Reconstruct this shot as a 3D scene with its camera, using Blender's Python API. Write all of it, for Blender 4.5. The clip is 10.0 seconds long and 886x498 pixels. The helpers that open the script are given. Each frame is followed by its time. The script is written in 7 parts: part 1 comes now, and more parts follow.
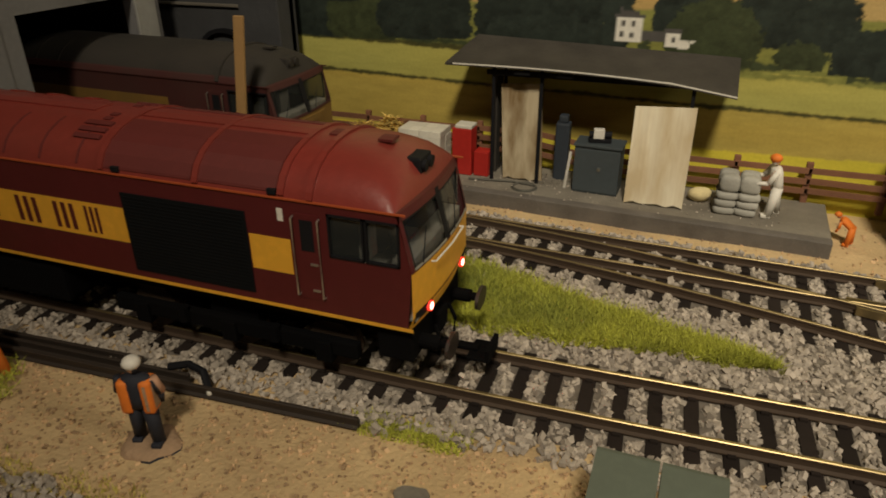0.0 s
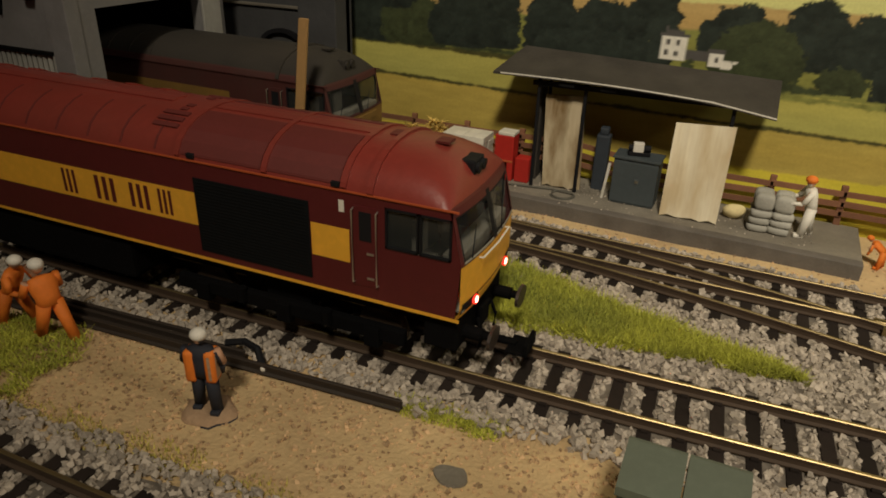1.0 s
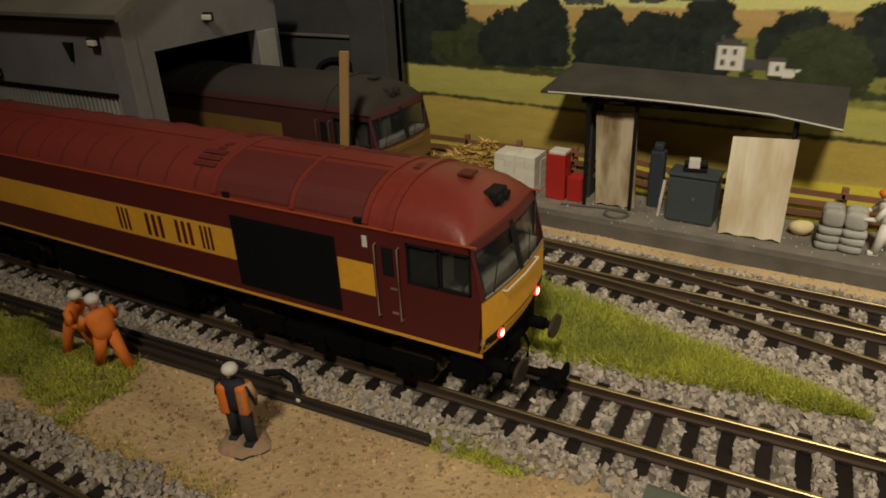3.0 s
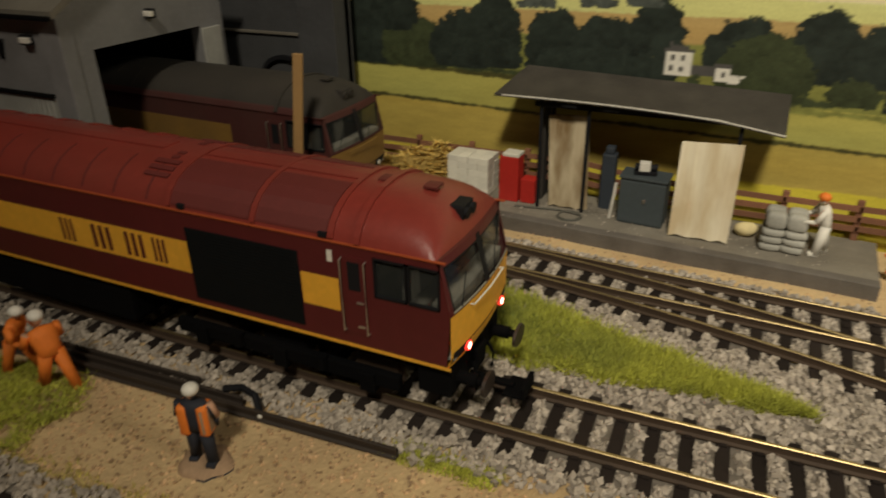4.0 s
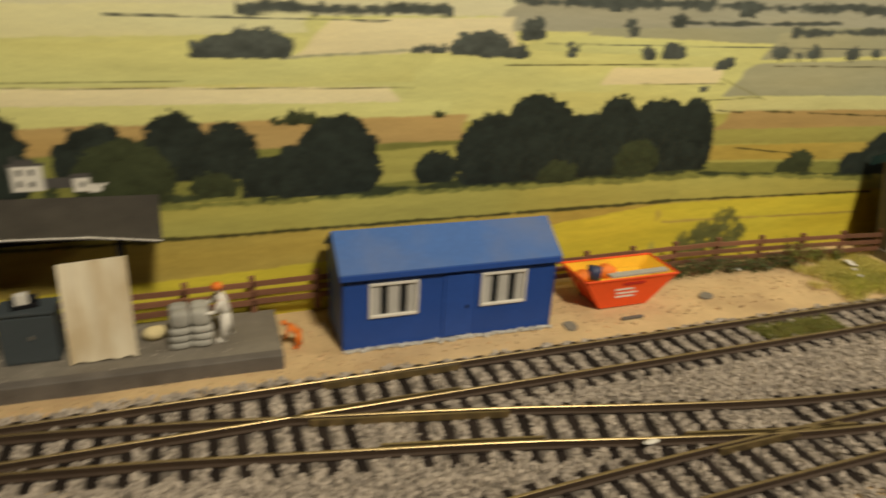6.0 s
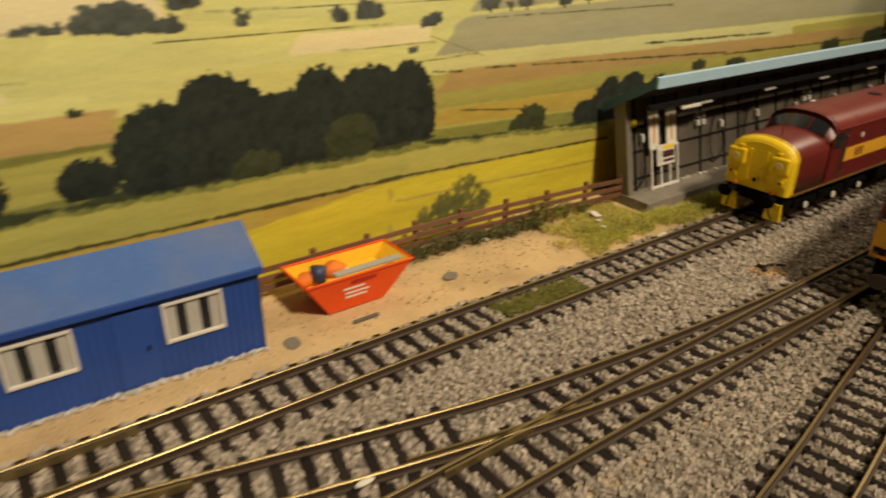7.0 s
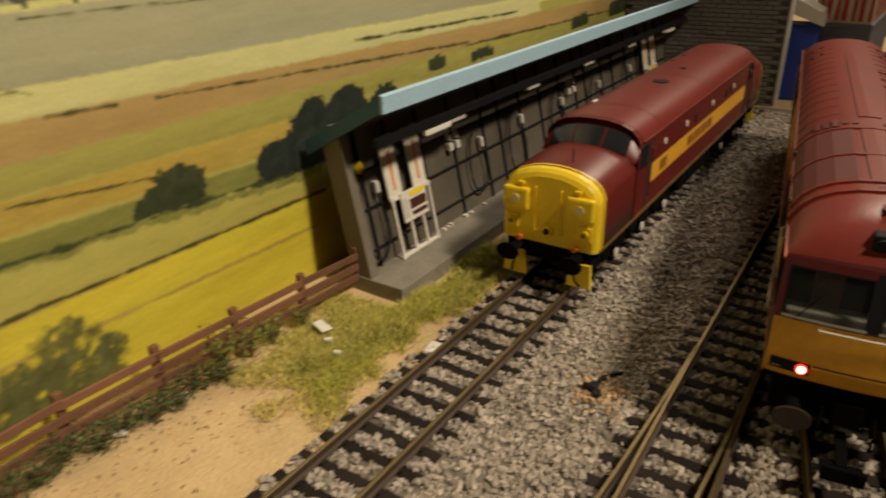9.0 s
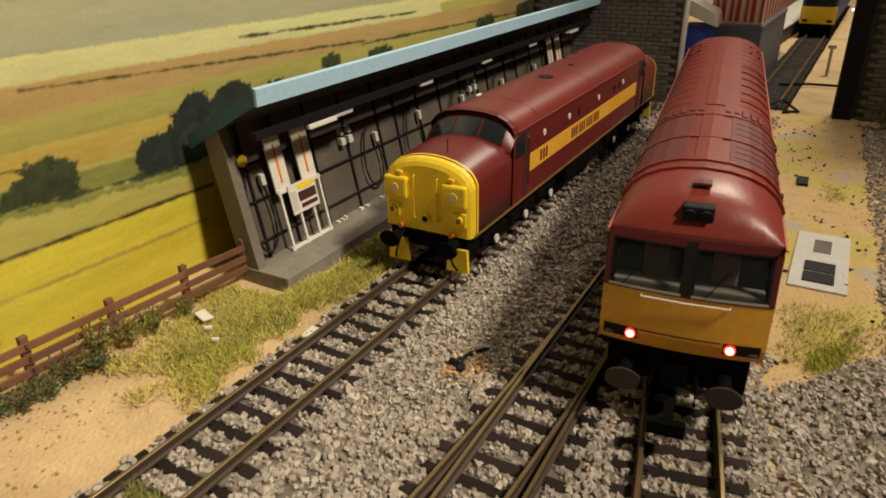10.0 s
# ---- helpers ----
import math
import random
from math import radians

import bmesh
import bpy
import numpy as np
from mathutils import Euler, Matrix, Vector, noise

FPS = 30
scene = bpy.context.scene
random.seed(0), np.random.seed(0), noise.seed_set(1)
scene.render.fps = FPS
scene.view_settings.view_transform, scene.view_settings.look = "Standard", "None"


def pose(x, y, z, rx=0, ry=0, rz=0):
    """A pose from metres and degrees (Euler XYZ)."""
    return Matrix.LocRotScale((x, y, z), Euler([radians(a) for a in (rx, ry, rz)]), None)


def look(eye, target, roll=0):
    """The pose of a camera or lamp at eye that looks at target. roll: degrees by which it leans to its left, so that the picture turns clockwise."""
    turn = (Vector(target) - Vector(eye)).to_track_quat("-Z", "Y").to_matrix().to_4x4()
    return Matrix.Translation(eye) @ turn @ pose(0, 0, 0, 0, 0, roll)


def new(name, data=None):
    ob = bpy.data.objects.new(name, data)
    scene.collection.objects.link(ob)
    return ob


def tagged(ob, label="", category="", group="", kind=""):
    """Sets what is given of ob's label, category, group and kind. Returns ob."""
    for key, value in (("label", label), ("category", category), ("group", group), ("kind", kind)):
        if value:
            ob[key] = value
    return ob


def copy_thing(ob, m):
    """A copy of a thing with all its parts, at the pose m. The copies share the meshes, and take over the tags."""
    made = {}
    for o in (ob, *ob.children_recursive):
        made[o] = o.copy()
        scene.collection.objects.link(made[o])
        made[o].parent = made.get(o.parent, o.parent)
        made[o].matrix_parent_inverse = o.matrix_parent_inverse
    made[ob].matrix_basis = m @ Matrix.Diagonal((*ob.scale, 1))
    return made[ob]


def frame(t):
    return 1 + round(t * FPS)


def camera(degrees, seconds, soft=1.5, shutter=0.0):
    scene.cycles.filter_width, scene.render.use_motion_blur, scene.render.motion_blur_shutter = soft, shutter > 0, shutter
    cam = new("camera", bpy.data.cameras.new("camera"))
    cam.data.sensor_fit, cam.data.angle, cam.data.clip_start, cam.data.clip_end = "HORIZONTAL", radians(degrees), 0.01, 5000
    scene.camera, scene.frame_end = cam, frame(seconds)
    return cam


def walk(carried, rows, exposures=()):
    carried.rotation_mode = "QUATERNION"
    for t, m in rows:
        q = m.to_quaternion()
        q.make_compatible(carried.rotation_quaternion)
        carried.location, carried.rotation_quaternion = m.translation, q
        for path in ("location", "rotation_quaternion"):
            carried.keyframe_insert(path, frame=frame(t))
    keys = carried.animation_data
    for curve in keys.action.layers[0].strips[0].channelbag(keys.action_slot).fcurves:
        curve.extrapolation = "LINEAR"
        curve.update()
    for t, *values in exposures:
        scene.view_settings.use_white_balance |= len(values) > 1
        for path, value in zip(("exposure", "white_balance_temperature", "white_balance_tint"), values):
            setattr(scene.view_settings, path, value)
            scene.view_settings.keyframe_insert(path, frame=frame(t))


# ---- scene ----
cam = camera(65.4, 10.0, soft=1.75, shutter=0.5)
PATH = [
    (0, (0.02815, 0.00872, 0.10812), (-0.03258, 0.17614, 0.01711), -0.39),
    (0.5, (0.02770, 0.00186, 0.10987), (-0.03780, 0.16835, 0.02047), 0.84),
    (1, (0.02652, -0.00293, 0.11083), (-0.04095, 0.16263, 0.02119), 1.89),
    (1.5, (0.02918, 0.00206, 0.10846), (-0.04102, 0.16165, 0.01046), 0.88),
    (2, (0.03413, 0.00309, 0.11187), (-0.04719, 0.16294, 0.02336), -1.17),
    (2.2, (0.03420, 0.00345, 0.11324), (-0.05273, 0.16146, 0.02679), -1.95),
    (3.5, (0.04053, 0.00839, 0.11604), (-0.05037, 0.16329, 0.02803), -2.83),
    (4, (0.03145, 0.00752, 0.12019), (-0.04312, 0.16946, 0.02956), -0.88),
    (4.5, (0.02337, 0.01128, 0.12981), (-0.01943, 0.18489, 0.04023), 0.72),
    (5, (0.01495, 0.01372, 0.12742), (0.01824, 0.19486, 0.04270), 2.65),
    (5.5, (0.02194, 0.01863, 0.13962), (0.06108, 0.19654, 0.05706), 4.11),
    (6, (0.05036, 0.02657, 0.13988), (0.12013, 0.19693, 0.06172), 3.15),
    (6.2, (0.06429, 0.02760, 0.13713), (0.14442, 0.19340, 0.05909), 2.83),
    (7.3, (0.13451, 0.05794, 0.13474), (0.25430, 0.19361, 0.04963), -0.24),
    (7.5, (0.15212, 0.07084, 0.13819), (0.27765, 0.20164, 0.05374), -0.49),
    (8, (0.18958, 0.09647, 0.12740), (0.32752, 0.21460, 0.04363), -1.01),
    (8.5, (0.21811, 0.12035, 0.11736), (0.36276, 0.22986, 0.03318), -1.47),
    (9, (0.23847, 0.12431, 0.11628), (0.39149, 0.22041, 0.03057), -1.30),
    (9.5, (0.25056, 0.11090, 0.11251), (0.41150, 0.19314, 0.02686), -0.25),
    (10, (0.24135, 0.09867, 0.11348), (0.40193, 0.18305, 0.02926), -0.89),
]
EXPOSURES = [(0.0, -0.92, 6350, 12), (2.2, -0.95, 6350, 12), (3.5, -0.9, 6200, 11), (4.0, -0.85, 6150, 10), (4.5, -0.5, 6000, 8), (5.0, -0.55, 6100, 8), (5.5, -0.88, 6200, 9), (6.2, -0.9, 6550, 12), (7.5, -0.82, 7300, 16), (8.5, -0.85, 6900, 15), (9.0, -0.9, 6700, 15), (9.5, -0.66, 6400, 15), (10.0, -0.6, 6350, 15)]
LAMP_A = ((0.30, -0.88, 1.40), (0.28, 0.48, 0.17), 236.0)
LAMP_B = ((1.20, 0.02, 0.75), (1.0, 0.1, 0.0), 9.0)
LAMP_COLOUR = (1.0, 0.875, 0.65)
SPOT_DEGREES = 46.0
import collections

walk(cam, [(t, look(eye, target, roll)) for t, eye, target, roll in PATH], exposures=EXPOSURES)

# ---- room light: one warm ceiling spotlight over the layout, a lamp over the far end ----
world = bpy.data.worlds.new("room_air")
world.use_nodes = True
world.node_tree.nodes["Background"].inputs[0].default_value = (0.9, 0.72, 0.5, 1)
world.node_tree.nodes["Background"].inputs[1].default_value = 0.02
scene.world = world


spot = bpy.data.lights.new("ceiling_spot_light", "SPOT")
spot.energy, spot.color = LAMP_A[2], LAMP_COLOUR
spot.spot_size, spot.spot_blend, spot.shadow_soft_size = math.radians(SPOT_DEGREES), 1.0, 0.11
spot_light = new("ceiling_spot_light", spot)
spot_light.matrix_world = look(LAMP_A[0], LAMP_A[1])
far = bpy.data.lights.new("far_lamp_light", "AREA")
far.shape, far.size, far.energy, far.color = "DISK", 0.25, LAMP_B[2], LAMP_COLOUR
far_light = new("far_lamp_light", far)
far_light.matrix_world = look(LAMP_B[0], LAMP_B[1])

# ---- helpers: sizes below are in centimetres ----
CM = 0.01


def up(bm):
    me = bpy.data.meshes.new("mesh")
    bmesh.ops.scale(bm, vec=(CM, CM, CM), verts=bm.verts)
    bm.to_mesh(me)
    bm.free()
    return me


def part(name, bm, material, parent=None, label="", smooth=False):
    me = up(bm)
    me.name = name
    for m in material if isinstance(material, (list, tuple)) else [material]:
        me.materials.append(m)
    if smooth:
        for p in me.polygons:
            p.use_smooth = True
    ob = new(name, me)
    if parent is not None:
        ob.parent = parent
    if label:
        tagged(ob, label)
    return ob


def thing(name, x, y, z, rz, label, category, group="", kind=""):
    ob = new(name)
    ob.empty_display_size = 0.01
    ob.matrix_world = pose(x * CM, y * CM, z * CM, 0, 0, rz)
    return tagged(ob, label, category, group, kind)


def share(name, ob, parent, m):
    """Another piece on the mesh of ob."""
    o = new(name, ob.data)
    o.parent = parent
    o.matrix_basis = m
    return o


def B():
    return bmesh.new()


def box(bm, x0, x1, y0, y1, z0, z1, bev=0.0, mat=0):
    n = len(bm.faces)
    vs = [bm.verts.new((x, y, z)) for z in (z0, z1) for x, y in ((x0, y0), (x1, y0), (x1, y1), (x0, y1))]
    fs = [bm.faces.new([vs[i] for i in q]) for q in ((3, 2, 1, 0), (4, 5, 6, 7), (0, 1, 5, 4), (1, 2, 6, 5), (2, 3, 7, 6), (3, 0, 4, 7))]
    for f in fs:
        f.material_index = mat
    if bev:
        es = list({e for f in fs for e in f.edges})
        bmesh.ops.bevel(bm, geom=es, offset=bev, segments=2, profile=0.6, affect="EDGES", clamp_overlap=True)
    return bm


def cyl(bm, a, b, r, seg=10, r2=None):
    a, b = Vector(a), Vector(b)
    d = b - a
    m = Matrix.Translation((a + b) / 2) @ d.to_track_quat("Z", "Y").to_matrix().to_4x4()
    bmesh.ops.create_cone(bm, cap_ends=True, segments=seg, radius1=r, radius2=r if r2 is None else r2, depth=d.length, matrix=m)
    return bm


def ball(bm, c, r, sx=1, sy=1, sz=1, u=10, v=7):
    bmesh.ops.create_uvsphere(bm, u_segments=u, v_segments=v, radius=r, matrix=Matrix.Translation(c) @ Matrix.Diagonal((sx, sy, sz, 1)))
    return bm


def loft(bm, rings, caps=True, closed=True):
    """Skin through rings of equally many points."""
    rows = [[bm.verts.new(p) for p in r] for r in rings]
    n = len(rows[0])
    for a, b in zip(rows, rows[1:]):
        for i in range(n if closed else n - 1):
            j = (i + 1) % n
            bm.faces.new((a[i], a[j], b[j], b[i]))
    if caps:
        bm.faces.new(list(reversed(rows[0])))
        bm.faces.new(rows[-1])
    return bm


def prism(bm, outline, axis, a, b):
    """An outline in the other two axes, drawn out from a to b along axis."""
    def at(p, v):
        return {"x": (v, p[0], p[1]), "y": (p[0], v, p[1]), "z": (p[0], p[1], v)}[axis]
    loft(bm, [[at(p, a) for p in outline], [at(p, b) for p in outline]])
    bmesh.ops.recalc_face_normals(bm, faces=bm.faces)
    return bm


def tube(bm, pts, r, seg=6):
    """A bent hose or wire through points."""
    pts = [Vector(p) for p in pts]
    rings = []
    for i, p in enumerate(pts):
        d = (pts[min(i + 1, len(pts) - 1)] - pts[max(i - 1, 0)]).normalized()
        q = d.to_track_quat("Z", "Y")
        rings.append([p + q @ Vector((r * math.cos(k * 2 * math.pi / seg), r * math.sin(k * 2 * math.pi / seg), 0)) for k in range(seg)])
    return loft(bm, rings)


# ---- materials ----
def mat(name, col, rough=0.7, metal=0.0, var=0.25, scale=60.0, bump=0.0, bscale=400.0, dirt=0.0, dirtcol=(0.05, 0.04, 0.03), spec=0.5, isl=0.0, obr=0.0, emit=0.0, coat=0.0):
    """A surface: base colour, blotches, fine grain and, where wanted, dirt and relief. Scales are per metre."""
    m = bpy.data.materials.new(name)
    m.use_nodes = True
    nt = m.node_tree
    b = nt.nodes["Principled BSDF"]
    b.inputs["Roughness"].default_value = rough
    b.inputs["Metallic"].default_value = metal
    b.inputs["Specular IOR Level"].default_value = spec
    b.inputs["Coat Weight"].default_value = coat
    tc = nt.nodes.new("ShaderNodeTexCoord")
    def noise_at(s, detail=4):
        n = nt.nodes.new("ShaderNodeTexNoise")
        n.inputs["Scale"].default_value = s
        n.inputs["Detail"].default_value = detail
        nt.links.new(tc.outputs["Object"], n.inputs["Vector"])
        return n
    def mixc(a, b_, f, mode="MIX"):
        x = nt.nodes.new("ShaderNodeMix")
        x.data_type, x.blend_type = "RGBA", mode
        for s, v in ((0, f), (6, a), (7, b_)):
            if hasattr(v, "is_linked"):
                nt.links.new(v, x.inputs[s])
            else:
                x.inputs[s].default_value = v if s == 0 else (*v, 1)
        return x.outputs[2]
    lo = tuple(c * (1 - var) for c in col)
    hi = tuple(min(1, c * (1 + var)) for c in col)
    c = mixc(lo, hi, noise_at(scale).outputs[0])
    fine = noise_at(scale * 9, 2)
    c = mixc(c, tuple(min(1, v * 1.25) for v in col), ramp(nt, fine.outputs[0], 0.45, 0.8, 0.5))
    if dirt:
        d = noise_at(scale * 0.45, 6)
        c = mixc(c, dirtcol, ramp(nt, d.outputs[0], 0.45, 0.72, dirt))
    for amount, node, sock in ((isl, "ShaderNodeNewGeometry", "Random Per Island"), (obr, "ShaderNodeObjectInfo", "Random")):
        if amount:
            g = nt.nodes.new(node)
            r = nt.nodes.new("ShaderNodeMapRange")
            r.inputs[3].default_value, r.inputs[4].default_value = 1 - amount, 1 + amount
            nt.links.new(g.outputs[sock], r.inputs[0])
            hsv = nt.nodes.new("ShaderNodeHueSaturation")
            nt.links.new(r.outputs[0], hsv.inputs["Value"])
            nt.links.new(c, hsv.inputs["Color"])
            c = hsv.outputs[0]
    nt.links.new(c, b.inputs["Base Color"])
    if bump:
        bn = noise_at(bscale, 3)
        bp = nt.nodes.new("ShaderNodeBump")
        bp.inputs["Strength"].default_value = bump
        bp.inputs["Distance"].default_value = 0.0006
        nt.links.new(bn.outputs[0], bp.inputs["Height"])
        nt.links.new(bp.outputs[0], b.inputs["Normal"])
    if emit:
        nt.links.new(c, b.inputs["Emission Color"])
        b.inputs["Emission Strength"].default_value = emit
    return m


def ramp(nt, sock, lo, hi, top=1.0):
    r = nt.nodes.new("ShaderNodeMapRange")
    r.inputs[1].default_value, r.inputs[2].default_value, r.inputs[4].default_value = lo, hi, top
    nt.links.new(sock, r.inputs[0])
    return r.outputs[0]


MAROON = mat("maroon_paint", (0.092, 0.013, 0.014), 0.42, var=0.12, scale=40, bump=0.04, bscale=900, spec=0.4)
# Roof red is more than twice as bright as the maroon sides.
ROOFRED = mat("paler_red_roof", (0.215, 0.032, 0.023), 0.38, var=0.15, scale=45, bump=0.08, bscale=900, dirt=0.25)
# GREYROOF, DULLRED and DULLGOLD are darker, blotched paints, mostly for the shed locomotive.
GREYROOF = mat("dark_grey_roof", (0.026, 0.022, 0.018), 0.85, var=0.4, scale=60, dirt=0.4)
DULLRED = mat("dark_maroon", (0.055, 0.012, 0.010), 0.7, var=0.25, scale=60, dirt=0.35)
GOLD = mat("golden_yellow_paint", (0.78, 0.40, 0.035), 0.45, var=0.08, scale=50, dirt=0.12)
DULLGOLD = mat("dull_yellow_paint", (0.21, 0.115, 0.022), 0.6, var=0.2, scale=60, dirt=0.4)
WARN = mat("warning_yellow", (0.92, 0.64, 0.025), 0.4, var=0.08, scale=70, dirt=0.12, dirtcol=(0.25, 0.12, 0.01))
GUTTERGLINT = mat("orange_gutter_glint", (0.38, 0.075, 0.022), 0.5, var=0.1)
BLACK = mat("matt_black", (0.007, 0.007, 0.009), 0.7, var=0.3, scale=90, bump=0.1, spec=0.25)
UNDER = mat("underframe_black", (0.004, 0.004, 0.0045), 0.9, var=0.4, scale=80, dirt=0.3, dirtcol=(0.009, 0.007, 0.006), spec=0.06)
MESHBLK = mat("grille_black", (0.005, 0.006, 0.007), 0.7, var=0.3, spec=0.15)
STEEL = mat("bright_steel", (0.62, 0.60, 0.55), 0.3, metal=0.9, var=0.1)
RAILSIDE = mat("rusty_rail_side", (0.055, 0.034, 0.02), 0.75, var=0.3, scale=120, bump=0.1)
CLUMP = mat("brown_crumb_base", (0.40, 0.265, 0.16), 0.95, var=0.3, scale=150, bump=0.7, bscale=900)
SLATEBLUE = mat("grey_blue_board", (0.16, 0.17, 0.24), 0.7, var=0.15)
TINBLUE = mat("dark_blue_tin", (0.03, 0.04, 0.10), 0.5)
SPARE = mat("dark_spare_rail", (0.030, 0.021, 0.015), 0.7, var=0.3, scale=90)
RAILTOP = mat("polished_rail", (0.34, 0.26, 0.13), 0.36, metal=0.8, var=0.3, scale=40)
SLEEPER = mat("dark_brown_sleeper", (0.020, 0.0145, 0.012), 0.9, var=0.35, scale=150, bump=0.2, obr=0.3, spec=0.2)
STONE = mat("grey_ballast", (0.40, 0.348, 0.29), 0.9, var=0.25, scale=300, isl=0.32)
# Bed is darker than the stones, to paint the shade in their gaps.
BALLASTBED = mat("ballast_bed", (0.16, 0.137, 0.112), 0.95, var=0.5, scale=500, bump=0.6, bscale=600)
EARTH = mat("tan_scatter", (0.60, 0.435, 0.228), 0.95, var=0.22, scale=70, bump=0.8, bscale=900, dirt=0.5, dirtcol=(0.32, 0.205, 0.11))
GRAIN = mat("tan_grains", (0.50, 0.338, 0.188), 0.95, var=0.12, isl=0.45)
GRASS = mat("static_grass", (0.46, 0.47, 0.06), 0.8, var=0.35, scale=60, isl=0.4, dirt=0.9, dirtcol=(0.10, 0.135, 0.03))
GRASSBASE = mat("grass_base", (0.36, 0.37, 0.055), 0.9, var=0.4, scale=60, bump=0.5, dirt=0.9, dirtcol=(0.10, 0.12, 0.03))
DARKGRASS = mat("dark_static_grass", (0.15, 0.19, 0.035), 0.8, var=0.35, scale=60, isl=0.4)
OLIVEGRASS = mat("olive_grass", (0.24, 0.215, 0.05), 0.85, var=0.35, scale=60, isl=0.4)
OLIVEBED = mat("olive_moss", (0.17, 0.15, 0.045), 0.95, var=0.35, scale=80, bump=0.6)
DRYGRASS = mat("dry_grass", (0.52, 0.46, 0.11), 0.85, var=0.3, scale=60, isl=0.4)
LEAFLIGHT = mat("weed_leaf", (0.20, 0.24, 0.045), 0.75, var=0.3, isl=0.4)
FSWALL = mat("brown_black_boarding", (0.105, 0.088, 0.066), 0.85, var=0.35, scale=70, bump=0.3, dirt=0.5, dirtcol=(0.025, 0.02, 0.016))
LEAF = mat("bush_leaf", (0.07, 0.10, 0.03), 0.75, var=0.3, isl=0.45)
CONCRETE = mat("grey_concrete", (0.215, 0.193, 0.155), 0.9, var=0.35, scale=90, bump=0.5, bscale=700, dirt=0.6, dirtcol=(0.09, 0.075, 0.06))
KERB = mat("dark_platform_edge", (0.13, 0.115, 0.10), 0.9, var=0.35, scale=120, bump=0.4, dirt=0.4)
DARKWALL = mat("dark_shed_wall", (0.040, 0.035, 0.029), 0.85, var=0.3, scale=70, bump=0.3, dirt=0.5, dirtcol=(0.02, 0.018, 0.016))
SHEDGREY = mat("grey_shed_paint", (0.185, 0.182, 0.186), 0.85, var=0.2, scale=60, dirt=0.35)
SHEDROOF = mat("shed_roof_felt", (0.15, 0.135, 0.11), 0.9, var=0.3, scale=50, dirt=0.4)
CORRUG = mat("corrugated_sheet", (0.34, 0.335, 0.31), 0.6, var=0.25, scale=60, dirt=0.35)
FELT = mat("black_felt_roof", (0.036, 0.031, 0.024), 0.9, var=0.35, scale=120, bump=0.3, bscale=500, dirt=0.3, dirtcol=(0.09, 0.08, 0.065))


def groundmat(name, sand, straw, grey):
    """Sandy ground with straw-coloured drifts and bare grey spots."""
    m = mat(name, sand, 0.95, var=0.2, scale=90, bump=0.8, bscale=900)
    nt = m.node_tree
    b = nt.nodes["Principled BSDF"]
    c = b.inputs["Base Color"].links[0].from_socket
    tc = nt.nodes.new("ShaderNodeTexCoord")
    for colour, scale, lo, hi in ((straw, 22, 0.47, 0.58), (grey, 31, 0.58, 0.66), (tuple(v * 0.45 for v in sand), 210, 0.62, 0.74)):
        n = nt.nodes.new("ShaderNodeTexNoise")
        n.inputs["Scale"].default_value, n.inputs["Detail"].default_value = scale, 5
        mp = nt.nodes.new("ShaderNodeMapping")
        mp.inputs["Location"].default_value = (scale, scale * 0.3, 0)
        nt.links.new(tc.outputs["Object"], mp.inputs["Vector"])
        nt.links.new(mp.outputs[0], n.inputs["Vector"])
        x = nt.nodes.new("ShaderNodeMix")
        x.data_type = "RGBA"
        nt.links.new(ramp(nt, n.outputs[0], lo, hi, 0.85), x.inputs[0])
        nt.links.new(c, x.inputs[6])
        x.inputs[7].default_value = (*colour, 1)
        c = x.outputs[2]
    nt.links.new(c, b.inputs["Base Color"])
    return m


DRYBASE = groundmat("straw_ground", (0.54, 0.37, 0.17), (0.50, 0.41, 0.10), (0.40, 0.37, 0.32))
HOSEGREY = mat("grey_hose", (0.09, 0.085, 0.07), 0.7)
WOODPOST = mat("bare_wood_strip", (0.38, 0.225, 0.085), 0.7, var=0.2, scale=60)
FENCEWOOD = mat("brown_fence_wood", (0.19, 0.085, 0.045), 0.8, var=0.3, scale=120, bump=0.2, obr=0.2)
HUTBLUE = mat("blue_cabin_paint", (0.020, 0.075, 0.34), 0.5, var=0.15, scale=60, bump=0.1, dirt=0.15, dirtcol=(0.01, 0.03, 0.12))
HUTROOF = mat("blue_cabin_roof", (0.044, 0.124, 0.368), 0.6, var=0.12, scale=60, dirt=0.55, dirtcol=(0.17, 0.18, 0.22))
SKIPRED = mat("orange_red_skip", (0.80, 0.085, 0.012), 0.45, var=0.1, scale=80)
SKIPYEL = mat("skip_inside", (0.85, 0.50, 0.03), 0.6, var=0.15, scale=80)
WHITE = mat("white_paint", (0.72, 0.69, 0.62), 0.6, var=0.1, scale=120, dirt=0.15, dirtcol=(0.4, 0.35, 0.28))
CURTAIN = mat("grey_curtain", (0.46, 0.45, 0.42), 0.9, var=0.15, scale=120)
CREAM = mat("white_block", (0.70, 0.67, 0.58), 0.8, var=0.12, scale=150, obr=0.08)
REDBOX = mat("red_pump", (0.42, 0.022, 0.016), 0.45, var=0.15)
# Locker colour is darkened for the shade inside the shelter.
LOCKERBLUE = mat("shaded_locker_blue", (0.028, 0.036, 0.048), 0.7, var=0.25)
GREYCAB = mat("slate_grey_cabinet", (0.055, 0.068, 0.075), 0.6, var=0.2)
SACK = mat("cream_sack_cloth", (0.72, 0.61, 0.33), 0.9, var=0.2, scale=150, bump=0.3)
SANDBAG = mat("grey_sandbag", (0.36, 0.35, 0.31), 0.9, var=0.2, scale=150, bump=0.3, obr=0.12)
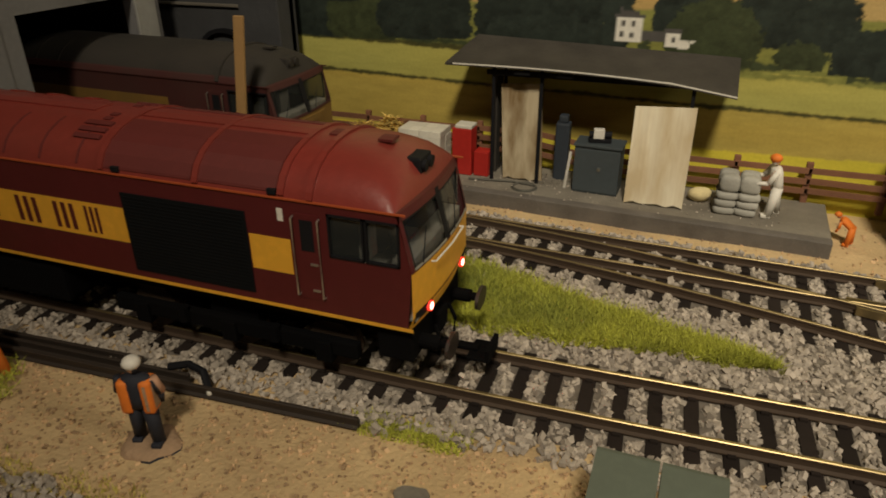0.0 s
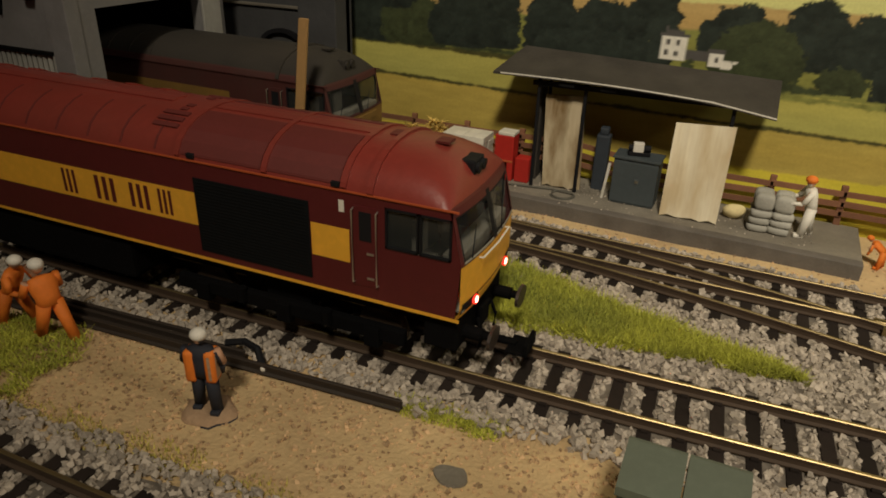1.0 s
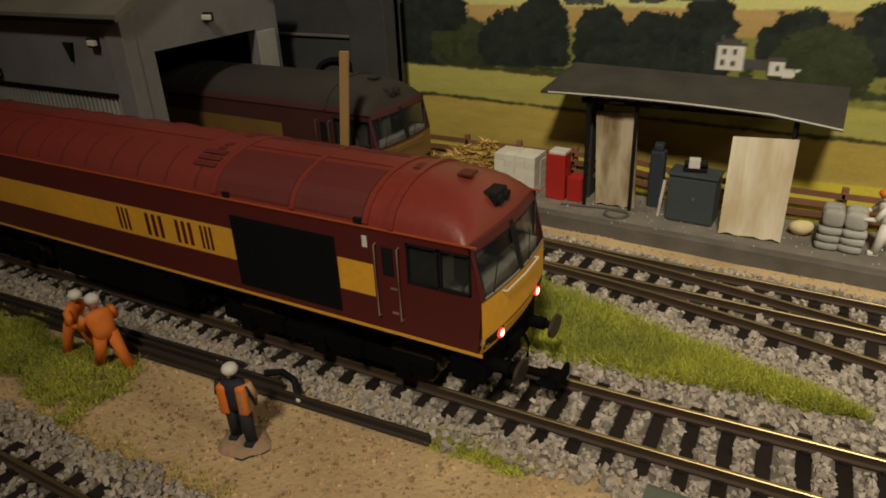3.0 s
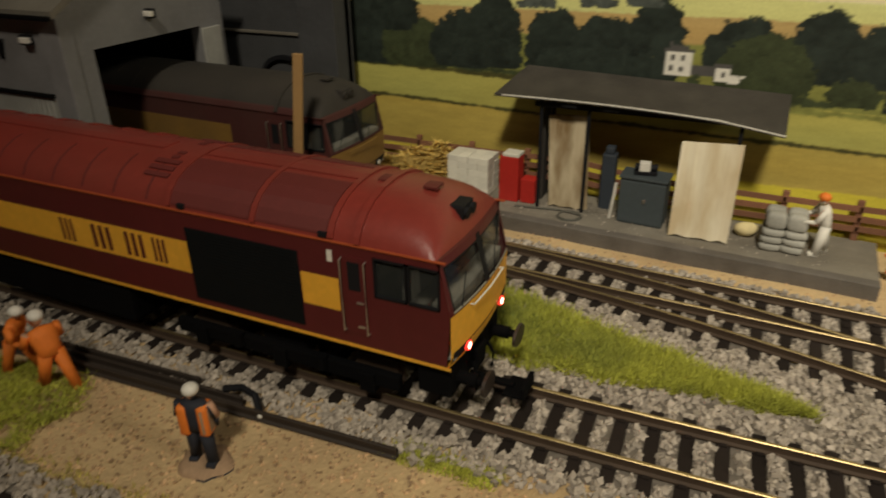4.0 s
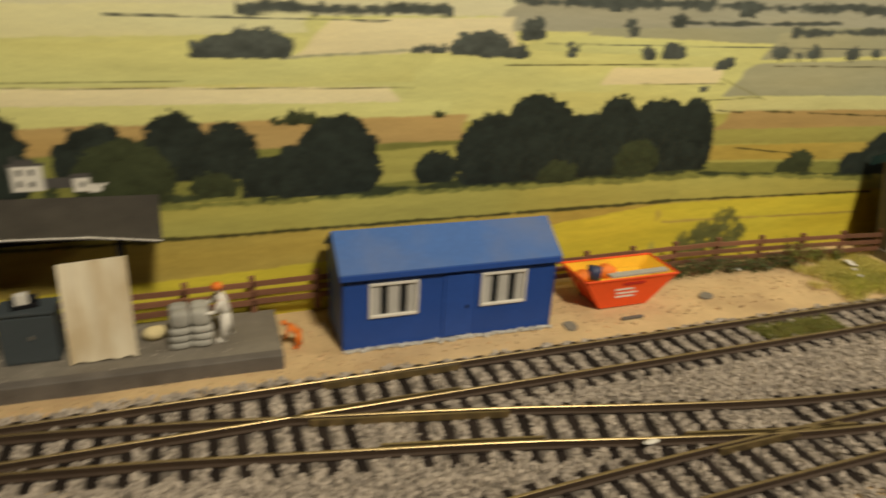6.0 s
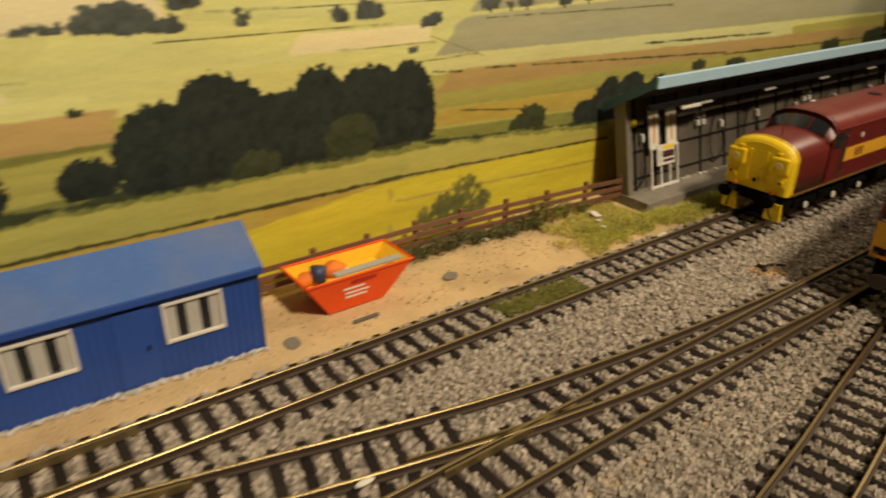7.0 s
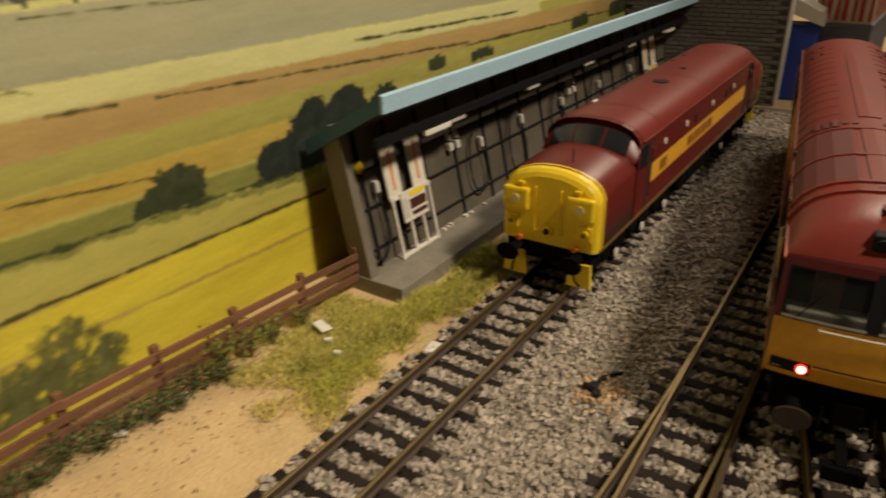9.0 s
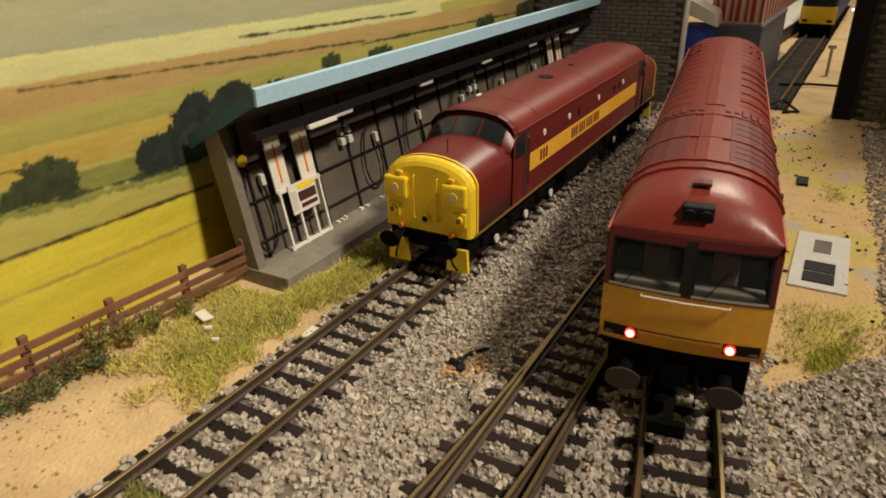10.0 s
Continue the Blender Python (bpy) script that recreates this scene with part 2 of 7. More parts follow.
ORANGE = mat("hi_vis_orange", (0.78, 0.20, 0.02), 0.7, var=0.15)
NAVY = mat("navy_overalls", (0.018, 0.020, 0.030), 0.8, var=0.3)
SKIN = mat("beige_figure_paint", (0.50, 0.28, 0.17), 0.7)
DUCTGREEN = mat("grey_green_cabinet", (0.125, 0.15, 0.115), 0.65, var=0.2, scale=80, dirt=0.3)
# One blue roof board in two tones: lit front, shaded end.
FASCIALIT = mat("lit_blue_fascia", (0.36, 0.56, 0.70), 0.5, var=0.08)
FASCIASHADED = mat("shaded_blue_fascia", (0.040, 0.125, 0.20), 0.6, var=0.15)
BRICK = mat("grey_brick", (0.17, 0.155, 0.145), 0.9, var=0.25, scale=120, bump=0.3, obr=0.3)
MORTAR = mat("mortar", (0.135, 0.122, 0.112), 0.95, var=0.2)
BLUEPL = mat("bright_blue_plastic", (0.02, 0.06, 0.42), 0.5)
STRAWBASE = mat("straw_heap_core", (0.36, 0.25, 0.07), 0.95, var=0.4, scale=150, bump=0.8)
MOSS = mat("pale_moss", (0.40, 0.37, 0.15), 0.95, var=0.3, scale=90, bump=0.6, bscale=900, dirt=0.4, dirtcol=(0.24, 0.24, 0.08))
STRAW = mat("straw_heap", (0.62, 0.44, 0.12), 0.9, var=0.3, isl=0.4)
CARD = mat("grey_card", (0.52, 0.51, 0.47), 0.8, var=0.1)
WALLPAINT = mat("room_wall_paint", (0.30, 0.26, 0.21), 0.9, var=0.06, scale=3)
FLOORMAT = mat("room_floor_carpet", (0.14, 0.11, 0.085), 0.95, var=0.2, scale=200)


def lampmat(name, col, strength):
    m = bpy.data.materials.new(name)
    m.use_nodes = True
    b = m.node_tree.nodes["Principled BSDF"]
    b.inputs["Base Color"].default_value = (*col, 1)
    b.inputs["Emission Color"].default_value = (*col, 1)
    b.inputs["Emission Strength"].default_value = strength
    return m


TAIL = lampmat("lit_tail_lamp", (1.0, 0.20, 0.13), 26.0)
# Rim made to glow in place of the red halo round a lamp.
TAILHALO = lampmat("red_lamp_halo", (1.0, 0.035, 0.02), 3.0)
GREASE = mat("greasy_steel", (0.055, 0.042, 0.036), 0.4, metal=0.4, var=0.3, scale=120)
MOSSBED = mat("yellow_brown_moss", (0.34, 0.27, 0.085), 0.95, var=0.35, scale=90, bump=0.8, bscale=900, dirt=0.8, dirtcol=(0.17, 0.18, 0.04))
BLUELED = lampmat("blue_white_led", (0.6, 0.75, 1.0), 8.0)


def glassmat():
    m = bpy.data.materials.new("smoky_window_glass")
    m.use_nodes = True
    nt = m.node_tree
    b = nt.nodes["Principled BSDF"]
    b.inputs["Base Color"].default_value = (0.03, 0.033, 0.032, 1)
    b.inputs["Roughness"].default_value = 0.08
    b.inputs["Alpha"].default_value = 0.5
    return m


GLASS = glassmat()

# ---- the room and the table under the layout ----
def plain(name, x0, x1, y0, y1, z0, z1, m, label, cat):
    return tagged(part(name, box(B(), x0, x1, y0, y1, z0, z1), m), label, cat, kind="structure")


X0, X1, Y0, Y1, Z0, Z1 = -110, 200, -170, 46, -82, 190
plain("floor", X0, X1, Y0, Y1, Z0 - 3, Z0, FLOORMAT, "dark brown carpeted floor of the hobby room", "floor")
plain("ceiling", X0, X1, Y0, Y1, Z1, Z1 + 3, WALLPAINT, "plain cream painted room ceiling", "ceiling")
plain("wall_north", X0, X1, Y1, Y1 + 3, Z0, Z1, WALLPAINT, "plain cream room wall behind the layout", "wall")
plain("wall_south", X0, X1, Y0 - 3, Y0, Z0, Z1, WALLPAINT, "plain cream room wall", "wall")
plain("wall_west", X0 - 3, X0, Y0, Y1, Z0, Z1, WALLPAINT, "plain cream room wall", "wall")
plain("wall_east", X1, X1 + 3, Y0, Y1, Z0, Z1, WALLPAINT, "plain cream room wall", "wall")
plain("baseboard", -60, 175, -4, 31, -2.6, -0.55, WOODPOST, "wooden baseboard carrying the model railway", "baseboard")


def fbm(x, y, s):
    return noise.noise(Vector((x * s, y * s, 0.3))) + 0.5 * noise.noise(Vector((x * s * 2.3, y * s * 2.3, 7.1)))


def sheet(bm, x0, x1, y0, y1, step, zf):
    nx, ny = int((x1 - x0) / step) + 1, int((y1 - y0) / step) + 1
    vs = [[bm.verts.new((x0 + (x1 - x0) * i / (nx - 1), y0 + (y1 - y0) * j / (ny - 1), 0)) for j in range(ny)] for i in range(nx)]
    for col in vs:
        for v in col:
            v.co.z = zf(v.co.x, v.co.y)
    for i in range(nx - 1):
        for j in range(ny - 1):
            bm.faces.new((vs[i][j], vs[i + 1][j], vs[i + 1][j + 1], vs[i][j + 1]))
    return bm


tagged(part("ground", sheet(B(), -60, 175, -4, 29.6, 0.5, lambda x, y: -0.1 + 0.05 * fbm(x, y, 0.35)), EARTH, smooth=True),
       "tan scatter ground of fine crumbs glued over the baseboard", "ground", kind="structure")

# ---- track lines: knots of the centre lines ----
def line(knots):
    def f(x):
        for (xa, ya), (xb, yb) in zip(knots, knots[1:]):
            if x <= xb or (xb, yb) == knots[-1]:
                k = (x - xa) / (xb - xa)
                return ya + (yb - ya) * k
    return f


def smooth_line(knots):
    xs, ys = [k[0] for k in knots], [k[1] for k in knots]
    n = len(xs)
    d = [(ys[i + 1] - ys[i]) / (xs[i + 1] - xs[i]) for i in range(n - 1)]
    m = [d[0]] + [(d[i] + d[i - 1]) / 2 for i in range(1, n - 1)] + [d[-1]]
    def f(x):
        i = max(0, min(n - 2, sum(1 for v in xs[1:-1] if x >= v)))
        h = xs[i + 1] - xs[i]
        t = (x - xs[i]) / h
        if t < 0:
            return ys[0] + m[0] * (x - xs[0])
        if t > 1:
            return ys[-1] + m[-1] * (x - xs[-1])
        return (2 * t**3 - 3 * t * t + 1) * ys[i] + (t**3 - 2 * t * t + t) * h * m[i] + (-2 * t**3 + 3 * t * t) * ys[i + 1] + (t**3 - t * t) * h * m[i + 1]
    return f


FAR = line([(-60, 24.2), (75, 19.54)])
CROSS = smooth_line([(-8, 22.4), (-2, 21.9), (3.2, 21.05), (8.7, 19.85), (14.2, 18.6), (19.5, 17.2), (23.7, 16.2), (28, 15.5), (34, 14.85), (38, 14.55), (42, 14.33)])
MAIN = smooth_line([(-60, 14.0), (-10, 14.25), (0, 14.33), (8, 14.6), (17, 14.8), (22, 14.75), (30, 14.55), (42, 14.3), (75, 13.2)])
NEAR = smooth_line([(14, 7.6), (28.5, 9.4), (33, 10.15), (37, 10.75), (40, 11.25), (44, 11.87), (52, 12.7), (60.5, 13.52), (74, 14.6)])
FRONT = line([(-60, 5.64), (10, 5.64)])
BEYOND = line([(74, 12.2), (170, 6.0)])

sl = B()
box(sl, -0.17, 0.17, -1.5, 1.5, -0.14, 0.0, 0.02)
for s in (-0.875, 0.875):
    for o in (-0.14, 0.14):
        box(sl, -0.09, 0.09, s + o - 0.05, s + o + 0.05, 0.0, 0.06)
SLEEPER_MESH = up(sl)
SLEEPER_MESH.materials.append(SLEEPER)

rail_profile = ((-0.10, 0.02), (0.10, 0.02), (0.10, 0.05), (0.025, 0.09), (0.025, 0.20), (0.05, 0.23), (0.05, 0.295), (0.035, 0.31), (-0.035, 0.31), (-0.05, 0.295), (-0.05, 0.23), (-0.025, 0.20), (-0.025, 0.09), (-0.10, 0.05))


def rail(f, off, x0, x1, parent, step=1.5):
    bm = B()
    n = max(2, int((x1 - x0) / step))
    rings = []
    for i in range(n + 1):
        x = x0 + (x1 - x0) * i / n
        s = (f(x + 0.05) - f(x - 0.05)) / 0.1
        c = 1 / math.hypot(1, s)
        rings.append([(x - s * c * (off + p), f(x) + c * (off + p), z) for p, z in rail_profile])
    loft(bm, rings)
    bm.normal_update()
    for fc in bm.faces:
        fc.material_index = 1 if fc.normal.z > 0.6 and fc.calc_center_median().z > 0.26 else 0
    return part("rail", bm, [RAILSIDE, RAILTOP], parent, "rusty rail with a polished top")


TIES = {}


def track(name, f, x0, x1, label, skip=lambda x: False, stretch=lambda x: 0.0, rails=None):
    t = thing(name, 0, 0, 0, 0, label, "railway track", "railway tracks", "structure")
    for off in (-0.875, 0.875):
        a, b = (rails or {}).get(off, (x0, x1))
        rail(f, off, a, b, t)
    x = x0 + 0.4
    while x < x1:
        if not skip(x):
            s = math.degrees(math.atan((f(x + 0.1) - f(x - 0.1)) / 0.2))
            o = new("sleeper", SLEEPER_MESH)
            o.parent = t
            e = stretch(x)
            for k in (int(x) - 1, int(x), int(x) + 1):
                TIES.setdefault(k, []).append((x, f(x) - e / 2, 1.5 + abs(e) / 2, math.radians(s)))
            o.matrix_basis = pose(x * CM, (f(x) - e / 2) * CM, random.uniform(-0.01, 0.0) * CM, 0, 0, s + random.uniform(-0.6, 0.6)) @ Matrix.Diagonal((1, 1 + abs(e) / 3.0, 1, 1))
        x += 0.815
    return t


track("railway_track", FAR, -44, 73, "straight model track beside the platform on dark sleepers", stretch=lambda x: max(0.0, FAR(x) - CROSS(x)) if -6 < x < 9.4 else 0.0)
track("railway_track", CROSS, -6, 42, "curved crossover track of a turnout", skip=lambda x: abs(FAR(x) - CROSS(x)) < 2.4 or abs(MAIN(x) - CROSS(x)) < 1.9)
track("railway_track", MAIN, -60, 73, "model main track carrying a maroon locomotive", stretch=lambda x: -max(0.0, CROSS(x) - MAIN(x)) if 23.6 < x < 42 else 0.0)
track("railway_track", NEAR, 14, 73, "model track under the locomotive with lit tail lamps", skip=lambda x: x < 20)
track("railway_track", FRONT, -30, 4, "foreground model track in shade")
track("railway_track", BEYOND, 75.5, 150, "model track beyond the bridge opening")

# frog and check rails of the turnout
tn = thing("turnout_fittings", 0, 0, 0, 0, "bright check rails and frog of the turnout", "turnout", kind="structure")
for f, off, a, b in ((FAR, -0.70, 8.0, 13.5), (CROSS, 0.70, 8.2, 14.5), (MAIN, 0.70, 20, 25), (CROSS, -0.70, 19.5, 25.5), (FAR, 0.70, 9, 14), (CROSS, -0.70, 10, 15)):
    bm = B()
    loft(bm, [[(x, f(x) + off + p, z) for p, z in ((-0.04, 0.05), (0.04, 0.05), (0.04, 0.30), (-0.04, 0.30))] for x in (a, (a + b) / 2, b)])
    part("check_rail", bm, [RAILTOP], tn)

# ---- ballast: a bed and loose stones ----
def band(bm, lo, hi, x0, x1, step=0.8, z=-0.05, rag=0.25, rows=8):
    n = int((x1 - x0) / step)
    prev = None
    for i in range(n + 1):
        x = x0 + (x1 - x0) * i / n
        a, b = lo(x) + rag * fbm(x, 3.3, 0.9), hi(x) + rag * fbm(x, 9.7, 0.9)
        row = [bm.verts.new((x, a + (b - a) * j / rows, (z + 0.035 * fbm(x, a + (b - a) * j / rows, 1.3)) if 0 < j < rows else -0.2)) for j in range(rows + 1)]
        if prev:
            for j in range(rows):
                bm.faces.new((prev[j], row[j], row[j + 1], prev[j + 1]))
        prev = row
    return bm


K = lambda v: lambda x: v
ZONES = [  # low edge, high edge, from, to
    (lambda x: MAIN(x) - 2.3, lambda x: FAR(x) - 1.5, -32, 74),
    (lambda x: min(FAR(x) - 2.6, 20.3 - max(0, x) * 0.1), lambda x: FAR(x) + (1.7 if x < 8 else 1.42), -32, 74),
    (lambda x: NEAR(x) - 2.2, lambda x: MAIN(x) - 1.5, 12, 60),
    (K(3.2), K(7.9), -30, 4),
    (K(-3.5), lambda x: NEAR(x) - 1.8 if x < 41 else max(6.2, NEAR(41) - 1.8 - (x - 41) * 0.9), 24, 73),
]
bed = B()
for lo, hi, a, b in ZONES:
    band(bed, lo, hi, a, b)
tagged(part("ballast_bed", bed, BALLASTBED, smooth=True), "grey stone ballast bed under the tracks", "ballast", kind="structure")


def in_zone(x, y):
    return any(a <= x <= b and lo(x) - 0.1 + 0.25 * fbm(x, 3.3, 0.9) < y < hi(x) + 0.1 + 0.25 * fbm(x, 9.7, 0.9) for lo, hi, a, b in ZONES)


def rail_clear(x, y):
    for f, a, b in ((FAR, -44, 73), (CROSS, -2, 42), (MAIN, -60, 73), (NEAR, 14, 73), (FRONT, -30, 4)):
        if a <= x <= b and abs(abs(y - f(x)) - 0.875) < 0.16:
            return False
    return True


def sleeper_at(x, y):
    for cx, cy, half, a in TIES.get(int(x), ()):
        dx, dy = x - cx, y - cy
        if abs(dx * math.cos(a) + dy * math.sin(a)) < 0.2 and abs(dy * math.cos(a) - dx * math.sin(a)) < half:
            return True
    return False


def pebbles(name, spots, size, material, label, cat, squash=0.75):
    """Many small broken stones, one mesh."""
    n = len(spots)
    base = np.array([(x, y, z) for x in (-1, 1) for y in (-1, 1) for z in (-1, 1)], float)
    quads = np.array([(0, 1, 3, 2), (4, 6, 7, 5), (0, 4, 5, 1), (2, 3, 7, 6), (0, 2, 6, 4), (1, 5, 7, 3)])
    rng = np.random.RandomState(4)
    v = base[None] * (0.40 + 0.75 * rng.rand(n, 8, 3)) * (0.65 + 0.75 * rng.rand(n, 1, 3)) * (size * (0.65 + 0.75 * rng.rand(n, 1, 1)) / 2)
    v[:, :, 2] *= squash
    q = rng.randn(n, 4)
    q /= np.linalg.norm(q, axis=1)[:, None]
    w, x, y, z = q.T
    R = np.stack([1 - 2 * (y * y + z * z), 2 * (x * y - z * w), 2 * (x * z + y * w), 2 * (x * y + z * w), 1 - 2 * (x * x + z * z), 2 * (y * z - x * w), 2 * (x * z - y * w), 2 * (y * z + x * w), 1 - 2 * (x * x + y * y)], 1).reshape(n, 3, 3)
    v = np.einsum("nij,nkj->nki", R, v) + np.array(spots)[:, None]
    me = bpy.data.meshes.new(name)
    me.from_pydata((v.reshape(-1, 3) * CM).tolist(), [], (quads[None] + 8 * np.arange(n)[:, None, None]).reshape(-1, 4).tolist())
    me.materials.append(material)
    return tagged(new(name, me), label, cat, kind="stuff")


rs = random.Random(11)
spots = []
for x0, x1, y0, y1, dens in ((-24, 24, 11, 24.5, 82), (24, 46, 5, 24.5, 86), (46, 73, 4, 22, 34), (-16, 2, 4.5, 8.1, 75)):
    for _ in range(int((x1 - x0) * (y1 - y0) * dens)):
        x, y = rs.uniform(x0, x1), rs.uniform(y0, y1)
        if in_zone(x, y) and rail_clear(x, y) and not sleeper_at(x, y):
            spots.append((x, y, rs.uniform(-0.07, 0.03)))
pebbles("ballast_stones", spots, 0.135, STONE, "loose grey broken stone ballast", "ballast")

# crumbs on the tan ground
spots = []
for x0, x1, y0, y1, dens in ((-16, 3, 7.6, 12.2, 40), (-11, 40, 23.6, 27.6, 8), (41, 60, 4, 11.5, 12)):
    for _ in range(int((x1 - x0) * (y1 - y0) * dens)):
        x, y = rs.uniform(x0, x1), rs.uniform(y0, y1)
        if not in_zone(x, y):
            spots.append((x, y, -0.1 + 0.05 * fbm(x, y, 0.35) + rs.uniform(-0.01, 0.02)))
pebbles("ground_crumbs", spots, 0.075, GRAIN, "loose tan crumbs scattered on the ground", "gravel")
# ---- the printed landscape board ----
def printmat(name, col, var=0.2, sx=25.0, sz=260.0, isl=0.0):
    m = bpy.data.materials.new(name)
    m.use_nodes = True
    nt = m.node_tree
    b = nt.nodes["Principled BSDF"]
    b.inputs["Roughness"].default_value = 0.55
    b.inputs["Specular IOR Level"].default_value = 0.3
    tc = nt.nodes.new("ShaderNodeTexCoord")
    c = None
    for k, (ax, az) in enumerate(((sx, sz), (sx * 6, sz * 2.2))):
        mp = nt.nodes.new("ShaderNodeMapping")
        mp.inputs["Scale"].default_value = (ax, 1, az)
        nt.links.new(tc.outputs["Object"], mp.inputs["Vector"])
        n = nt.nodes.new("ShaderNodeTexNoise")
        n.inputs["Scale"].default_value = 1.0
        n.inputs["Detail"].default_value = 5
        nt.links.new(mp.outputs[0], n.inputs["Vector"])
        x = nt.nodes.new("ShaderNodeMix")
        x.data_type = "RGBA"
        nt.links.new(ramp(nt, n.outputs[0], 0.3, 0.7, 1.0 if k == 0 else 0.35), x.inputs[0])
        if k == 0:
            x.inputs[6].default_value = (*[v * (1 - var) for v in col], 1)
            x.inputs[7].default_value = (*[min(1, v * (1 + var)) for v in col], 1)
        else:
            nt.links.new(c, x.inputs[6])
            x.inputs[7].default_value = (col[0] * 0.8, col[1] * 0.72, col[2] * 0.7, 1)
        c = x.outputs[2]
    if isl:
        g = nt.nodes.new("ShaderNodeNewGeometry")
        r = nt.nodes.new("ShaderNodeMapRange")
        r.inputs[3].default_value, r.inputs[4].default_value = 1 - isl, 1 + isl
        nt.links.new(g.outputs["Random Per Island"], r.inputs[0])
        hsv = nt.nodes.new("ShaderNodeHueSaturation")
        nt.links.new(r.outputs[0], hsv.inputs["Value"])
        nt.links.new(c, hsv.inputs["Color"])
        c = hsv.outputs[0]
    nt.links.new(c, b.inputs["Base Color"])
    return m


P_PALE = ((0.80, 0.76, 0.41), 0.10)
P_LIME = ((0.69, 0.675, 0.26), 0.13)
P_LIME_FAR = ((0.62, 0.60, 0.27), 0.13)
P_TAN = ((0.84, 0.75, 0.44), 0.10)
P_GREEN = ((0.43, 0.395, 0.10), 0.18)
P_OLIVE = ((0.224, 0.231, 0.059), 0.35)
P_BROWN = ((0.50, 0.345, 0.13), 0.15)
P_BROWN_FAR = ((0.43, 0.30, 0.115), 0.15)
P_GREEN_FAR = ((0.35, 0.325, 0.085), 0.2)
P_GOLD = ((0.44, 0.335, 0.075), 0.22)
P_YELLOW = ((0.60, 0.50, 0.048), 0.18)
P_GREY = ((0.41, 0.405, 0.255), 0.12)
P_HAZE = ((0.78, 0.76, 0.50), 0.08)
P_DIM = ((0.44, 0.43, 0.31), 0.12)
P_ROOF = ((0.085, 0.08, 0.075), 0.2)
P_TREE = ((0.022, 0.030, 0.024), 0.45)
P_TREE2 = ((0.043, 0.054, 0.024), 0.4)
P_TREE3 = ((0.085, 0.098, 0.085), 0.35)
P_BUSH = ((0.115, 0.12, 0.04), 0.4)
BUSHES = ((29.0, 0.4, 0.7, 1.7), (30.0, 0.4, 0.8, 2.3), (31.0, 0.4, 0.9, 2.75), (31.7, 0.4, 0.8, 2.8), (32.4, 0.4, 0.6, 1.9))
P_HEDGE = ((0.066, 0.063, 0.020), 0.4)


SKYLINE = 28.58
backdrop = thing("backdrop", 0, SKYLINE, 0, 0, "printed countryside photograph on a board behind the railway", "backdrop", kind="structure")
rp = random.Random(5)
# the print is worked out on a fine grid over the board: one colour for each of its points
GX = np.concatenate([np.arange(-14.3, 48, 0.06), np.arange(48, 82.1, 0.16)])
GZ = np.concatenate([np.arange(-0.5, 13.2, 0.055), [13.4, 14, 15, 17, 19]])
PX, PZ_ = np.meshgrid(GX, GZ)
PRINT = np.zeros(PX.shape + (3,)) + np.array(P_GREEN[0])
LATTICE = np.random.RandomState(8).rand(256, 256)


def value_noise(x, z):
    i, j = np.floor(x).astype(int), np.floor(z).astype(int)
    u, v = x - i, z - j
    u, v = u * u * (3 - 2 * u), v * v * (3 - 2 * v)
    at = lambda a, b: LATTICE[a & 255, b & 255]
    return (at(i, j) * (1 - u) + at(i + 1, j) * u) * (1 - v) + (at(i, j + 1) * (1 - u) + at(i + 1, j + 1) * u) * v


def grain(x, z, sx, sz, seed=0.0, octaves=4):
    """Layered noise from -1 to 1."""
    out, a, total = 0.0, 1.0, 0.0
    for k in range(octaves):
        out = out + a * (value_noise(x * sx + 17.3 * k + seed * 3.1, z * sz + 9.1 * k + seed * 5.7) * 2 - 1)
        total += a
        a *= 0.6
        sx, sz = sx * 2.1, sz * 2.1
    return out / total


def ease(v):
    v = np.clip(v, 0, 1)
    return v * v * (3 - 2 * v)


def lay(box_, mask, colour):
    PRINT[box_] = PRINT[box_] * (1 - mask[..., None]) + colour * mask[..., None]


def window(x0, x1, z0, z1):
    i0, i1 = np.searchsorted(GX, (x0, x1))
    j0, j1 = np.searchsorted(GZ, (z0, z1))
    return slice(max(0, j0 - 1), j1 + 1), slice(max(0, i0 - 1), i1 + 1)


def field(paint, x0, lo0, hi0, x1, lo1, hi1, rag=0.05):
    """A field of the print between two slanting edges that are not quite straight."""
    w = window(x0, x1, min(lo0, lo1) - 0.3, max(hi0, hi1) + 0.3)
    x, z = PX[w], PZ_[w]
    k = (x - x0) / (x1 - x0)
    lo = lo0 + (lo1 - lo0) * k + rag * grain(x, 0 * x + lo0, 0.5, 1)
    hi = hi0 + (hi1 - hi0) * k + rag * grain(x, 0 * x + hi0 + 7, 0.5, 1)
    fuzz = 0.05 * grain(x, z, 5, 9, hi0, 3)
    m = ease((z - lo + fuzz) / 0.09 + 0.5) * ease((hi - z + fuzz) / 0.09 + 0.5)
    lean = 0.5 * grain(x, z, 0.3, 1.2, lo0, 2)
    if x0 > -14:
        m = m * ease((x - x0 + lean - (1.1 * (z - lo) if lo0 > 6.5 else 0)) / 0.25)
    if x1 < 81:
        m = m * ease((x1 - x + lean) / 0.25)
    tone = 1 + paint[1] * (0.9 * grain(x, z, 0.22, 2.2, lo0) + 0.55 * grain(x, z, 1.5, 7, hi0)) + 0.10 * ((z - lo) / np.maximum(0.2, hi - lo) - 0.5)
    warm = grain(x, z, 0.12, 0.7, lo0 + 3, 2)
    tint = np.stack([1 + 0.05 * warm, 1 + 0 * warm, 1 - 0.10 * warm], -1)
    lay(w, m, np.array(paint[0]) * tone[..., None] * tint)


